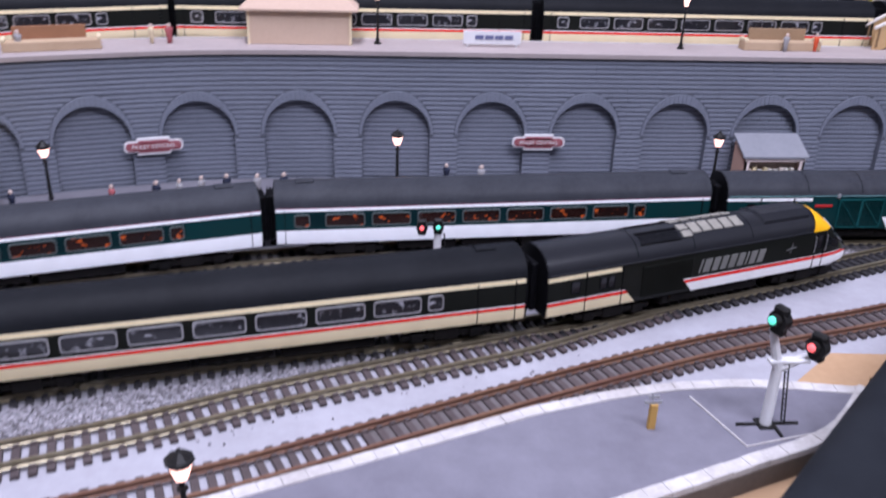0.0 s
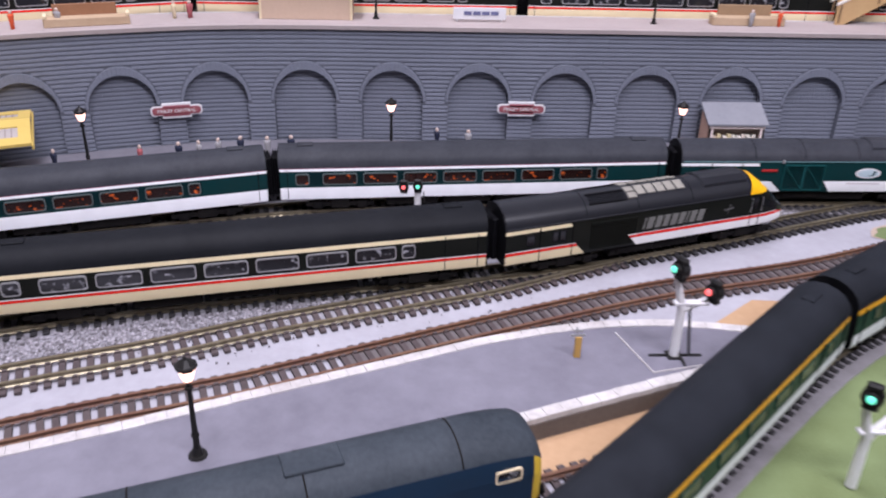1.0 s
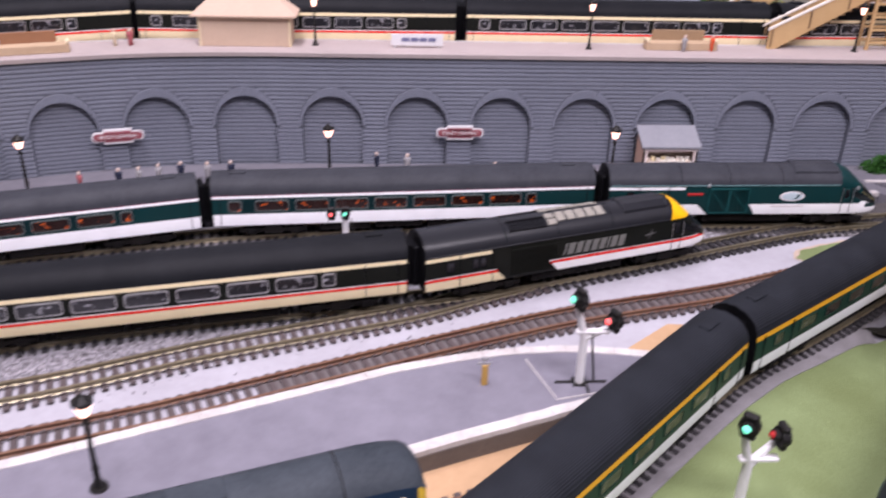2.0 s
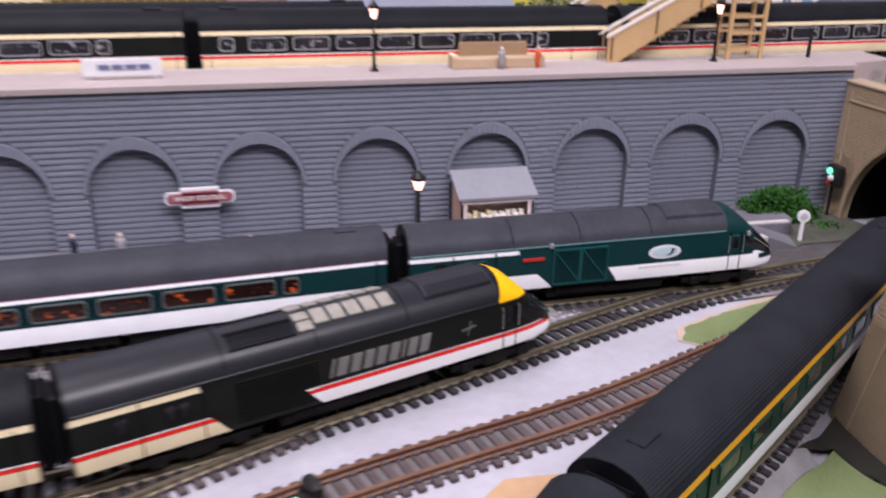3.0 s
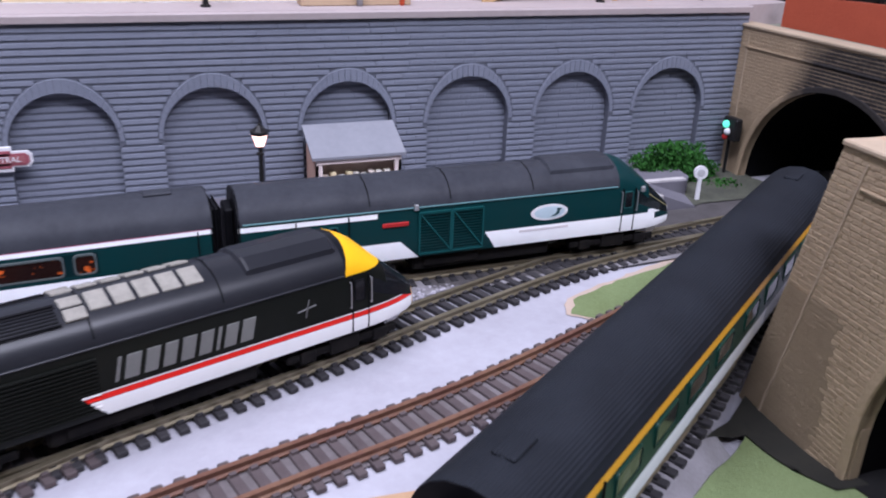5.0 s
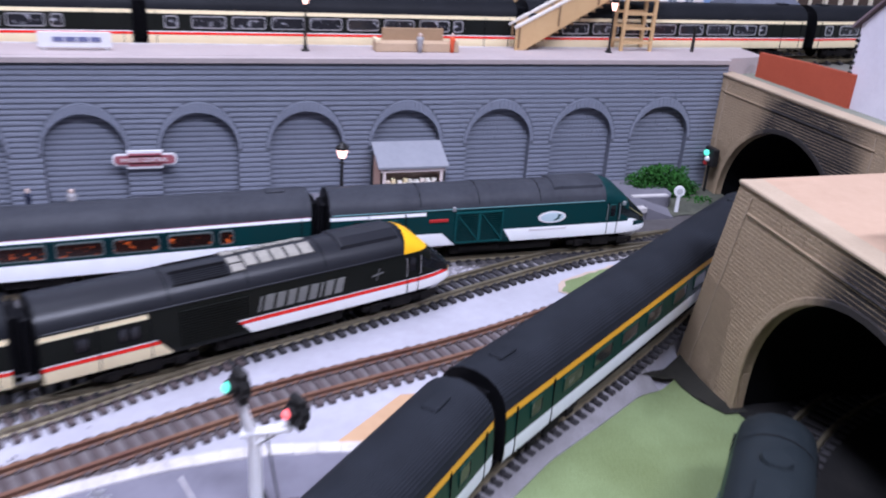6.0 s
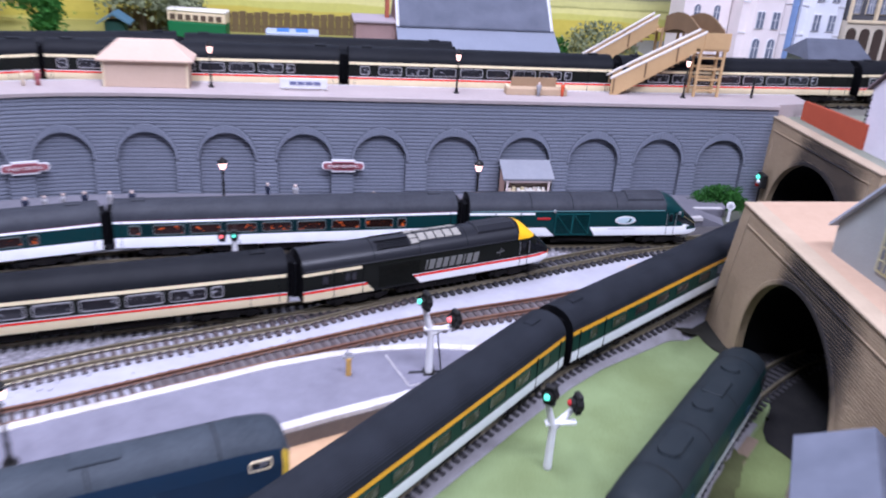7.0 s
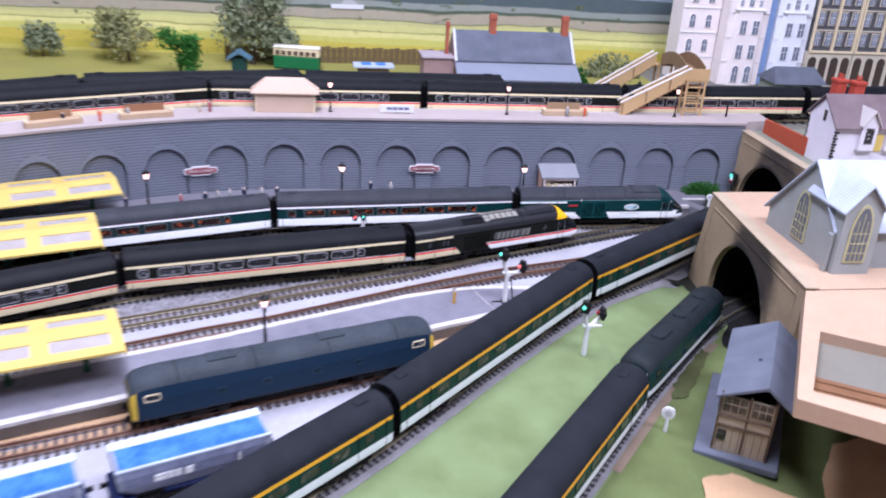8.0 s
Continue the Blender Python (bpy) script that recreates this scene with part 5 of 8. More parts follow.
for s in (-1, 1):
    x = 0.0970
    for w in (0.0012, 0.0050, 0.0046, 0.0044, 0.0048, 0.0046, 0.0012, 0.0046, 0.0048):
        bm = B()
        z0, z1, lean = 0.0238, 0.0322, 0.0019
        ring = [(x, z0), (x + w, z0), (x + w + lean, z1), (x + lean, z1)]
        loft(bm, [[(px, s * 0.0170, pz) for px, pz in ring], [(px, s * 0.01785, pz) for px, pz in ring]])
        part("letter_bar", bm, SILVERPAINT, ic_loco, "pale slanted bar")
        x += w + 0.0018
    bm = B()
    for a, b, c2, d in ((0.1690, 0.0255, 0.1705, 0.0325), (0.1655, 0.0285, 0.1735, 0.0297)):
        cyl(bm, (a, s * 0.0176, b), (c2, s * 0.0176, d), 0.0004, seg=4)
    part("emblem", bm, stuff("dull_grey_emblem", (0.10, 0.10, 0.10), None, 0.45), ic_loco, "small dull grey emblem")
    bm = B()
    ell = [(0.1465 + 0.0105 * math.cos(math.radians(a)), 0.0285 + 0.0042 * math.sin(math.radians(a))) for a in range(0, 360, 15)]
    loft(bm, [[(px, s * 0.0176, pz) for px, pz in ell], [(px, s * 0.01805, pz) for px, pz in ell]])
    em = part("emblem", bm, WHITE, gw_loco, "white oval emblem")
    bm = B()
    ell = [(0.1465 + 0.0086 * math.cos(math.radians(a)), 0.0285 + 0.0031 * math.sin(math.radians(a))) for a in range(0, 360, 15)]
    loft(bm, [[(px, s * 0.0178, pz) for px, pz in ell], [(px, s * 0.01825, pz) for px, pz in ell]])
    part("emblem_centre", bm, stuff("pale_blue_print", (0.50, 0.62, 0.68), None, 0.4), em)
    bm = B()
    box(bm, 0.058, 0.071, s * 0.0176, s * 0.0183, 0.0298, 0.0318, 0.0002)
    part("nameplate", bm, REDPAINT, gw_loco, "small red nameplate")
    bm = B()
    box(bm, 0.130, 0.158, s * 0.0174, s * 0.01795, 0.0192, 0.0204)
    part("print_bar", bm, stuff("pale_print", (0.68, 0.64, 0.66), None, 0.5), gw_loco, "faint grey bar of print")
    # dark bird shape on the oval, framed bodyside panels with diagonal braces
    bm = B()
    wing = [(0.1470, 0.0262), (0.1500, 0.0276), (0.1508, 0.0298), (0.1500, 0.0306), (0.1535, 0.0302), (0.1522, 0.0292), (0.1520, 0.0276), (0.1500, 0.0264)]
    loft(bm, [[(px, s * 0.0180, pz) for px, pz in wing], [(px, s * 0.0184, pz) for px, pz in wing]])
    part("emblem_bird", bm, stuff("dark_teal_print", (0.01, 0.045, 0.05), None, 0.4), em)
    for xa, xb in ((0.0765, 0.0925), (0.0935, 0.1095)):
        bm = B()
        for x in (xa, xb):
            box(bm, x - 0.0005, x + 0.0005, s * 0.0174, s * 0.0187, 0.0145, 0.0352)
        for z in (0.0145, 0.0352):
            box(bm, xa, xb, s * 0.0174, s * 0.0187, z - 0.0005, z + 0.0005)
        cyl(bm, (xa, s * 0.0184, 0.0350), (xb, s * 0.0184, 0.0150), 0.0006, seg=4)
        part("bodyside_frame", bm, BRACE, gw_loco, "teal frame with a diagonal brace")


# ---- lamps, signals, signs ----
IRON = stuff("black_iron_paint", (0.010, 0.010, 0.011), (0.03, 0.028, 0.026), 0.4, big=100)


def build_lamp(name, label, height, slim=1.0):
    p = thing(name, label, "street lamp", group="platform lamps")
    bm = B()
    cyl(bm, (0, 0, 0), (0, 0, 0.0012), 0.0046, 0.0042, 12)
    cyl(bm, (0, 0, 0.0012), (0, 0, 0.0050), 0.0028, 0.0020, 10)
    bmesh.ops.scale(bm, vec=(slim, slim, 1), verts=bm.verts)
    part("base", bm, IRON, p)
    bm = B()
    cyl(bm, (0, 0, 0.005), (0, 0, height - 0.0115), 0.0016, 0.0009, 8)
    for z in (0.012, height - 0.016):
        cyl(bm, (0, 0, z), (0, 0, z + 0.001), 0.0021, 0.0018, 8)
    bmesh.ops.scale(bm, vec=(slim, slim, 1), verts=bm.verts)
    part("post", bm, IRON, p)
    bm = B()
    cyl(bm, (0, 0, height - 0.0115), (0, 0, height - 0.0054), 0.0022, 0.0042, 8)
    bmesh.ops.scale(bm, vec=(slim, slim, 1), verts=bm.verts)
    part("lantern", bm, LAMP_LIGHT, p, "glowing warm white lantern")
    bm = B()
    cyl(bm, (0, 0, height - 0.0054), (0, 0, height - 0.0040), 0.0044, 0.0048, 8)
    cyl(bm, (0, 0, height - 0.0040), (0, 0, height - 0.0032), 0.0053, 0.0050, 8)
    cyl(bm, (0, 0, height - 0.0032), (0, 0, height - 0.0004), 0.0042, 0.0012, 8)
    ball(bm, (0, 0, height), 0.0009, 1)
    bmesh.ops.scale(bm, vec=(slim, slim, 1), verts=bm.verts)
    part("cap", bm, IRON, p)
    return p


low_lamp = build_lamp("platform_lamp", "black iron platform lamp with a lit lantern", 0.0545)
low_lamp.matrix_world = pose(0.2725, 0.611, LOWZ)
for x, y, z in ((0.020, 0.611, LOWZ), (-0.2276, 0.578, LOWZ), (-0.0665, 0.2258, FOREZ)):
    copy_thing(low_lamp, pose(x, y, z))
high_lamp = build_lamp("platform_lamp", "small black platform lamp on the upper platform", 0.046, 0.68)
high_lamp.matrix_world = pose(0.257, 0.681, PLZ)
for x, y in ((0.006, 0.682), (0.513, 0.684)):
    copy_thing(high_lamp, pose(x, y, PLZ))
copy_thing(high_lamp, pose(0.497, 0.795, UPZ - 0.0147))
for x in (0.598,):
    q = thing("post", "short black post on the upper platform", "post", pose(x, 0.69, PLZ))
    part("shaft", cyl(B(), (0, 0, 0), (0, 0, 0.019), 0.0016, 0.0012, 8), IRON, q)
    part("finial", ball(B(), (0, 0, 0.020), 0.0018, 1), IRON, q)


def signal_head(owner, c, turn, lit, size=1.0):
    m = Matrix.Translation(c) @ pose(0, 0, 0, 0, 0, turn) @ Matrix.Scale(size, 4)
    bm = B()
    cyl(bm, (0, 0.0035, 0), (0, -0.0012, 0), 0.0056, 0.0056, 14)
    box(bm, -0.0042, 0.0042, -0.0012, 0.0035, -0.0078, 0.0078, 0.0012)
    cyl(bm, (0, -0.0012, 0.0006), (0, -0.0046, 0.0010), 0.0032, 0.0032, 10)
    bmesh.ops.scale(bm, vec=(0.88, 0.88, 0.9), verts=bm.verts)
    h = part("signal_head", bm, IRON, owner, "black signal head")
    h.matrix_basis = m
    bm = B()
    ball(bm, (0, -0.0038, 0.0010), 0.0021, 2)
    part("lens", bm, lit, h, "lit lens")


def build_signal(label, m, arm, heads, post_h, plate=True, size=1.0):
    s = thing("railway_signal", label, "railway signal", m, group="railway signals")
    bm = B()
    cyl(bm, (0, 0, 0.001), (0, 0, post_h), 0.0027, 0.0023, 12)
    part("post", bm, WHITE, s, "white round post")
    if plate:
        bm = B()
        box(bm, -0.014, 0.016, -0.0006, 0.0006, 0.0, 0.0012)
        box(bm, 0.003, 0.0042, -0.010, 0.008, 0.0, 0.0012)
        box(bm, -0.004, 0.004, -0.004, 0.004, 0.0, 0.0010)
        part("base_cross", bm, IRON, s, "black base straps")
        bm = B()
        for y in (-0.0016, 0.0016):
            cyl(bm, (0.0085, y, 0.001), (0.0040, y, post_h), 0.0004, seg=5)
        for k in range(12):
            t = k / 12
            cyl(bm, (0.0085 - 0.0045 * t, -0.0016, 0.002 + post_h * t), (0.0085 - 0.0045 * t, 0.0016, 0.002 + post_h * t), 0.0003, seg=4)
        part("ladder", bm, IRON, s, "thin black ladder")
    if arm:
        bm = B()
        for (x, y, z), t, lit in heads:
            cyl(bm, (0, 0, post_h - 0.004), (x, y + 0.003, z - 0.0055), 0.0025, 0.0017, 8)
        box(bm, -0.005, 0.014, -0.0022, 0.0022, post_h - 0.001, post_h + 0.0008, 0.0003)
        part("bracket", bm, WHITE, s, "white forked bracket")
    for c, t, lit in heads:
        signal_head(s, c, t, lit, size)
    return s


build_signal("white bracket signal with two black heads on a grey platform", pose(0.1805, 0.3045, FOREZ), True, [((-0.0055, -0.002, 0.0565), -68, GREEN_LIGHT), ((0.0150, -0.002, 0.0425), -62, RED_LIGHT)], 0.0350)
build_signal("white bracket signal with two black heads on green flock", pose(0.2420, 0.2140, 0.0012), True, [((-0.006, -0.004, 0.0560), -40, GREEN_LIGHT), ((0.0125, 0.000, 0.0470), -85, REDPAINT)], 0.0340, False)
build_signal("small signal with a lit black head between two trains", pose(0.040, 0.473, 0.0), False, [((0, -0.002, 0.0455), -5, GREEN_LIGHT), ((-0.010, -0.002, 0.0450), -5, RED_LIGHT)], 0.040, True, 0.72)
fs = thing("tunnel_signal", "small black signal on the far tunnel portal", "railway signal", pose(0.6065, 0.6460, 0.0))
part("post", cyl(B(), (0, 0, 0.0), (0, 0, 0.030), 0.0012, 0.0012, 8), IRON, fs)
bm = B()
box(bm, -0.003, 0.0030, -0.0085, 0.0060, 0.0270, 0.0430, 0.001)
part("backplate", bm, IRON, fs)
part("lens", ball(B(), (-0.0035, 0.0012, 0.0380), 0.0028, 2), GREEN_LIGHT, fs, "lit green lens")
part("lens", ball(B(), (-0.0035, -0.0010, 0.0330), 0.0026, 2), WHITE, fs, "pale lens")
part("lens", ball(B(), (-0.0035, 0.0008, 0.0290), 0.0022, 2), REDPAINT, fs, "red lens")


def text_mesh(name, words, size, m, material, parent):
    cu = bpy.data.curves.new(name, "FONT")
    cu.body, cu.size, cu.align_x, cu.align_y, cu.extrude, cu.resolution_u = words, size, "CENTER", "CENTER", 0.0001, 2
    tmp = bpy.data.objects.new(name, cu)
    scene.collection.objects.link(tmp)
    me = bpy.data.meshes.new_from_object(tmp.evaluated_get(bpy.context.evaluated_depsgraph_get()))
    bpy.data.objects.remove(tmp)
    me.materials.clear()
    me.materials.append(material)
    ob = new(name, me)
    ob.parent, ob.matrix_basis = parent, m
    return ob


MAROON = stuff("faded_maroon_enamel", (0.33, 0.10, 0.12), (0.24, 0.07, 0.09), 0.5, big=60)


def build_totem(x, turn, y):
    s = thing("station_sign", "maroon and white lozenge station name sign on the wall", "station sign", pose(x, y, 0.0440, 0, 0, turn), group="station name signs")
    for grow, y0, y1, mt, nm in ((0.0, -0.0012, 0.0008, WHITE, "border"), (-0.0014, -0.0017, -0.0011, MAROON, "panel")):
        bm = B()
        w, h = 0.0218 + grow, 0.0042 + grow * 0.7
        out = [(-w + 0.002, -h), (w - 0.002, -h), (w, -h * 0.5), (w, h * 0.5), (w - 0.002, h), (-w + 0.002, h), (-w, h * 0.5), (-w, -h * 0.5)]
        loft(bm, [[(px, y0, pz) for px, pz in out], [(px, y1, pz) for px, pz in out]])
        box(bm, -w * 0.56, w * 0.56, y0, y1, -h * 1.62 - grow * 0.3, h * 1.62 + grow * 0.3, 0.0003)
        part(nm, bm, mt, s)
    bm = B()
    box(bm, -0.0180, 0.0180, -0.00195, -0.0015, -0.0019, 0.0019)
    part("name_band", bm, stuff("dull_red_name_band", (0.36, 0.13, 0.14), (0.28, 0.10, 0.11), 0.5), s, "dull red band behind the name")
    text_mesh("name_lettering", "FINLEY CENTRAL", 0.0042, pose(0, -0.0021, 0, 90, 0, 0), WHITE, s)


def wall_front(x):
    u = min((abs(WALL_LINE.at(WALL_START + 0.004 * k)[0].x - x), WALL_START + 0.004 * k) for k in range(320))[1]
    q, t = WALL_LINE.at(u)
    return q.y, math.degrees(math.atan2(t.y, t.x))


build_totem(0.138, 0, wall_front(0.138)[0] - 0.0018)
build_totem(-0.168, wall_front(-0.168)[1], wall_front(-0.168)[0] - 0.0024)


# ---- kiosk ----
def build_kiosk():
    k = thing("kiosk", "small white kiosk with goods and a grey roof against the wall", "kiosk", pose(0.331, 0.628, LOWZ))
    W, D, H = 0.0255, 0.024, 0.0280
    bm = B()
    for s in (-1, 1):
        loft(bm, [[(xx, 0, 0), (xx, D, 0), (xx, D, H + 0.0105), (xx, 0, H - 0.0008)] for xx in (s * W, s * (W - 0.0018))])
        part("side_wall", bm, stuff("kiosk_side", (0.50, 0.32, 0.25), None, 0.6), k)
        bm = B()
    box(bm, -W + 0.002, W - 0.002, D - 0.0015, D, 0, H + 0.012)
    part("back_wall", bm, WHITE, k)
    bm = box(B(), -W + 0.002, W - 0.002, 0.0095, 0.0105, 0.0118, H + 0.002)
    part("shelf_back", bm, stuff("tan_shelf_back", (0.55, 0.43, 0.36), (0.36, 0.26, 0.21), 0.7, big=120), k, "tan board behind the goods")
    bm = B()
    box(bm, -W + 0.0018, W - 0.0018, 0.0, 0.0016, 0, 0.0118, 0.0003)
    part("front_panel", bm, stuff("kiosk_front", (0.80, 0.70, 0.62), (0.55, 0.42, 0.36), 0.6, big=240, wear=0.5), k)
    bm = B()
    box(bm, -W, W, -0.0022, 0.006, 0.0118, 0.0130, 0.0003)
    part("counter", bm, WHITE, k)
    bm = B()
    box(bm, -W, W, -0.0002, 0.0014, H - 0.0036, H, 0.0002)
    box(bm, -W, -W + 0.004, 0, 0.0014, 0.011, H)
    box(bm, W - 0.004, W, 0, 0.0014, 0.011, H)
    part("front_frame", bm, stuff("pinkish_white_frame", (0.80, 0.69, 0.65), (0.66, 0.54, 0.50), 0.6, big=120), k)
    rnd = random.Random(4)
    cols = [(0.84, 0.74, 0.66), (0.72, 0.42, 0.34), (0.86, 0.82, 0.74), (0.74, 0.62, 0.52), (0.82, 0.70, 0.44)]
    mats = [stuff("goods_paint", c, None, 0.5) for c in cols]
    for row, z in ((-0.0012, 0.0130), (0.0036, 0.0150)):
        for i in range(9):
            bm = B()
            x = -0.0205 + 0.0046 * i + rnd.uniform(-0.0006, 0.0006)
            h = rnd.uniform(0.0010, 0.0034)
            box(bm, x, x + 0.0036, row, row + 0.004, 0.0130, z + h, 0.0004)
            part("packet", bm, mats[rnd.randrange(5)], k)
    bm = B()
    y0, y1, z0, z1 = -0.0018, D + 0.001, H - 0.0005, H + 0.0120
    loft(bm, [[(x, y0, z0), (x, y1, z1), (x, y1, z1 + 0.0016), (x, y0, z0 + 0.0016)] for x in (-W - 0.0022, 0, W + 0.0022)])
    part("roof", bm, stuff("grey_kiosk_roof", (0.25, 0.255, 0.285), (0.18, 0.185, 0.21), 0.7, big=50, fine=300), k)


build_kiosk()


# ---- figures: plain painted shapes ----
def build_figure(x, y, z, coat, h=0.0182, top=SKIN):
    f = bpy.data.meshes.new("figurine")
    bm = B()
    rings = []
    for zz, r in ((0, 0.0018), (0.35, 0.0020), (0.5, 0.0023), (0.72, 0.0029), (0.80, 0.0025), (0.83, 0.0010), (0.87, 0.0015), (0.94, 0.0016), (1.0, 0.0008)):
        rings.append([(r * math.cos(a) * 1.15, r * math.sin(a) * 0.8, zz * h) for a in [k * math.pi / 5 for k in range(10)]])
    loft(bm, rings)
    for face in bm.faces:
        face.material_index = 1 if face.calc_center_median().z > 0.83 * h else 0
    ob = new("figurine", mesh_of("figurine", bm, [coat, top], True))
    ob.matrix_world = pose(x, y, z, 0, 0, (x * 7919) % 180)
    return ob


WHITECOAT = stuff("white_coat_paint", (0.36, 0.35, 0.36), None, 0.6)
PINKCOAT = stuff("dull_red_coat_paint", (0.42, 0.12, 0.13), None, 0.6)
for x, y, coat, lab in ((0.167, 0.616, NAVY, "dark blue"), (0.175, 0.604, PINKCOAT, "dull red"), (0.183, 0.609, NAVY, "dark blue"), (-0.255, 0.578, NAVY, "dark blue"), (-0.189, 0.590, PINKCOAT, "dull red"), (-0.159, 0.598, NAVY, "dark blue"),
                        (-0.143, 0.602, WHITECOAT, "white"), (-0.128, 0.609, WHITECOAT, "white"), (-0.110, 0.614, NAVY, "dark blue"), (-0.087, 0.614, WHITECOAT, "white"), (-0.067, 0.617, NAVY, "dark blue"), (0.061, 0.640, NAVY, "dark blue"), (0.089, 0.636, WHITECOAT, "white")):
    tagged(build_figure(x, y, LOWZ, coat), f"tiny {lab} painted figurine standing on the platform", "figurine", "platform figurines")
for x, y, coat, lab in ((0.345, 0.676, WHITECOAT, "white"), (0.372, 0.678, ORANGE, "orange"), (-0.155, 0.672, PINKCOAT, "dull red"), (-0.168, 0.670, CREAM, "cream"), (-0.285, 0.620, ORANGE, "orange"), (-0.325, 0.605, NAVY, "dark"), (-0.253, 0.632, WHITECOAT, "white")):
    tagged(build_figure(x, y, PLZ, coat, 0.015), f"tiny {lab} painted figurine on the upper platform", "figurine", "platform figurines")
pin = thing("marker_post", "small wooden marker post with pale arms on the platform", "post", pose(0.1255, 0.304, FOREZ))
part("post", box(B(), -0.0018, 0.0018, -0.0012, 0.0012, 0, 0.0135, 0.0003), stuff("ochre_wood", (0.55, 0.33, 0.10), None, 0.6), pin)
bm = B()
box(bm, -0.0045, 0.0035, -0.0004, 0.0004, 0.0135, 0.0150)
box(bm, -0.0030, 0.0020, -0.0004, 0.0004, 0.0165, 0.0180)
cyl(bm, (-0.0005, 0, 0.0130), (-0.0015, 0, 0.0195), 0.0005, seg=5)
part("arms", bm, SILVER, pin)


def build_disc(x, y, z, h, r, label):
    d = thing("disc_sign", label, "sign", pose(x, y, z, 0, 0, -20), group="white disc signs")
    part("post", cyl(B(), (0, 0, 0), (0, 0, h - r * 0.6), 0.0017, 0.0014, 8), WHITE, d)
    part("disc", cyl(B(), (0, 0.0010, h), (0, -0.0010, h), r, seg=18), WHITE, d)
    part("dial", cyl(B(), (0, -0.0010, h), (0, -0.0013, h), r * 0.55, seg=14), stuff("pale_grey_dial", (0.5, 0.5, 0.52), None, 0.5), d)


build_disc(0.551, 0.602, 0.0, 0.0205, 0.0045, "small white disc sign at the platform end")
build_disc(0.276, 0.088, 0.001, 0.0190, 0.0058, "small white disc sign beside the track on grass")


# ---- foliage ----
def build_bush(name, label, m, sx, sy, sz, n, leaf, material, category="bush"):
    rnd = random.Random(n)
    verts, faces = [], []
    for _ in range(n):
        while True:
            p = Vector((rnd.uniform(-1, 1), rnd.uniform(-1, 1), rnd.uniform(-0.1, 1)))
            if 0.45 < p.length < 1.0 + 0.25 * noise.noise(p * 2.5):
                break
        c = Vector((p.x * sx, p.y * sy, max(p.z, 0) * sz))
        a, b = Vector([rnd.gauss(0, 1) for _ in range(3)]).normalized(), Vector([rnd.gauss(0, 1) for _ in range(3)]).normalized()
        k = len(verts)
        s = leaf * rnd.uniform(0.6, 1.4)
        verts.extend([(c + a * s)[:], (c + b * s * 0.7)[:], (c - a * s)[:], (c - b * s * 0.7)[:]])
        faces.append((k, k + 1, k + 2, k + 3))
    me = bpy.data.meshes.new(name)
    me.from_pydata(verts, [], faces)
    me.materials.append(material)
    o = thing(name, label, category, m)
    crown = new("foliage", me)
    crown.parent = o
    tagged(crown, kind="stuff")
    return o


build_bush("bush", "bright green flock bush beside the tunnel", pose(0.559, 0.643, 0.002), 0.037, 0.013, 0.027, 6500, 0.0013, BUSH)
build_bush("bush", "dark low weeds at the tunnel mouth", pose(0.590, 0.622, 0.0), 0.014, 0.012, 0.006, 300, 0.0012, BUSH)


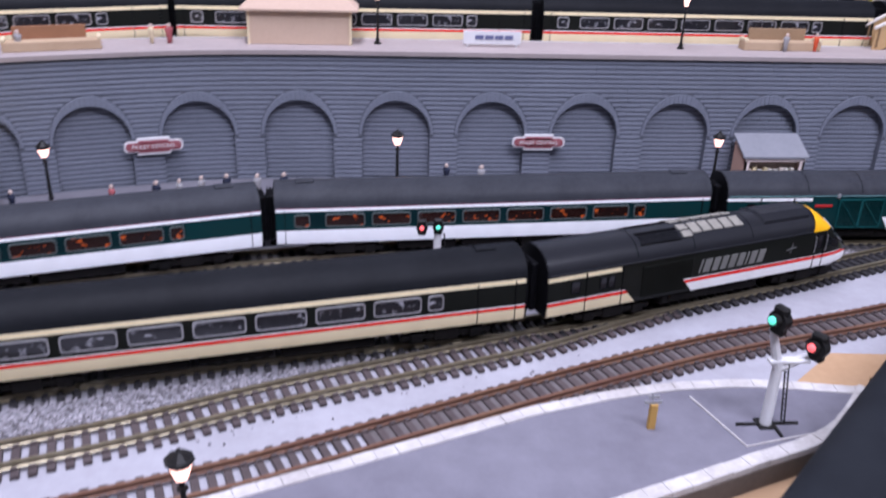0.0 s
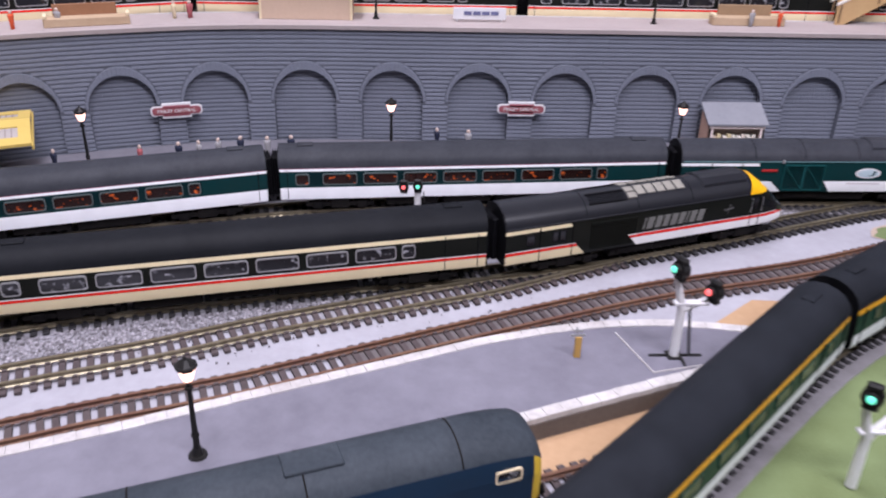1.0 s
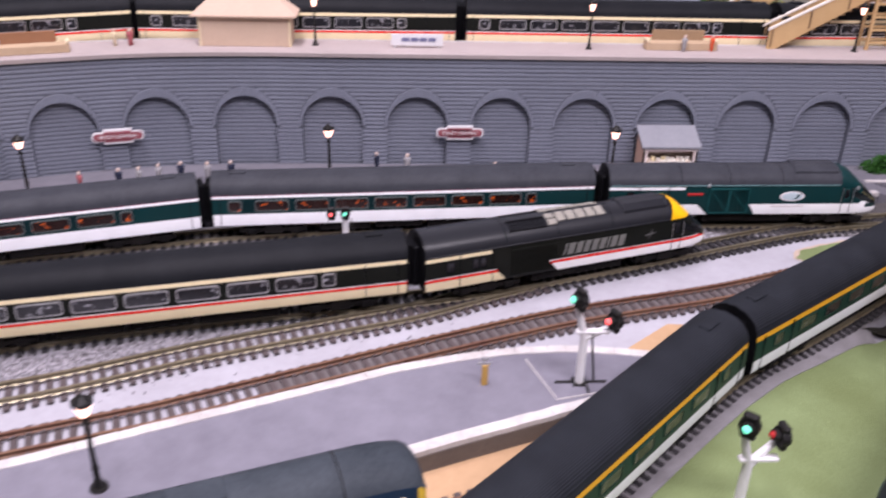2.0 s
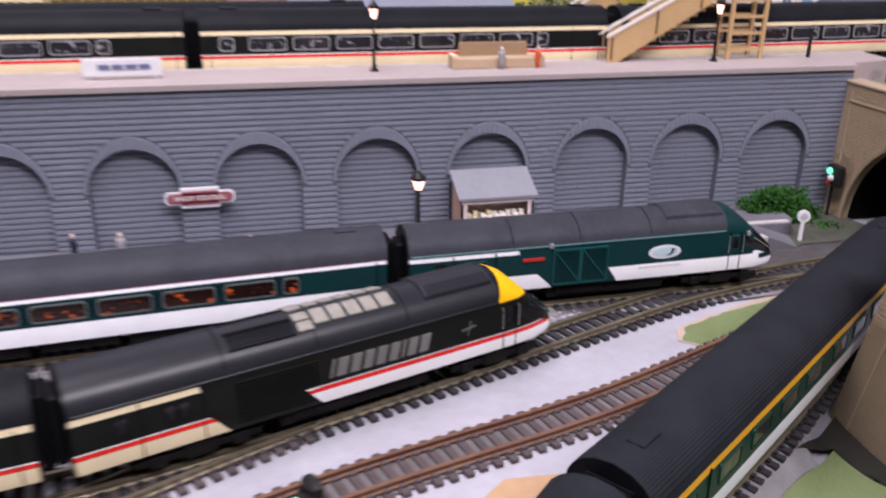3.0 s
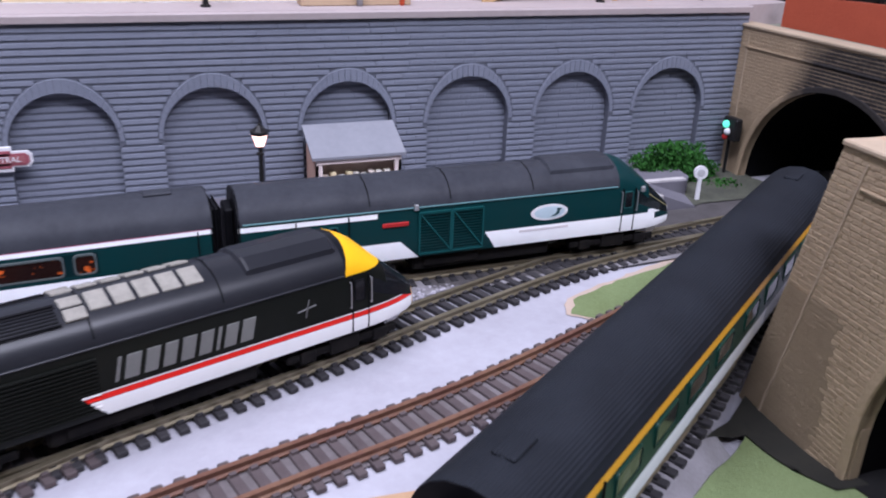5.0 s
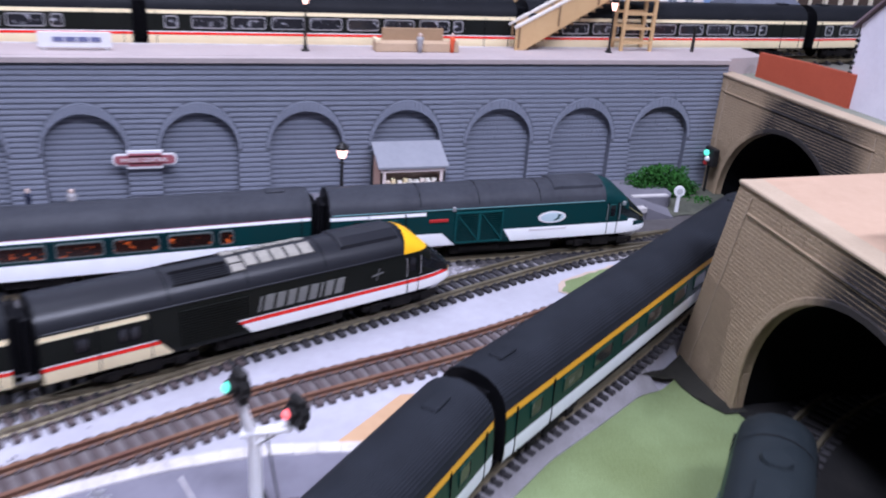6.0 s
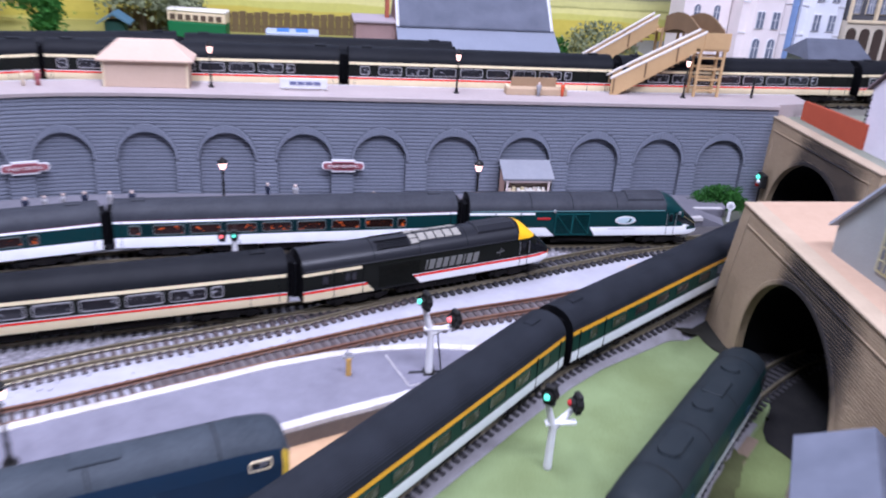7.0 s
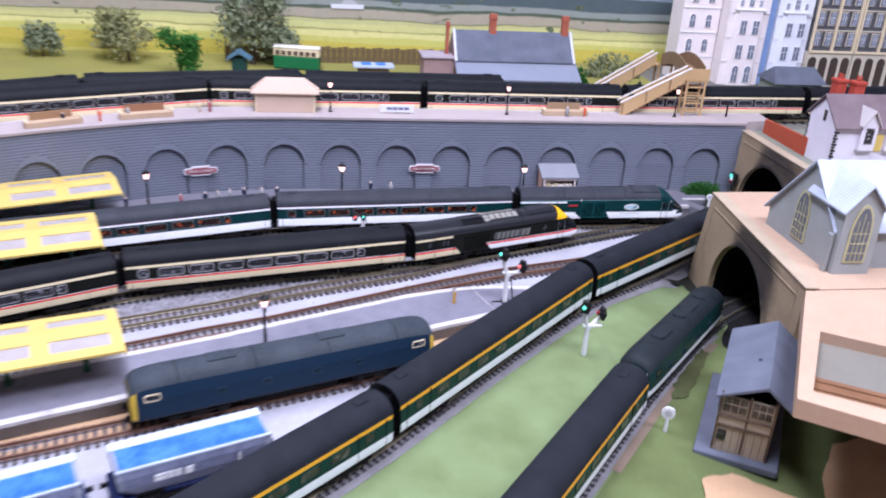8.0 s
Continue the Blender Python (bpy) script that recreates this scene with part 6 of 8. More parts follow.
# ---- diesels with flat sides ----
def build_diesel(label, paint, roof_mat, length, group, trim=None):
    d = thing("diesel_locomotive", label, "diesel locomotive", group=group)
    h = length / 2
    xs = [-h, -h + 0.002, -h + 0.006, -h + 0.014, -h + 0.024, 0, h - 0.024, h - 0.014, h - 0.006, h - 0.002, h]
    sh = [0.86, 0.93, 0.97, 0.99, 1, 1, 1, 0.99, 0.97, 0.93, 0.86]
    tp = [-0.0085, -0.0050, -0.0024, -0.0008, 0, 0, 0, -0.0008, -0.0024, -0.0050, -0.0085]
    prof = [(0.0166, 0.0110), (0.0172, 0.0150), (0.0174, 0.0300), (0.0166, 0.0360)]
    arc = [(0.0166 * math.cos(math.radians(a)), 0.0360 + 0.0130 * math.sin(math.radians(a))) for a in (0, 16, 34, 54, 72, 90)]
    full = prof + arc[1:]
    full = full + [(-a, b) for a, b in full[-2::-1]]
    body, roof = B(), B()
    rings = [[(x, y * s, 0.011 + (z - 0.011) * (0.038 + t) / 0.038) for y, z in full] for x, s, t in zip(xs, sh, tp)]
    n = len(full)
    for a, b in zip(rings, rings[1:]):
        for i in range(n - 1):
            target = roof if 4 <= i <= n - 6 else body
            target.faces.new([target.verts.new(p) for p in (a[i], a[i + 1], b[i + 1], b[i])])
    for r in (rings[0], rings[-1]):
        body.faces.new([body.verts.new(p) for p in r])
    for bm in (body, roof):
        bmesh.ops.remove_doubles(bm, verts=bm.verts, dist=1e-6)
    part("body", body, paint, d, smooth=False)
    part("roof", roof, roof_mat, d, smooth=True)
    for e in (-1, 1):
        for s in (-1, 1):
            add_window(d, e * (h - 0.0165), 0.0312, 0.0125, 0.0064, s, trim or CREAM, GLASS, y=0.0171)
            bm = B()
            box(bm, e * h - e * 0.0035, e * h + e * 0.0008, s * 0.0018, s * 0.0125, 0.0275, 0.0345, 0.0005)
            part("windscreen", bm, GLASS, d, "dark cab windscreen")
            bm = B()
            cyl(bm, (e * h, s * 0.0095, 0.0115), (e * (h + 0.0045), s * 0.0095, 0.0115), 0.0020, 0.0026, 10)
            part("buffer", bm, UNDER, d)
        bm = B()
        box(bm, e * (h - 0.001), e * (h + 0.0015), -0.0150, 0.0150, 0.0085, 0.0130, 0.0005)
        part("buffer_beam", bm, UNDER, d)
    for s in (-1, 1):
        for x in (-0.062, -0.024, 0.020, 0.058):
            if abs(x) < h - 0.04:
                add_window(d, x, 0.0255, 0.0085, 0.0060, s, stuff("blue_grey_grille_frame", (0.022, 0.05, 0.08), None, 0.5), stuff("blue_black_grille", (0.012, 0.022, 0.035), None, 0.6), y=0.0174)
    for k in range(3 if length < 0.25 else 0):
        bm = B()
        x = (-0.5 + 0.5 * k) * length * 0.55
        cyl(bm, (x, 0, 0.0482), (x, 0, 0.0502), 0.0065, 0.0058, 16)
        part("roof_fan", bm, roof_mat, d)
    for k in range(4):
        x = (-0.36 + 0.24 * k) * length
        bm = B()
        loft(bm, [[(xx, y * 1.006, 0.0361 + (z - 0.0360) * 1.012) for y, z in arc[1:] + [(-a, b) for a, b in arc[-2:0:-1]]] for xx in (x, x + 0.0007)], closed=False, caps=False)
        part("roof_seam", bm, UNDER, d)
    for x in (-0.22 * length, 0.14 * length):
        part("roof_hatch", box(B(), x - 0.012, x + 0.012, -0.0065, 0.0065, 0.0470, 0.0494, 0.0005), roof_mat, d)
    for x in (-h + 0.052, h - 0.052):
        add_bogie(d, x, (-0.020, 0.0, 0.020), 0.0062)
    bm = B()
    box(bm, -0.040, 0.040, -0.0135, 0.0135, 0.0035, 0.0112, 0.001)
    part("fuel_tank", bm, UNDER, d)
    return d


BLUE_PAINT = livery("weathered_blue_paint", (0.010, 0.027, 0.055), [((0.62, 0.42, 0.05), [(1, 0, -128.6)]), ((0.62, 0.42, 0.05), [(-1, 0, -128.6)]), ((0.03, 0.03, 0.035), [(0, -1, 12.0)])], 0.5)
DUST_ROOF = stuff("dusty_grey_roof", (0.048, 0.058, 0.070), (0.018, 0.024, 0.031), 0.6, big=30, fine=400, wear=0.5)
blue = build_diesel("weathered blue diesel with yellow ends and grey roof on a siding", BLUE_PAINT, DUST_ROOF, 0.266, "siding diesels")
b0 = BLUE_LINE.near(-0.171, 0.124)
blue.matrix_world = BLUE_LINE.ride(b0, b0 + 0.266, RAIL) @ pose(0.134, 0, 0)
DGREEN = livery("dark_green_diesel_paint", (0.006, 0.032, 0.030), [((0.74, 0.77, 0.80), [(0, 1, -12.0), (0, -1, 18.5)])], 0.4)
rloco = build_diesel("dark green diesel with a black roof at the tunnel mouth", DGREEN, stuff("black_green_roof", (0.011, 0.015, 0.018), (0.020, 0.025, 0.028), 0.55, big=60, spec=0.12), 0.224, "siding diesels", UNDER)
r0 = RIGHT_LINE.near(0.255, 0.112)
rloco.matrix_world = RIGHT_LINE.ride(r0 + 0.035, r0 + 0.20, RAIL) @ pose(0.083, 0, 0)


# ---- blue wagons ----
def build_wagon(length):
    w = thing("hopper_wagon", "grey hopper wagon with a bright blue sheeted top", "wagon", group="blue wagons")
    h = length / 2
    bm = B()
    loft(bm, [[(x * k, -y, z), (x * k, y, z), (-x * k, y, z), (-x * k, -y, z)] for k in (1,) for x, y, z in ((h * 0.72, 0.0100, 0.012), (h * 0.97, 0.0165, 0.024), (h, 0.0175, 0.0335), (h * 0.985, 0.0165, 0.0395))])
    part("hopper_body", bm, stuff("pale_grey_blue_steel", (0.36, 0.38, 0.46), (0.22, 0.24, 0.32), 0.5, big=90, wear=0.5), w)
    bm = B()
    box(bm, -h + 0.003, h - 0.003, -0.0150, 0.0150, 0.0390, 0.0405, 0.0008)
    part("top_cover", bm, stuff("bright_blue_sheet", (0.004, 0.058, 0.40), (0.10, 0.26, 0.60), 0.4, big=70, fine=260, wear=0.42), w, "bright blue load sheet")
    for s in (-1, 1):
        bm = B()
        loft(bm, [[(x, s * 0.0168, 0.0245), (x, s * 0.0181, 0.0335), (x, s * 0.0174, 0.0385), (x, s * 0.0150, 0.0385), (x, s * 0.0150, 0.0245)] for x in (-h + 0.005, h - 0.005)])
        part("side_sheet", bm, stuff("lavender_grey_side", (0.25, 0.27, 0.38), (0.11, 0.12, 0.20), 0.5, big=60, fine=250, wear=0.5), w, "lavender grey side plate")
    for s in (-1, 1):
        bm = B()
        box(bm, -h, h, s * (0.0160 if s < 0 else 0.0085), s * 0.0178, 0.0385, 0.0412, 0.0006)
        part("top_rail", bm, stuff("pale_grey_rail_paint", (0.50, 0.55, 0.66), (0.36, 0.42, 0.55), 0.5), w, "pale grey top rail")
        bm = B()
        loft(bm, [[(x, s * 0.0140, 0.0215), (x + 0.006 * s, s * 0.0140, 0.0215), (x + 0.006 * s, s * 0.0152, 0.0285), (x, s * 0.0152, 0.0285)] for x in (0.008,)] + [[(x, s * 0.0146, 0.0215), (x + 0.022, s * 0.0146, 0.0215), (x + 0.022, s * 0.0164, 0.0285), (x, s * 0.0164, 0.0285)] for x in (0.008,)])
        part("side_panel", bm, WHITE, w, "white printed side panel")
    for s in (-1, 1):
        for x, ww, z, hh in ((0.006, 0.006, 0.0262, 0.0050), (0.0135, 0.004, 0.0262, 0.0050), (0.019, 0.005, 0.0262, 0.0050), (0.026, 0.008, 0.0262, 0.0022), (0.026, 0.008, 0.0294, 0.0018), (-0.030, 0.0016, 0.0255, 0.0060)):
            part("print_bar", box(B(), x * s - ww / 2, x * s + ww / 2, s * 0.0168, s * 0.0186, z, z + hh), WHITE, w, "white bar of worn print")
    bm = B()
    box(bm, -h - 0.004, h + 0.004, -0.0125, 0.0125, 0.0095, 0.0122, 0.0004)
    for s in (-1, 1):
        box(bm, s * (h - 0.004), s * (h + 0.003), -0.0160, 0.0160, 0.0110, 0.0180, 0.0008)
    part("underframe", bm, stuff("dark_blue_frame", (0.012, 0.022, 0.09), (0.01, 0.012, 0.03), 0.5), w, "dark blue underframe")
    for x in (-h + 0.022, h - 0.022):
        add_bogie(w, x, (-0.012, 0.012), 0.0055)
    for s in (-1, 1):
        for y in (-0.009, 0.009):
            part("buffer", cyl(B(), (s * (h + 0.003), y, 0.0130), (s * (h + 0.0085), y, 0.0130), 0.0017, 0.0023, 10), UNDER, w)
    return w


wagon = build_wagon(0.110)
w0 = WAGON_LINE.near(-0.112, 0.046)
for k, s in enumerate((w0, w0 - 0.131, w0 - 0.262)):
    m = WAGON_LINE.ride(s - 0.035, s + 0.035, RAIL) @ pose(0.035, 0, 0)
    if k == 0:
        wagon.matrix_world = m
    else:
        copy_thing(wagon, m)


# ---- yellow canopies ----
CANOPY_GLASS = stuff("grey_canopy_glazing", (0.43, 0.39, 0.37), (0.31, 0.28, 0.27), 0.4, big=60, fine=300, wear=0.45)
POSTGREEN = stuff("dark_green_post_paint", (0.02, 0.09, 0.05), None, 0.45)


def build_canopy(corner_a, corner_b, along, base, z, label):
    """corner_a to corner_b is the free end edge; along is the unit way that the roof runs."""
    a, b, d = Vector((*corner_a, 0)), Vector((*corner_b, 0)), Vector((*along, 0)).normalized()
    across = b - a
    w = across.length
    m = Matrix((d, -across.normalized(), Vector((0, 0, 1)))).transposed().to_4x4()
    m.translation = a + Vector((0, 0, base))
    c = thing("platform_canopy", label, "platform canopy", m, group="yellow canopies")
    n, bay, hz = 4, 0.062, z - base
    for half in (0, 1):
        bm = B()
        y0, y1 = -w * half / 2, -w * (half + 1) / 2
        z0, z1 = (hz, hz + 0.006) if half == 0 else (hz + 0.006, hz)
        zz = lambda y: z0 + (z1 - z0) * (y - y0) / (y1 - y0)
        ys = [y0, y0 + (y1 - y0) * 0.30, y0 + (y1 - y0) * 0.72, y1]
        for i in range(n):
            x0 = i * bay
            xs = [x0, x0 + 0.009, x0 + bay - 0.005, x0 + bay]
            for p in range(3):
                for q in range(3):
                    if p == 1 and q == 1:
                        continue
                    ring = [(xs[p], ys[q]), (xs[p + 1], ys[q]), (xs[p + 1], ys[q + 1]), (xs[p], ys[q + 1])]
                    loft(bm, [[(x, y, zz(y) - 0.0014) for x, y in ring], [(x, y, zz(y) + 0.0008) for x, y in ring]])
            gl = B()
            ring = [(xs[1], ys[1]), (xs[2], ys[1]), (xs[2], ys[2]), (xs[1], ys[2])]
            loft(gl, [[(x, y, zz(y) - 0.0010) for x, y in ring], [(x, y, zz(y) - 0.0002) for x, y in ring]])
            pane = part("glazed_panel", gl, CANOPY_GLASS, c, "grey glazed panel")
            bars = B()
            for k in range(1, 11):
                xb = xs[1] + (xs[2] - xs[1]) * k / 11
                loft(bars, [[(xb - 0.0004, y, zz(y) - 0.0004), (xb + 0.0004, y, zz(y) - 0.0004), (xb + 0.0004, y, zz(y) + 0.0003), (xb - 0.0004, y, zz(y) + 0.0003)] for y in (ys[1], ys[2])])
            part("glazing_bars", bars, stuff("mauve_glazing_bar", (0.30, 0.25, 0.24), None, 0.6), pane)
        part("roof_frame", bm, YELLOW, c)
    bm = B()
    box(bm, -0.0012, 0.0004, -w, 0, hz - 0.0045, hz - 0.0010, 0.0003)
    part("end_valance", bm, YELLOW, c)
    for i in range(0, n):
        bm = B()
        cyl(bm, (0.030 + i * bay, -w / 2, 0), (0.030 + i * bay, -w / 2, hz + 0.004), 0.0022, 0.0016, 8)
        cyl(bm, (0.030 + i * bay, -w / 2, 0), (0.030 + i * bay, -w / 2, 0.004), 0.0036, 0.0026, 8)
        part("post", bm, POSTGREEN, c, "dark green post")
    return c


build_canopy((-0.276, 0.602), (-0.252, 0.522), (-0.905, -0.426), LOWZ, 0.055, "yellow station canopy with grey panels along the wall")
build_canopy((-0.266, 0.462), (-0.244, 0.368), (-0.93, -0.37), LOWZ, 0.055, "yellow station canopy with grey panels between trains")
build_canopy((-0.201, 0.240), (-0.184, 0.163), (-0.93, -0.37), FOREZ, 0.050, "yellow station canopy with grey panels on the fore platform")


# ---- signal box on the green ----
WOODTAN = stuff("tan_plank_paint", (0.40, 0.335, 0.25), (0.29, 0.235, 0.17), 0.7, big=50, fine=300)
WOODDARK = stuff("brown_window_paint", (0.12, 0.085, 0.06), (0.07, 0.05, 0.035), 0.6, big=50)


def turned(x, y, z, d):
    """A pose with x across (to the right) and y along d."""
    d = Vector((*d, 0)).normalized()
    m = Matrix((Vector((d.y, -d.x, 0)), d, Vector((0, 0, 1)))).transposed().to_4x4()
    m.translation = (x, y, z)
    return m


def build_signal_box():
    s = thing("signal_box", "two-storey tan signal box with a slate roof on a grey plinth", "signal box", turned(0.289, 0.060, -0.0035, (0.53, 0.85)) @ Matrix.Diagonal((0.96, 0.90, 1.36, 1.0)))
    bm = B()
    box(bm, 0, 0.070, 0, 0.150, 0.0, 0.0045, 0.0006)
    part("plinth", bm, SLATE, s, "grey stone plinth")
    x0, x1, y0, y1, h = 0.013, 0.059, 0.010, 0.138, 0.0470
    for a, b, c, d in ((x0, x1, y0, y0 + 0.002), (x0, x1, y1 - 0.002, y1), (x0, x0 + 0.002, y0 + 0.002, y1 - 0.002), (x1 - 0.002, x1, y0 + 0.002, y1 - 0.002)):
        bm = B()
        box(bm, a, b, c, d, 0.0045, h - 0.0028, 0.0002)
        part("wall", bm, WOODTAN, s)
    for x in (x0, x0 + 0.0235, x1 - 0.002):
        bm = B()
        box(bm, x, x + 0.002, y0 - 0.0012, y0, 0.006, h, 0.0003)
        part("timber_post", bm, WOODDARK, s)
    for z in (0.0230, 0.0300):
        bm = B()
        box(bm, x0, x1, y0 - 0.0015, y0, z, z + 0.0014, 0.0002)
        part("timber_rail", bm, WOODDARK, s)
    for k in range(7):
        bm = B()
        box(bm, x0 + 0.003 + k * 0.006, x0 + 0.0034 + k * 0.006, y0 - 0.0004, y0, 0.006, 0.0225)
        part("plank_joint", bm, WOODDARK, s)
    for x, w in ((x0 + 0.003, 0.0195), (x0 + 0.0265, 0.0165)):
        bm = B()
        box(bm, x, x + w, y0 - 0.0009, y0 - 0.0002, 0.0335, 0.0435)
        win = part("window", bm, GLASS_DIM, s)
        bm = B()
        for k in range(4):
            xx = x + w * k / 3
            box(bm, xx - 0.0002, xx + 0.0002, y0 - 0.0014, y0 - 0.0008, 0.0335, 0.0435)
        box(bm, x, x + w, y0 - 0.0014, y0 - 0.0008, 0.0388, 0.0392)
        part("sash", bm, WOODTAN, win)
    bm = B()
    box(bm, x0 + 0.003, x0 + 0.0105, y0 - 0.0010, y0 - 0.0002, 0.0130, 0.0200)
    part("window", bm, GLASS_DIM, s)
    for k in range(10):
        bm = B()
        yy = y0 + 0.006 + k * 0.012
        box(bm, x0 - 0.0009, x0 - 0.0002, yy, yy + 0.009, 0.0310, 0.0410)
        part("window", bm, GLASS, s)
    bm = B()
    prof = [(x0 - 0.004, h - 0.0030), (x1 - 0.011, h + 0.0105), (x1 + 0.0125, h - 0.003)]
    loft(bm, [[(prof[0][0], y, prof[0][1]), (prof[1][0], y, prof[1][1]), (prof[2][0], y, prof[2][1]), (prof[2][0], y, prof[2][1] - 0.0015), (prof[1][0], y, prof[1][1] - 0.002), (prof[0][0], y, prof[0][1] - 0.0015)] for y in (y0 - 0.005, y1 + 0.005)])
    part("roof", bm, SLATE, s, "grey-blue slate roof")
    part("roof_vent", box(B(), 0.0365, 0.0395, 0.060, 0.0625, 0.051, 0.0562, 0.0005), SLATE, s)


build_signal_box()
stub = thing("foam_offcut", "orange-tan offcut of board lying on the green", "board", turned(0.315, -0.030, 0.001, (0.53, 0.85)))
part("slab", box(B(), -0.02, 0.05, -0.05, 0.004, 0, 0.004, 0.0006), TAN, stub)


# ---- chapel on the near tunnel ----
CHAPEL = stuff("grey_green_chapel_stone", (0.33, 0.345, 0.34), (0.25, 0.26, 0.255), 0.7, big=40, fine=500, relief=0.0003)
CHAPEL_ROOF = ribbed("pale_blue_grey_slates", (0.45, 0.49, 0.58), (0.36, 0.39, 0.47), 150, "Z", 0.7, 0.00012)
LEADED = stuff("grey_leaded_glazing", (0.17, 0.18, 0.20), (0.08, 0.085, 0.10), 0.3, big=140, fine=500, wear=0.5)
OCHRE = stuff("ochre_window_stone", (0.47, 0.44, 0.26), (0.36, 0.335, 0.19), 0.7, big=60)


def pointed(cx, z0, w, h, n=6):
    """A pointed window outline, in two coordinates."""
    s = z0 + h * 0.55
    pts = [(cx - w / 2, z0), (cx + w / 2, z0), (cx + w / 2, s)]
    for k in range(1, n):
        t = k / n
        pts.append((cx + w / 2 * (1 - t ** 1.6), s + (z0 + h - s) * math.sin(t * math.pi / 2)))
    pts.append((cx, z0 + h))
    for k in range(n - 1, 0, -1):
        t = k / n
        pts.append((cx - w / 2 * (1 - t ** 1.6), s + (z0 + h - s) * math.sin(t * math.pi / 2)))
    pts.append((cx - w / 2, s))
    return pts


def gothic_window(owner, to3, cx, z0, w, h):
    bm = B()
    loft(bm, [[to3(u, d, z) for u, z in pointed(cx, z0, w, h)] for d in (0.0, 0.0012)])
    surround = part("window_surround", bm, OCHRE, owner, "ochre stone window surround")
    bm = B()
    loft(bm, [[to3(u, d, z) for u, z in pointed(cx, z0 + 0.002, w - 0.0045, h - 0.005)] for d in (0.0012, 0.0016)])
    part("pane", bm, LEADED, surround)
    bm = B()
    for u in (-0.25, 0.0, 0.25):
        a, b = to3(cx + u * (w - 0.004), 0.0017, z0 + 0.002), to3(cx + u * (w - 0.004), 0.0017, z0 + h * (0.85 - 0.5 * abs(u)))
        cyl(bm, a, b, 0.0005, seg=4)
    for k in range(1, 4):
        cyl(bm, to3(cx - w * 0.40, 0.0017, z0 + h * 0.17 * k), to3(cx + w * 0.40, 0.0017, z0 + h * 0.17 * k), 0.0004, seg=4)
    part("tracery", bm, OCHRE, surround)


def build_chapel():
    zb = 0.1035
    c = thing("chapel", "grey-green stone chapel with pale slate roof and pointed windows", "chapel", pose(0, 0, 0))
    gx, back = 0.462, 0.64
    gable = [(0.305, zb), (0.305, 0.126), (0.238, 0.194), (0.192, 0.148), (0.192, zb)]
    for x, nm in ((gx, "gable_wall"), (back, "gable_wall")):
        bm = B()
        loft(bm, [[(x, y, z) for y, z in gable], [(x + 0.004, y, z) for y, z in gable]])
        part(nm, bm, CHAPEL, c)
    bm = B()
    box(bm, gx + 0.004, back, 0.192, 0.196, zb, 0.148)
    part("side_wall", bm, CHAPEL, c)
    bm = B()
    box(bm, gx + 0.004, back, 0.301, 0.305, zb, 0.126)
    part("side_wall", bm, CHAPEL, c)
    for (ya, za), (yb, zb2) in (((0.310, 0.1215), (0.238, 0.196)), ((0.238, 0.196), (0.186, 0.1425))):
        bm = B()
        loft(bm, [[(x, ya, za), (x, yb, zb2), (x, yb, zb2 + 0.0022), (x, ya, za + 0.0022)] for x in (gx - 0.004, back + 0.004)])
        part("roof_slope", bm, CHAPEL_ROOF, c, "pale blue-grey slates")
    gothic_window(c, lambda u, d, z: (gx - d, u, z), 0.246, 0.112, 0.024, 0.052)
    for x in (0.480, 0.560):
        bm = B()
        gb = [(x - 0.019, zb), (x - 0.019, 0.168), (x, 0.190), (x + 0.019, 0.168), (x + 0.019, zb)]
        loft(bm, [[(px, y, pz) for px, pz in gb] for y in (0.180, 0.196)])
        part("cross_gable", bm, CHAPEL, c)
        for s in (-1, 1):
            bm = B()
            loft(bm, [[(x, y, 0.1915), (x + s * 0.023, y, 0.1650), (x + s * 0.023, y, 0.1668), (x, y, 0.1935)] for y in (0.176, 0.240)])
            part("roof_slope", bm, CHAPEL_ROOF, c, "pale blue-grey slates")
        gothic_window(c, lambda u, d, z: (u, 0.180 - d, z), x, 0.116, 0.022, 0.058)
        bm = B()
        box(bm, x - 0.024, x - 0.020, 0.186, 0.192, zb, 0.142, 0.0005)
        part("buttress", bm, CHAPEL, c)


build_chapel()


# ---- white house and red wall on the far tunnel ----
HOUSEWHITE = stuff("white_render", (0.72, 0.68, 0.74), (0.60, 0.56, 0.62), 0.7, big=50, fine=400)
HOUSEROOF = ribbed("mauve_brown_tiles", (0.20, 0.155, 0.165), (0.15, 0.11, 0.12), 170, "Z", 0.75, 0.0004)


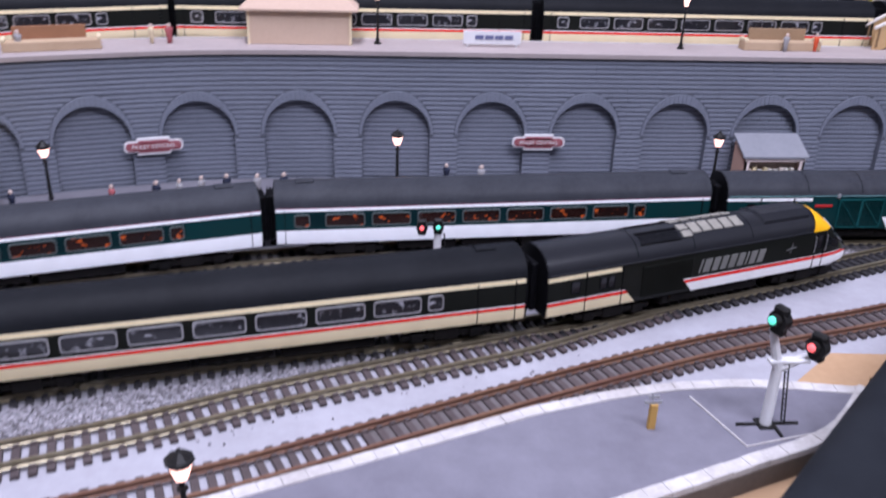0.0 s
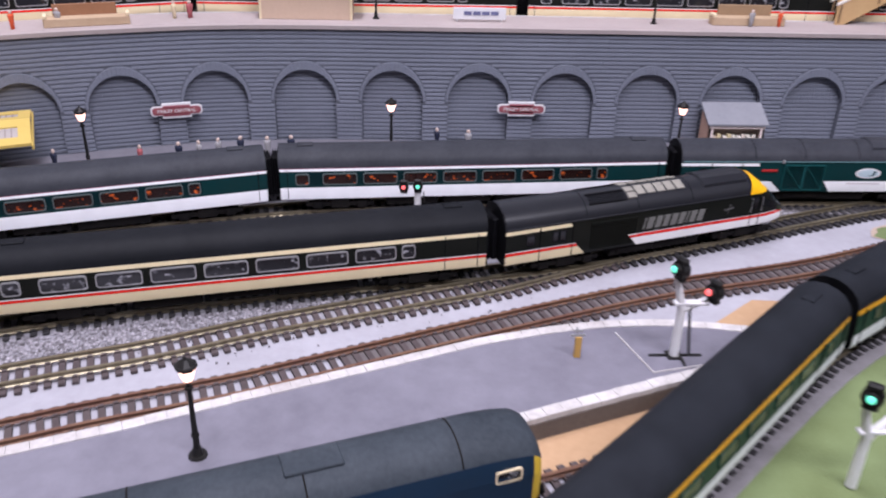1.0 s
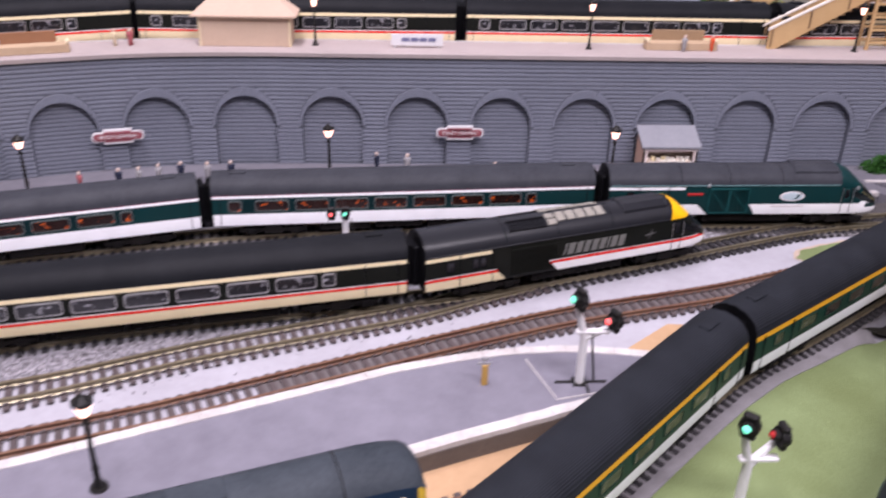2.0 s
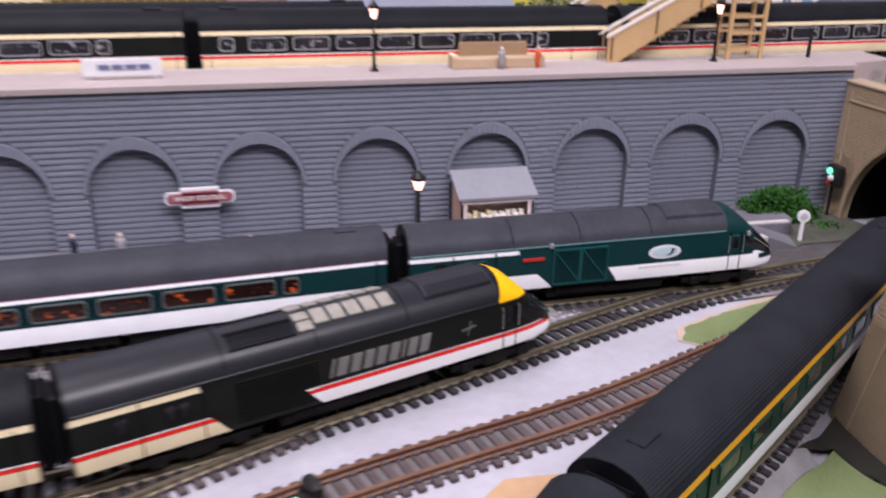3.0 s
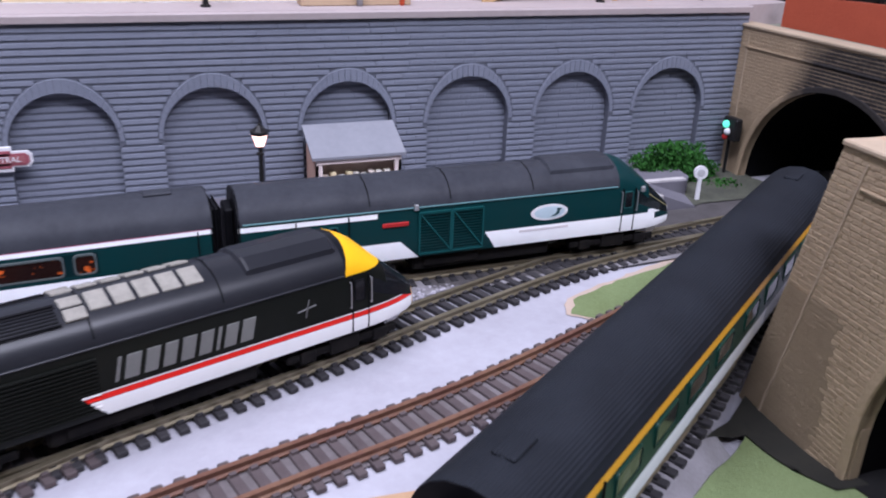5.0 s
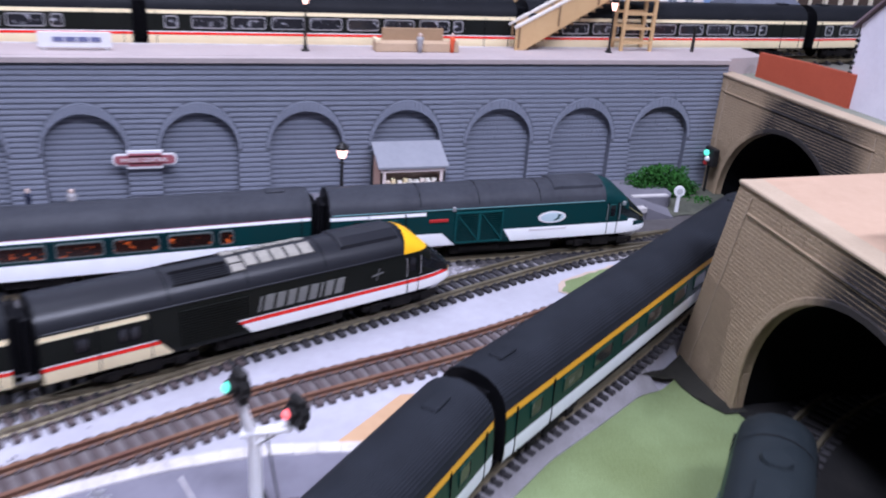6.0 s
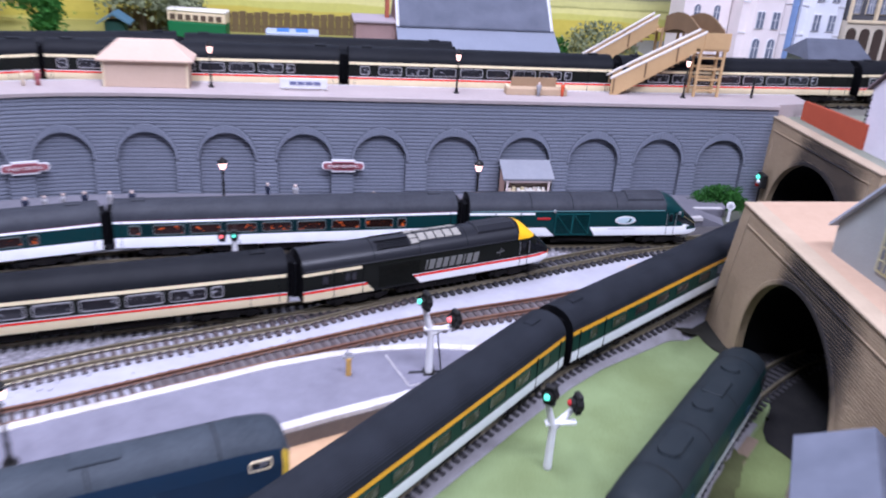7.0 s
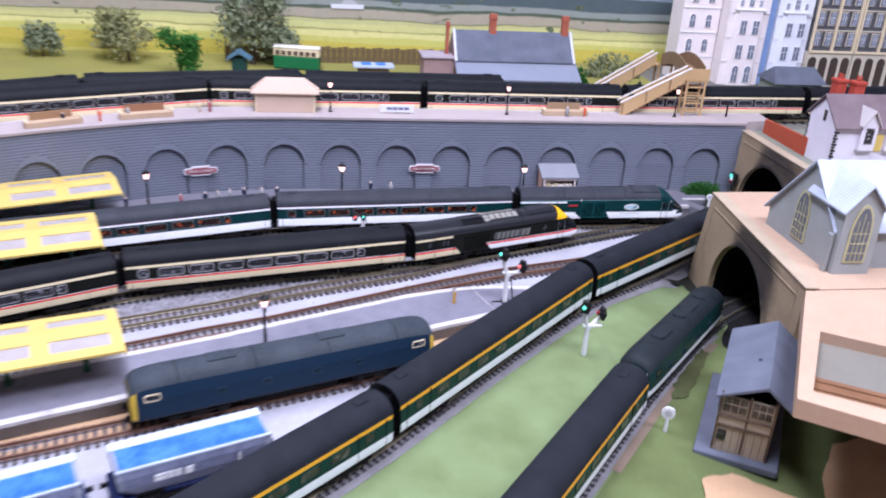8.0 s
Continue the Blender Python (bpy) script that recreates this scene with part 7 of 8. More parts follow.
def build_house():
    zb, gx, far = 0.103, 0.646, 0.90
    h = thing("house", "white rendered house with mauve tiled roof and red chimneys", "house", pose(0, 0, 0))
    gable = [(0.553, zb), (0.553, 0.164), (0.524, 0.191), (0.490, 0.160), (0.490, zb)]
    bm = B()
    loft(bm, [[(x, y, z) for y, z in gable] for x in (gx, far)])
    part("main_block", bm, HOUSEWHITE, h)
    for (ya, za), (yb, zb2) in (((0.558, 0.1605), (0.524, 0.1925)), ((0.524, 0.1925), (0.485, 0.1565))):
        bm = B()
        loft(bm, [[(x, ya, za), (x, yb, zb2), (x, yb, zb2 + 0.0024), (x, ya, za + 0.0024)] for x in (gx - 0.004, far + 0.004)])
        part("roof_slope", bm, HOUSEROOF, h)
    for y in (0.553, 0.490):
        k = 0
        for z in np.arange(zb, 0.158, 0.0040):
            w = 0.0024 if k % 2 else 0.0040
            part("quoin", box(B(), gx - 0.0008, gx + w, y - w * 0.5, y + w * 0.5, z, z + 0.0022), IRON, h)
            k += 1
    bm = B()
    box(bm, gx - 0.0010, gx + 0.001, 0.5165, 0.5225, 0.160, 0.174, 0.0003)
    part("window", bm, GLASS, h)
    for x in (0.690, 0.728, 0.790):
        bm = B()
        gb = [(x - 0.011, 0.130), (x - 0.011, 0.164), (x, 0.180), (x + 0.011, 0.164), (x + 0.011, 0.130)]
        loft(bm, [[(px, y, pz) for px, pz in gb] for y in (0.484, 0.515)])
        dm = part("dormer", bm, HOUSEWHITE, h, "white gabled dormer")
        part("pane", box(B(), x - 0.0055, x + 0.0055, 0.4825, 0.4842, 0.140, 0.160, 0.0003), GLASS, dm)
        for s in (-1, 1):
            bm = B()
            loft(bm, [[(x, y, 0.1815), (x + s * 0.0135, y, 0.1610), (x + s * 0.0135, y, 0.1630), (x, y, 0.1838)] for y in (0.480, 0.518)])
            part("barge_board", bm, stuff("grey_white_barge", (0.50, 0.46, 0.46), (0.36, 0.33, 0.33), 0.6), dm)
    part("yellow_door", box(B(), 0.703, 0.715, 0.4885, 0.4905, 0.128, 0.150), YELLOW, h, "yellow door panel")
    CH = stuff("red_chimney_brick", (0.42, 0.07, 0.045), (0.30, 0.05, 0.035), 0.8, big=80)
    for x, y in ((0.690, 0.532), (0.672, 0.545), (0.760, 0.530)):
        bm = B()
        box(bm, x - 0.007, x + 0.007, y - 0.007, y + 0.007, 0.165, 0.209, 0.0004)
        box(bm, x - 0.0084, x + 0.0084, y - 0.0084, y + 0.0084, 0.206, 0.210, 0.0004)
        for d in (-0.003, 0.003):
            cyl(bm, (x, y + d, 0.210), (x, y + d, 0.217), 0.0018, 0.0014, 8)
        part("chimney", bm, CH, h, "red brick chimney")


build_house()
rw = thing("boundary_wall", "orange-red card wall behind the tunnel parapet", "wall", pose(0, 0, 0))
bm = B()
loft(bm, [[(0.643, y, 0.103), (0.647, y, 0.103), (0.647, y, z), (0.643, y, z)] for y, z in ((0.656, 0.1235), (0.600, 0.1265), (0.545, 0.1285))])
part("panel", bm, RUSTWALL, rw)


# ---- upper platform: hut, name board, bench walls, footbridge ----
hut = thing("waiting_shelter", "pinkish cream shelter with a hipped roof on the upper platform", "shelter", pose(-0.055, 0.6735, PLZ))
bm = B()
box(bm, -0.0405, 0.0405, 0.0, 0.027, 0, 0.0265, 0.0004)
part("body", bm, PINKCREAM, hut)
bm = B()
loft(bm, [[(-0.046, -0.004, 0.026), (0.046, -0.004, 0.026), (0.046, 0.031, 0.026), (-0.046, 0.031, 0.026)], [(-0.046, -0.004, 0.0275), (0.046, -0.004, 0.0275), (0.046, 0.031, 0.0275), (-0.046, 0.031, 0.0275)], [(-0.026, 0.009, 0.0445), (0.026, 0.009, 0.0445), (0.026, 0.018, 0.0445), (-0.026, 0.018, 0.0445)]])
part("hipped_roof", bm, stuff("pink_cream_roof", (0.62, 0.46, 0.36), (0.50, 0.36, 0.28), 0.7, big=30), hut)
for x in (-0.0405, 0.0385):
    bm = B()
    box(bm, x, x + 0.002, -0.0008, 0.0002, 0, 0.026)
    part("corner_post", bm, CREAM, hut)
nb = thing("name_board", "white name board on two posts", "station sign", pose(0.098, 0.6755, PLZ))
bm = B()
box(bm, -0.0235, 0.0235, -0.0006, 0.0006, 0.0022, 0.0128, 0.0003)
part("board", bm, WHITE, nb)
for z in (0.0078,):
    for x in (-0.014, -0.006, 0.002, 0.010):
        bm = B()
        box(bm, x, x + 0.0068, -0.0011, -0.0006, z - 0.0016, z + 0.0016)
        part("print_bar", bm, stuff("blue_grey_print", (0.16, 0.17, 0.30), None, 0.5), nb, "blue-grey bar of print")
for x in (-0.020, 0.020):
    part("post", box(B(), x - 0.0008, x + 0.0008, 0.0006, 0.0018, 0, 0.012), WHITE, nb)


def build_planter(x, y, turn, tint):
    p = thing("timber_bench", "tan timber bench with a brown back board", "bench", pose(x, y, PLZ, 0, 0, turn), group="upper benches")
    part("seat", box(B(), -0.0335, 0.0335, -0.006, 0.006, 0.0, 0.0072, 0.0006), stuff("tan_bench_card", (0.50, 0.37, 0.25), (0.40, 0.28, 0.18), 0.7, big=60), p)
    part("back_board", box(B(), -0.026, 0.024, 0.0062, 0.0078, 0.0, 0.0165, 0.0004), stuff("brown_bench_back", tint, None, 0.7, big=60), p)
    for x in (-0.0335, 0.0305):
        part("arm", box(B(), x, x + 0.003, -0.006, 0.0062, 0.0072, 0.0098, 0.0004), CREAM, p)


build_planter(0.344, 0.684, 0, (0.34, 0.23, 0.14))
build_planter(-0.232, 0.6395, 18, (0.32, 0.16, 0.09))
build_planter(-0.335, 0.598, 27, (0.34, 0.20, 0.11))

BRIDGE = stuff("tan_timber_card", (0.55, 0.37, 0.19), (0.44, 0.28, 0.13), 0.7, big=50, fine=300)
BRIDGE_DK = stuff("brown_timber_card", (0.25, 0.16, 0.09), (0.17, 0.11, 0.06), 0.75, big=50)
BRIDGE_LT = stuff("pale_timber_rail", (0.62, 0.48, 0.30), (0.5, 0.37, 0.22), 0.7, big=50)


def build_footbridge():
    f = thing("footbridge", "tan timber station footbridge with stairs on both sides", "footbridge", pose(0, 0, 0))
    z0, zt = PLZ, 0.170
    for y, x0, x1, base in ((0.690, 0.430, 0.530, PLZ), (0.800, 0.405, 0.520, UPZ - 0.0147)):
        for side in (0.0, 0.016):
            bm = B()
            ring = [(x0, base), (x0 + 0.008, base), (x1, zt), (x1, zt + 0.0175), (x0, base + 0.0175)]
            loft(bm, [[(x, y + side, z) for x, z in ring], [(x, y + side + 0.0015, z) for x, z in ring]])
            part("stair_side", bm, BRIDGE, f)
            bm = B()
            ring = [(x0 - 0.001, base + 0.0172), (x1 + 0.001, zt + 0.0172), (x1 + 0.001, zt + 0.0192), (x0 - 0.001, base + 0.0192)]
            loft(bm, [[(x, y + side - 0.0008, z) for x, z in ring], [(x, y + side + 0.0023, z) for x, z in ring]])
            part("handrail", bm, stuff("white_handrail", (0.78, 0.72, 0.66), None, 0.6), f, "white handrail")
            for t in (0.02, 0.36, 0.70):
                bm = B()
                x, z = x0 + (x1 - x0) * t, base + (zt - base) * t
                box(bm, x, x + 0.0016, y + side - 0.0008, y + side, z + 0.001, z + 0.0172)
                part("stanchion", bm, BRIDGE_DK, f)
        for k in range(15):
            t = k / 15
            bm = B()
            x, z = x0 + 0.006 + (x1 - x0 - 0.006) * t, base + (zt - base) * t
            box(bm, x, x + 0.0075, y + 0.0016, y + 0.0160, z, z + 0.0016)
            part("step", bm, BRIDGE_DK, f)
    # towers
    for y, base in ((0.690, PLZ), (0.800, UPZ - 0.0147)):
        for x in (0.528, 0.556):
            for dy in (0.0, 0.016):
                bm = B()
                box(bm, x - 0.0014, x + 0.0014, y + dy - 0.0005, y + dy + 0.0020, base, zt + 0.004)
                part("tower_post", bm, BRIDGE, f)
        for k in range(4):
            z = base + 0.006 + k * 0.012
            for dy in (0.0, 0.016):
                bm = B()
                box(bm, 0.5295, 0.5545, y + dy, y + dy + 0.0014, z, z + 0.0022)
                part("tower_rail", bm, BRIDGE, f)
        bm = B()
        box(bm, 0.522, 0.560, y, y + 0.0178, zt - 0.002, zt)
        part("landing", bm, BRIDGE, f)
        bm = B()
        box(bm, 0.530, 0.560, y - 0.0008, y + 0.0008, zt, zt + 0.0175)
        part("landing_side", bm, BRIDGE, f)
    # span over the tracks, with a gently arched parapet
    for x in (0.530, 0.5585):
        bm = B()
        low, high = [], []
        for k in range(13):
            t = k / 12
            rise = 0.011 * math.sin(math.pi * t)
            low.append((x, 0.706 + 0.096 * t, zt - 0.002 + rise))
            high.append((x, 0.706 + 0.096 * t, zt + 0.0175 + rise))
        rings = [[a, (a[0] + 0.0015, a[1], a[2]), (b[0] + 0.0015, b[1], b[2]), b] for a, b in zip(low, high)]
        loft(bm, rings)
        part("span_side", bm, BRIDGE_DK, f)
    bm = B()
    loft(bm, [[(0.531, 0.706 + 0.096 * k / 12, zt - 0.002 + 0.011 * math.sin(math.pi * k / 12)), (0.558, 0.706 + 0.096 * k / 12, zt - 0.002 + 0.011 * math.sin(math.pi * k / 12)), (0.558, 0.706 + 0.096 * k / 12, zt + 0.011 * math.sin(math.pi * k / 12)), (0.531, 0.706 + 0.096 * k / 12, zt + 0.011 * math.sin(math.pi * k / 12))] for k in range(13)])
    part("span_deck", bm, BRIDGE_DK, f)


build_footbridge()

# ---- station building, far side of the upper level ----
GZ = UPZ - 0.0147
REDBRICK = stuff("mauve_brick_card", (0.36, 0.24, 0.22), (0.26, 0.17, 0.16), 0.8, big=60, fine=600)


def build_station():
    s = thing("station_building", "brick station building with grey slate roofs and tall chimneys", "station", pose(0, 0, 0))
    part("main_walls", box(B(), 0.216, 0.416, 0.895, 0.965, GZ, 0.150), REDBRICK, s)
    for x in (0.214, 0.414):
        bm = B()
        loft(bm, [[(x, 0.893, 0.148), (x, 0.967, 0.148), (x, 0.930, 0.190)], [(x + 0.004, 0.893, 0.148), (x + 0.004, 0.967, 0.148), (x + 0.004, 0.930, 0.190)]])
        part("gable", bm, REDBRICK, s)
        bm = B()
        for a, b in (((0.889, 0.149), (0.930, 0.1935)), ((0.971, 0.149), (0.930, 0.1935))):
            cyl(bm, (x + 0.002, *a), (x + 0.002, *b), 0.0022, seg=4)
        part("barge_board", bm, WHITE, s)
    for ya, yb in ((0.889, 0.930), (0.971, 0.930)):
        bm = B()
        loft(bm, [[(x, ya, 0.1485), (x, yb, 0.191), (x, yb, 0.193), (x, ya, 0.1505)] for x in (0.218, 0.414)])
        part("roof_slope", bm, SLATE, s)
    bm = B()
    loft(bm, [[(x, 0.852, 0.126), (x, 0.893, 0.1465), (x, 0.893, 0.1485), (x, 0.852, 0.128)] for x in (0.214, 0.420)])
    part("canopy_roof", bm, stuff("pale_grey_canopy", (0.24, 0.26, 0.32), (0.19, 0.205, 0.25), 0.6, big=30), s, "pale grey canopy roof")
    for k in range(6):
        part("canopy_post", cyl(B(), (0.222 + 0.038 * k, 0.856, GZ), (0.222 + 0.038 * k, 0.856, 0.128), 0.0012, seg=6), WHITE, s)
    part("annexe", box(B(), 0.164, 0.215, 0.900, 0.950, GZ, 0.150, 0.0005), REDBRICK, s)
    part("annexe_roof", box(B(), 0.161, 0.2155, 0.897, 0.953, 0.150, 0.153, 0.0005), stuff("mauve_flat_roof", (0.40, 0.34, 0.36), None, 0.7), s)
    CHB = stuff("red_station_chimney", (0.40, 0.12, 0.07), (0.28, 0.08, 0.05), 0.8, big=80)
    for x in (0.281, 0.405, 0.2055):
        bm = B()
        w = 0.0055 if x > 0.21 else 0.0025
        top = 0.220 if x > 0.21 else 0.205
        box(bm, x - w, x + w, 0.925, 0.935, 0.150, top, 0.0003)
        box(bm, x - w - 0.001, x + w + 0.001, 0.924, 0.936, top - 0.008, top - 0.0045, 0.0003)
        part("chimney", bm, CHB, s, "red brick chimney")
    for k in range(5):
        bm = B()
        x = 0.232 + 0.036 * k
        box(bm, x, x + 0.012, 0.8938, 0.8952, 0.112, 0.138)
        w = part("window", bm, WHITE, s)
        part("pane", box(B(), x + 0.0015, x + 0.0105, 0.8930, 0.8940, 0.114, 0.136), GLASS, w)


build_station()

# small vehicles and sheds beside the far road
tram = thing("tram", "cream and green model tram", "tram", pose(-0.042, 1.030, GZ, 0, 0, -12))
part("lower_body", box(B(), -0.040, 0.040, -0.010, 0.010, 0.002, 0.0235, 0.0015), stuff("tram_green", (0.02, 0.16, 0.06), None, 0.4), tram)
part("upper_body", box(B(), -0.040, 0.040, -0.0098, 0.0098, 0.0236, 0.036, 0.001), CREAM, tram)
part("roof", box(B(), -0.041, 0.041, -0.0105, 0.0105, 0.036, 0.0405, 0.0018), stuff("cream_tram_roof", (0.80, 0.76, 0.66), None, 0.5), tram)
for k in range(7):
    part("window", box(B(), -0.036 + 0.0105 * k, -0.0285 + 0.0105 * k, -0.0102, -0.0097, 0.0255, 0.0330, 0.0002), WOODDARK, tram)
van = thing("market_stall", "brown stall with a pale blue roof", "stall", pose(0.085, 0.945, GZ))
part("body", box(B(), -0.026, 0.026, -0.012, 0.012, 0.0, 0.026, 0.0005), WOODDARK, van)
part("roof", box(B(), -0.034, 0.034, -0.016, 0.016, 0.026, 0.0305, 0.001), stuff("pale_stall_roof", (0.45, 0.50, 0.62), None, 0.5), van)
for x in (-0.012, 0.012):
    part("roof_panel", box(B(), x - 0.008, x + 0.008, -0.010, 0.010, 0.0305, 0.0316, 0.0004), stuff("blue_panel", (0.06, 0.20, 0.55), None, 0.5), van, "blue roof panel")


def build_car(x, y, turn, colour, label):
    c = thing("car", label, "car", pose(x, y, GZ, 0, 0, turn), group="model cars")
    paint = stuff("car_paint", colour, None, 0.3)
    bm = B()
    loft(bm, [[(px, s, pz) for px, pz in ((-0.024, 0.004), (0.024, 0.004), (0.025, 0.010), (0.014, 0.0115), (0.008, 0.017), (-0.012, 0.017), (-0.020, 0.0115), (-0.0245, 0.010))] for s in (-0.0095, 0.0095)])
    part("body", bm, paint, c)
    part("windows", box(B(), -0.0135, 0.0095, -0.0098, 0.0098, 0.0120, 0.0158, 0.0002), GLASS, c)
    for px in (-0.015, 0.015):
        for s in (-1, 1):
            part("wheel", cyl(B(), (px, s * 0.0075, 0.0042), (px, s * 0.0100, 0.0042), 0.0042, seg=12), BLACK, c)


build_car(0.143, 0.930, 6, (0.75, 0.74, 0.66), "small cream model car by the station")
build_car(0.198, 0.880, 0, (0.62, 0.62, 0.64), "small pale grey model car by the station")
shed = thing("small_shed", "dark green hut with a blue-grey roof", "shed", pose(-0.135, 0.955, GZ))
part("body", box(B(), -0.012, 0.012, -0.012, 0.012, 0, 0.034, 0.0004), stuff("shed_dark_green", (0.02, 0.06, 0.05), None, 0.6), shed)
bm = B()
loft(bm, [[(-0.020, y, 0.033), (0, y, 0.046), (0.020, y, 0.033), (0.020, y, 0.0310), (0, y, 0.043), (-0.020, y, 0.0310)] for y in (-0.018, 0.016)])
part("roof", bm, stuff("shed_blue_roof", (0.08, 0.16, 0.21), None, 0.6), shed)
low_house = thing("low_shed", "low building with a grey-blue slate roof behind the trains", "shed", pose(0.83, 0.915, GZ))
part("body", box(B(), -0.038, 0.050, -0.02, 0.04, 0, 0.026), stuff("pale_green_wall", (0.30, 0.34, 0.28), None, 0.7), low_house)
bm = B()
loft(bm, [[(x0, -0.026, 0.0245), (x1, 0.010, 0.049), (x0, 0.045, 0.0245)] for x0, x1 in ((-0.044, -0.032), (0.056, 0.046))])
part("roof", bm, SLATE, low_house)
fence = thing("fence", "long brown board fence along the far edge", "fence", pose(0.09, 1.085, GZ))
FENCE = stuff("brown_fence_board", (0.17, 0.12, 0.06), (0.11, 0.08, 0.04), 0.8, big=40, fine=300)
for k in range(46):
    part("board", box(B(), -0.26 + 0.0105 * k, -0.2503 + 0.0105 * k, 0, 0.0015, 0, 0.0285 + 0.0012 * ((k * 7) % 3), 0.0002), FENCE, fence)
for z in (0.008, 0.021):
    part("rail", box(B(), -0.26, 0.224, 0.0015, 0.003, z, z + 0.003), FENCE, fence)


# ---- trees ----
LEAF_A = stuff("tree_leaf_green", (0.05, 0.19, 0.035), (0.03, 0.10, 0.02), 0.9, big=60, fine=400)
LEAF_B = stuff("tree_leaf_grey_green", (0.26, 0.29, 0.17), (0.14, 0.17, 0.10), 0.9, big=60, fine=400)
LEAF_C = stuff("tree_leaf_pale_olive", (0.30, 0.29, 0.13), (0.17, 0.19, 0.09), 0.9, big=60, fine=400)
BARK = stuff("bark_brown", (0.10, 0.075, 0.05), None, 0.9, big=90)


def build_tree(label, x, y, h, spread_, n, leaf, material, lean=0.0):
    t = thing("tree", label, "tree", pose(x, y, GZ), group="layout trees")
    rnd = random.Random(int(abs(x) * 1e4) + n)
    bm = B()
    cyl(bm, (0, 0, 0), (lean * 0.3, 0, h * 0.55), h * 0.035, h * 0.018, 7)
    tips = []
    for k in range(8):
        a, up = rnd.uniform(0, 6.28), rnd.uniform(0.28, 0.90)
        s = (lean * 0.3, 0, h * rnd.uniform(0.25, 0.5))
        e = (lean + math.cos(a) * spread_ * 0.7, math.sin(a) * spread_ * 0.45, h * up)
        cyl(bm, s, e, h * 0.014, h * 0.005, 5)
        tips.append(Vector(e))
    part("trunk", bm, BARK, t, "brown trunk and limbs")
    verts, faces = [], []
    for _ in range(n):
        c = rnd.choice(tips) + Vector((rnd.gauss(0, spread_ * 0.26), rnd.gauss(0, spread_ * 0.22), rnd.gauss(0, h * 0.10)))
        c.z = min(max(c.z, h * 0.05), h)
        a, b = Vector([rnd.gauss(0, 1) for _ in range(3)]).normalized(), Vector([rnd.gauss(0, 1) for _ in range(3)]).normalized()
        k, s = len(verts), leaf * rnd.uniform(0.6, 1.4)
        verts.extend([(c + a * s)[:], (c + b * s * 0.7)[:], (c - a * s)[:], (c - b * s * 0.7)[:]])
        faces.append((k, k + 1, k + 2, k + 3))
    me = bpy.data.meshes.new("crown")
    me.from_pydata(verts, [], faces)
    me.materials.append(material)
    cr = new("crown", me)
    cr.parent = t
    tagged(cr, kind="stuff")


build_tree("bright green small tree near the fence", -0.230, 0.955, 0.078, 0.027, 2200, 0.0030, LEAF_A)
build_tree("tall loose grey-green tree behind the sheds", -0.120, 1.06, 0.150, 0.050, 4200, 0.0036, LEAF_B)
build_tree("round grey-green tree behind the sheds", -0.070, 1.06, 0.080, 0.028, 1800, 0.0032, LEAF_B)
build_tree("thin pale tree at the field's edge", -0.330, 1.06, 0.088, 0.048, 2600, 0.0034, LEAF_C)
build_tree("small grey-green tree in the far field", -0.475, 1.08, 0.060, 0.026, 1500, 0.0034, LEAF_B)
build_bush("bush", "small dark green bush beside the footbridge", pose(0.440, 0.93, GZ), 0.018, 0.014, 0.036, 900, 0.0026, BUSH)
build_bush("bush", "pale weedy shrubs behind the footbridge", pose(0.530, 1.02, GZ), 0.060, 0.016, 0.046, 1500, 0.0028, LEAF_B)


# ---- terrace of tall houses ----
TOWN_GLASS = stuff("blue_grey_town_glazing", (0.10, 0.12, 0.17), (0.30, 0.32, 0.38), 0.2, big=120, wear=0.3)
SOFFIT = stuff("arch_shadow_brown", (0.07, 0.05, 0.04), None, 0.8)


def arch_outline(cx, z, w, h):
    return [(cx - w, z), (cx + w, z)] + [(cx + w * math.cos(a), z + h - w + w * math.sin(a)) for a in [math.pi * k / 8 for k in range(9)]]


def town_window(t, cx, y, z0, z1, w, frame_mat, bars, arched):
    """A framed sash window with glazing bars; arched windows have a round head."""
    bm = B()
    if arched:
        loft(bm, [[(px, yy, pz) for px, pz in arch_outline(cx, z0 - 0.001, w / 2 + 0.0012, z1 - z0 + 0.002)] for yy in (y - 0.0016, y)])
    else:
        box(bm, cx - w / 2 - 0.0010, cx + w / 2 + 0.0010, y - 0.0016, y, z0 - 0.001, z1 + 0.001, 0.0003)
    win = part("window", bm, frame_mat, t)
    bm = B()
    if arched:
        loft(bm, [[(px, yy, pz) for px, pz in arch_outline(cx, z0, w / 2, z1 - z0)] for yy in (y - 0.0021, y - 0.0012)])
    else:
        box(bm, cx - w / 2, cx + w / 2, y - 0.0021, y - 0.0012, z0, z1)
    part("pane", bm, TOWN_GLASS, win)
    bm = B()
    for k in range(1, bars + 1):
        x = cx - w / 2 + w * k / (bars + 1)
        box(bm, x - 0.0004, x + 0.0004, y - 0.0026, y - 0.0018, z0, z1 - (w * 0.3 if arched else 0))
    zm = z0 + (z1 - z0) * 0.55
    box(bm, cx - w / 2, cx + w / 2, y - 0.0026, y - 0.0018, zm - 0.0004, zm + 0.0004)
    part("sash", bm, WHITE, win)


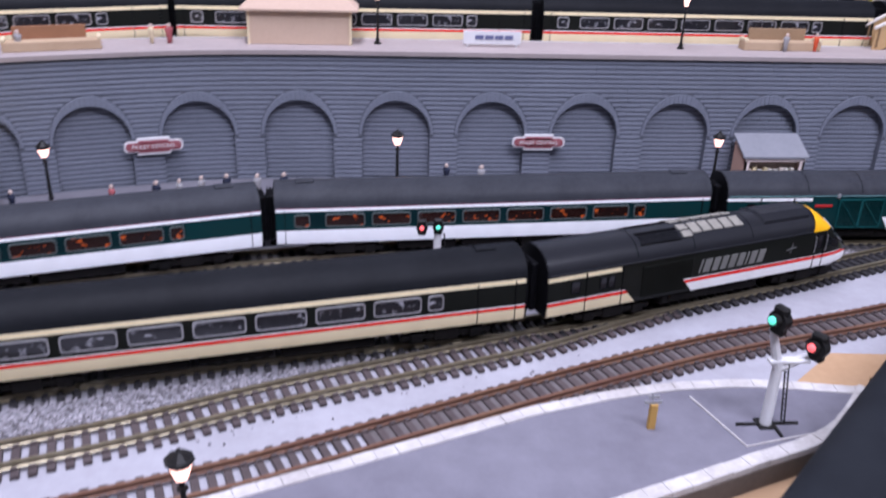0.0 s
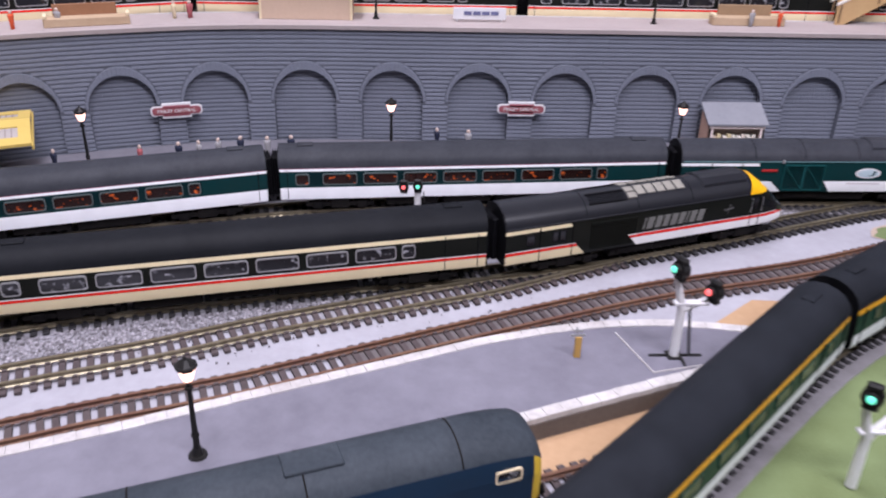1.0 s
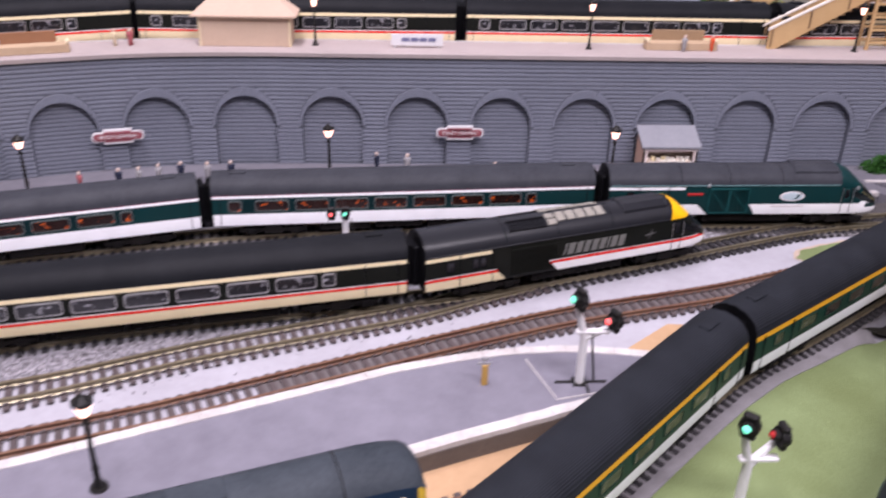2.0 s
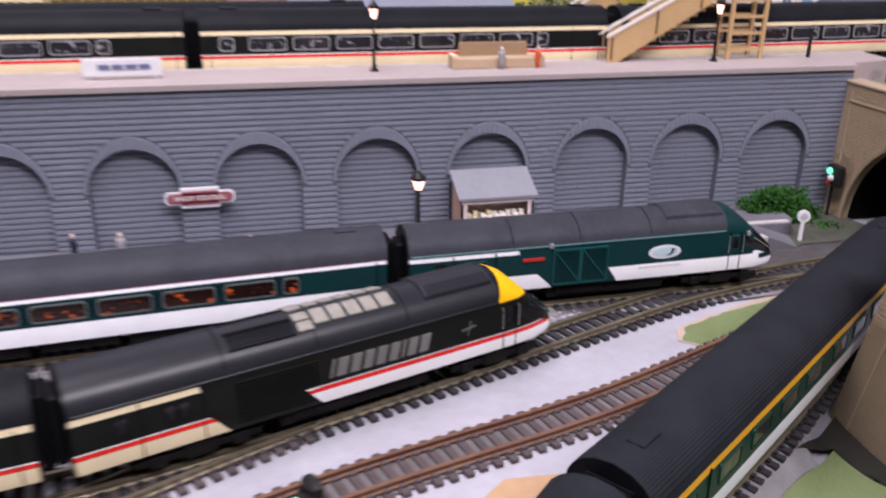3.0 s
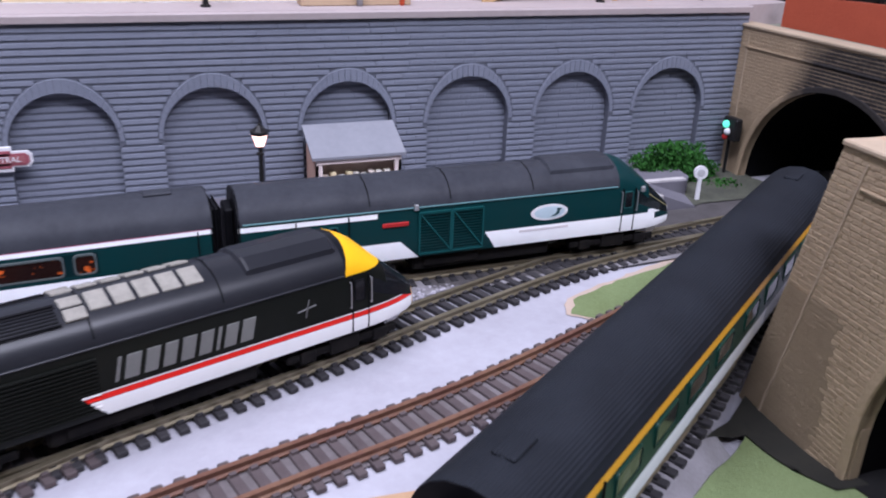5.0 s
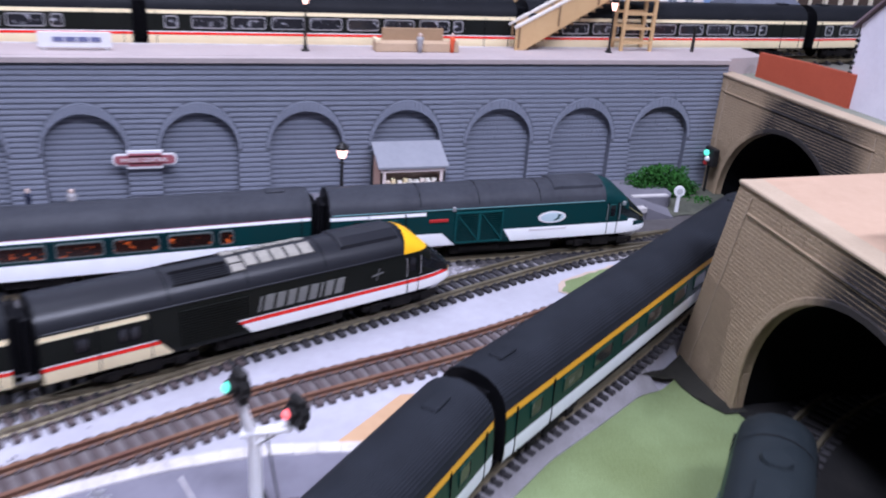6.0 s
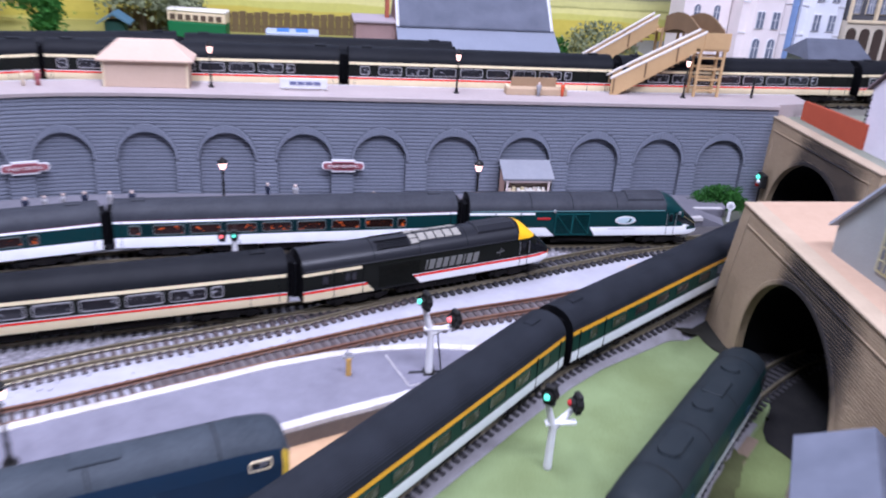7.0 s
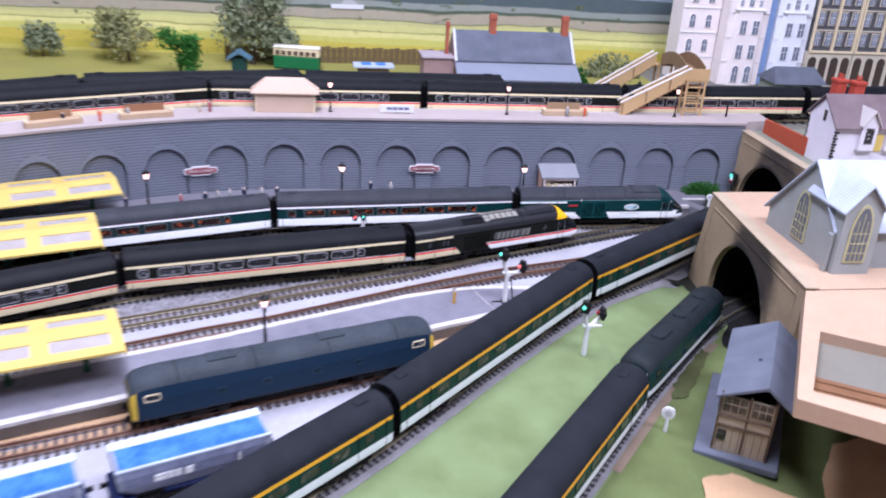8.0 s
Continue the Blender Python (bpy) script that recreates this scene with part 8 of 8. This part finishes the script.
def build_stucco(x0, x1, y, top, wall, label, bay):
    """A stucco front; a bay carries windows on a part that stands forward."""
    t = thing("terrace_house", label, "house", pose(0, 0, 0), group="tall terrace houses")
    part("front_wall", box(B(), x0, x1, y, y + 0.05, GZ, top), wall, t)
    part("cornice", box(B(), x0 - 0.002, x1 + 0.002, y - 0.005, y + 0.002, top - 0.005, top, 0.0006), WHITE, t)
    rh = (top - GZ - 0.010) / 4
    cx = (x0 + x1) / 2
    if bay:
        bm = B()
        b0, b1 = x0 + (x1 - x0) * 0.14, x1 - (x1 - x0) * 0.14
        loft(bm, [[(b0, y, z), (b0 + 0.006, y - 0.008, z), (b1 - 0.006, y - 0.008, z), (b1, y, z)] for z in (GZ, GZ + rh * 3.1)])
        part("bay", bm, wall, t)
        part("bay_cornice", box(B(), b0 - 0.001, b1 + 0.001, y - 0.010, y, GZ + rh * 3.1, GZ + rh * 3.1 + 0.003, 0.0006), WHITE, t)
    for r in range(4):
        z = GZ + 0.002 + r * rh
        part("string_course", box(B(), x0, x1, y - 0.0016, y + 0.0005, z + rh - 0.003, z + rh - 0.0015), WHITE, t)
        if bay and r < 3:
            for dx in (-0.012, 0.012):
                town_window(t, cx + dx, y - 0.008, z + rh * 0.12, z + rh * (0.78 if r == 0 else 0.66), 0.0105, WHITE, 1, r == 0)
        elif bay:
            for dx, w in ((-0.018, 0.005), (0.0, 0.008), (0.018, 0.005)):
                town_window(t, cx + dx, y, z + rh * 0.22, z + rh * (0.62 if w > 0.006 else 0.46), w, WHITE, 1, False)
        else:
            for dx in (-0.016, 0.015):
                town_window(t, cx + dx, y, z + rh * 0.18, z + rh * 0.68, 0.0095, wall, 1, True)


def build_timbered(x0, x1, y, top, label):
    """Three storeys of dark timber bays with pale windows over a cream arcade."""
    t = thing("terrace_house", label, "house", pose(0, 0, 0), group="tall terrace houses")
    part("arcade_wall", box(B(), x0, x1, y, y + 0.05, GZ, 0.164), STONEY, t, "pale honey arcade")
    part("upper_wall", box(B(), x0, x1, y + 0.002, y + 0.05, 0.164, top), DARKTIM, t, "dark timber upper front")
    part("cornice", box(B(), x0 - 0.002, x1 + 0.002, y - 0.005, y + 0.002, top - 0.005, top, 0.0006), CREAM, t)
    part("string_course", box(B(), x0, x1, y - 0.003, y + 0.001, 0.162, 0.166, 0.0004), CREAM, t)
    for k in range(4):
        cx = x0 + (x1 - x0) * (k + 0.5) / 4
        bm = B()
        loft(bm, [[(px, yy, pz) for px, pz in arch_outline(cx, GZ + 0.004, 0.0078, 0.052)] for yy in (y - 0.0012, y)])
        part("arch_opening", bm, SOFFIT, t)
    for x in (x0 + 0.002, (x0 + x1) / 2, x1 - 0.002):
        part("pilaster", box(B(), x - 0.002, x + 0.002, y - 0.003, y + 0.003, 0.166, top - 0.005, 0.0004), CREAM, t)
    for r in range(3):
        z = 0.168 + r * (top - 0.174) / 3
        h = (top - 0.174) / 3
        for k in range(4):
            cx = x0 + (x1 - x0) * (k + 0.5) / 4
            town_window(t, cx, y + 0.002, z + h * 0.20, z + h * 0.84, 0.0125, CREAM, 2, False)
        part("sill_band", box(B(), x0, x1, y - 0.0005, y + 0.0025, z + h * 0.92, z + h * 0.98), STONEY, t)


CREAMW = stuff("cream_stucco", (0.84, 0.76, 0.74), (0.74, 0.66, 0.64), 0.7, big=40)
PALEW = stuff("pale_blue_white_stucco", (0.78, 0.79, 0.84), (0.68, 0.70, 0.76), 0.7, big=40)
STONEY = stuff("honey_stone", (0.64, 0.57, 0.45), (0.48, 0.43, 0.34), 0.75, big=40)
DARKTIM = stuff("dark_timber_panel", (0.10, 0.10, 0.11), None, 0.6, big=60)
build_stucco(0.652, 0.725, 1.020, 0.285, CREAMW, "tall cream stucco house with round-headed windows", False)
build_stucco(0.727, 0.805, 0.990, 0.282, CREAMW, "tall cream house with a projecting bay and sash windows", True)
blue_front = thing("terrace_house", "narrow pale blue house front", "house", pose(0, 0, 0), group="tall terrace houses")
part("front_wall", box(B(), 0.807, 0.822, 1.000, 1.050, GZ, 0.280), stuff("blue_stucco", (0.26, 0.38, 0.64), None, 0.7, big=40), blue_front)
part("cornice", box(B(), 0.806, 0.823, 0.996, 1.002, 0.275, 0.280, 0.0006), WHITE, blue_front)
build_stucco(0.824, 0.893, 0.995, 0.278, PALEW, "tall pale blue-white house with a projecting bay", True)
build_timbered(0.895, 0.985, 0.985, 0.285, "house with dark timber bays over a honey stone arcade")
build_timbered(0.987, 1.085, 0.985, 0.285, "house with dark timber bays over a honey stone arcade")


# ---- painted backscene board ----
def backscene_paint():
    m, nt, b, vec = begin("printed_landscape", 0.6)
    sep = nt.nodes.new("ShaderNodeSeparateXYZ")
    nt.links.new(vec, sep.inputs[0])
    wide = nt.nodes.new("ShaderNodeMapping")
    wide.inputs["Scale"].default_value = (3.0, 1.0, 12.0)
    nt.links.new(vec, wide.inputs[0])
    big, mid, fine = noise_out(nt, wide.outputs[0], 1.2, 3), noise_out(nt, wide.outputs[0], 4.0, 4), noise_out(nt, vec, 90.0, 5, 0.7)
    z = math_node(nt, "ADD", sep.outputs[2], math_node(nt, "MULTIPLY", math_node(nt, "SUBTRACT", big, 0.5), 0.020))
    z = math_node(nt, "ADD", z, math_node(nt, "MULTIPLY", math_node(nt, "SUBTRACT", mid, 0.5), 0.010))
    z = math_node(nt, "ADD", z, math_node(nt, "MULTIPLY", sep.outputs[0], 0.012))
    col = ramp_mix(nt, spread(nt, fine, 0.3, 0.7), (0.50, 0.45, 0.10), (0.60, 0.55, 0.16))
    bands = [(0.098, (0.55, 0.47, 0.085)), (0.110, (0.62, 0.52, 0.10)), (0.126, (0.64, 0.62, 0.17)), (0.137, (0.78, 0.74, 0.30)), (0.1475, (0.30, 0.30, 0.09)), (0.1495, (0.68, 0.66, 0.27)), (0.160, (0.60, 0.58, 0.26)), (0.1665, (0.20, 0.22, 0.10)), (0.1685, (0.44, 0.39, 0.29)), (0.186, (0.10, 0.13, 0.09)), (0.192, (0.30, 0.33, 0.30)), (0.204, (0.10, 0.13, 0.14)), (0.230, (0.30, 0.36, 0.42)), (0.250, (0.52, 0.60, 0.70))]
    for h, c in bands:
        col = ramp_mix(nt, math_node(nt, "MULTIPLY", math_node(nt, "SUBTRACT", z, h), 420, True), col, ramp_mix(nt, math_node(nt, "MULTIPLY", spread(nt, fine, 0.25, 0.75), 0.5), c, tuple(v * 0.72 for v in c)))
    # scattered field trees, printed, of two sizes
    for scale, cut in ((22.0, 0.665), (46.0, 0.70)):
        spot = math_node(nt, "MULTIPLY", math_node(nt, "SUBTRACT", noise_out(nt, vec, scale, 2.0), cut), 40.0, True)
        reach = math_node(nt, "MULTIPLY", math_node(nt, "SUBTRACT", z, 0.142), 60.0, True)
        col = ramp_mix(nt, math_node(nt, "MULTIPLY", spot, reach), col, ramp_mix(nt, spread(nt, fine, 0.35, 0.65), (0.06, 0.085, 0.045), (0.16, 0.19, 0.11)))
    # hedges and woods as dark blotches, growing denser with distance
    low = math_node(nt, "MULTIPLY", math_node(nt, "SUBTRACT", z, 0.10), 5.0, True)
    wood = math_node(nt, "MULTIPLY", math_node(nt, "SUBTRACT", math_node(nt, "ADD", mid, math_node(nt, "MULTIPLY", low, 0.25)), 0.76), 14.0, True)
    stop = math_node(nt, "MULTIPLY", math_node(nt, "SUBTRACT", 0.23, z), 200, True)
    col = ramp_mix(nt, math_node(nt, "MULTIPLY", wood, stop), col, ramp_mix(nt, spread(nt, fine, 0.35, 0.65), (0.05, 0.075, 0.04), (0.12, 0.15, 0.08)))
    nt.links.new(col, b.inputs["Base Color"])
    return m


scenery = thing("backdrop", "printed landscape backscene board of fields and woods", "backdrop", kind="structure")
bm = B()
box(bm, -1.75, 1.85, 1.140, 1.150, GZ - 0.02, 0.46)
part("board", bm, backscene_paint(), scenery)
fg = thing("field_ground", "yellow-green flock ground before the backscene", "ground cover", kind="structure")
part("sheet", slab(B(), [(-1.04, 0.86), (0.60, 0.86), (0.60, 1.139), (-1.04, 1.139)], GZ, GZ + 0.0008), stuff("olive_yellow_flock", (0.30, 0.27, 0.07), (0.20, 0.20, 0.06), 0.9, big=12, fine=400), fg)
farm = thing("farm_house", "small white printed farm house on the backscene", "house", pose(0.05, 1.138, 0.1885))
part("wall", box(B(), -0.030, 0.030, 0.0, 0.0015, 0.0, 0.008), WHITE, farm)
bm = B()
loft(bm, [[(-0.012, y, 0.008), (0.020, y, 0.008), (0.010, y, 0.016), (-0.004, y, 0.018)] for y in (0, 0.0015)])
part("roof", bm, stuff("pale_print_roof", (0.5, 0.5, 0.52), None, 0.6), farm)


# ---- the room around the layout ----
def build_room():
    r = thing("room", "plain off-white railway room", "room", kind="structure")
    paint = stuff("off_white_wall_paint", (0.52, 0.51, 0.52), (0.47, 0.46, 0.47), 0.8, big=3, fine=80)
    x0, x1, y0, y1, z0, z1 = -1.9, 2.0, -2.4, 1.30, -0.95, 1.60
    for nm, a in (("floor", (x0, x1, y0, y1, z0 - 0.05, z0)), ("ceiling", (x0, x1, y0, y1, z1, z1 + 0.05)), ("wall_west", (x0 - 0.05, x0, y0, y1, z0, z1)), ("wall_east", (x1, x1 + 0.05, y0, y1, z0, z1)), ("wall_south", (x0, x1, y0 - 0.05, y0, z0, z1)), ("wall_north", (x0, x1, y1, y1 + 0.05, z0, z1))):
        bm = B()
        box(bm, *a)
        ob = new(nm, mesh_of(nm, bm, stuff("brown_carpet", (0.16, 0.13, 0.11), None, 0.9) if nm == "floor" else paint))
        tagged(ob, "plain off-white " + nm.replace("_", " ") + " of the railway room", "room", kind="structure")
    bpy.data.objects.remove(r)


build_room()


# ---- loose ballast stones beside the express ----
def build_stones():
    rnd = random.Random(21)
    verts, faces = [], []
    cube = [(-1, -1, -1), (1, -1, -1), (1, 1, -1), (-1, 1, -1), (-0.7, -0.7, 1), (0.7, -0.7, 1), (0.7, 0.7, 1), (-0.7, 0.7, 1)]
    quads = [(4, 5, 6, 7), (0, 1, 5, 4), (1, 2, 6, 5), (2, 3, 7, 6), (3, 0, 4, 7)]
    a, b = IC_LINE.near(-0.50, 0.22), IC_LINE.near(0.04, 0.41)
    for _ in range(9000):
        s = rnd.uniform(a, b)
        far = rnd.choice((-1, -1, 1))
        d = -rnd.uniform(0.0155, 0.043 if s < b - 0.08 else 0.030) if far < 0 else rnd.uniform(0.0155, 0.036)
        q, t = IC_LINE.at(s)
        x, y = q.x - t.y * d, q.y + t.x * d
        p = LOOP_LINE.at(LOOP_LINE.near(x, y))[0]
        if (p.x - x) ** 2 + (p.y - y) ** 2 < 0.0150 ** 2:
            continue
        r = rnd.uniform(0.0004, 0.0010)
        turn = Euler((rnd.uniform(-0.5, 0.5), rnd.uniform(-0.5, 0.5), rnd.uniform(0, 6))).to_matrix()
        k = len(verts)
        c = Vector((x, y, 0.0012 + r * 0.5))
        verts.extend([(c + turn @ (Vector(v) * r))[:] for v in cube])
        faces.extend([tuple(k + i for i in f) for f in quads])
    a, b = IC_LINE.near(0.20, 0.452), IC_LINE.near(0.42, 0.531)
    for _ in range(900):
        q, t = IC_LINE.at(rnd.uniform(a, b))
        p = GREEN_LINE.at(GREEN_LINE.near(q.x, q.y))[0]
        free = (p - q).length - 0.033
        if free < 0.003:
            continue
        d = 0.0165 + rnd.random() ** 1.4 * free
        r = rnd.uniform(0.0003, 0.0008)
        turn = Euler((rnd.uniform(-0.5, 0.5), rnd.uniform(-0.5, 0.5), rnd.uniform(0, 6))).to_matrix()
        k = len(verts)
        c = Vector((q.x - t.y * d, q.y + t.x * d, 0.0012 + r * 0.5))
        verts.extend([(c + turn @ (Vector(v) * r))[:] for v in cube])
        faces.extend([tuple(k + i for i in f) for f in quads])
    a, b = LOOP_LINE.near(-0.15, 0.315), LOOP_LINE.near(0.12, 0.418)
    for _ in range(260):
        s, d = rnd.uniform(a, b), rnd.gauss(0.004, 0.016)
        q, t = LOOP_LINE.at(s)
        r = rnd.uniform(0.0002, 0.0006)
        turn = Euler((rnd.uniform(-0.5, 0.5), rnd.uniform(-0.5, 0.5), rnd.uniform(0, 6))).to_matrix()
        k = len(verts)
        c = Vector((q.x - t.y * d, q.y + t.x * d, 0.0009 + r * 0.5))
        verts.extend([(c + turn @ (Vector(v) * r))[:] for v in cube])
        faces.extend([tuple(k + i for i in f) for f in quads])
    me = bpy.data.meshes.new("ballast_stones")
    me.from_pydata(verts, [], faces)
    m, nt, bs, vec = begin("ballast_stone", 0.9)
    geo = nt.nodes.new("ShaderNodeNewGeometry")
    col = ramp_mix(nt, geo.outputs["Random Per Island"], (0.44, 0.42, 0.46), (0.15, 0.14, 0.15))
    nt.links.new(col, bs.inputs["Base Color"])
    me.materials.append(m)
    tagged(new("ballast_stones", me), "loose pale and dark grey ballast stones by the track", "ballast", kind="stuff")


build_stones()
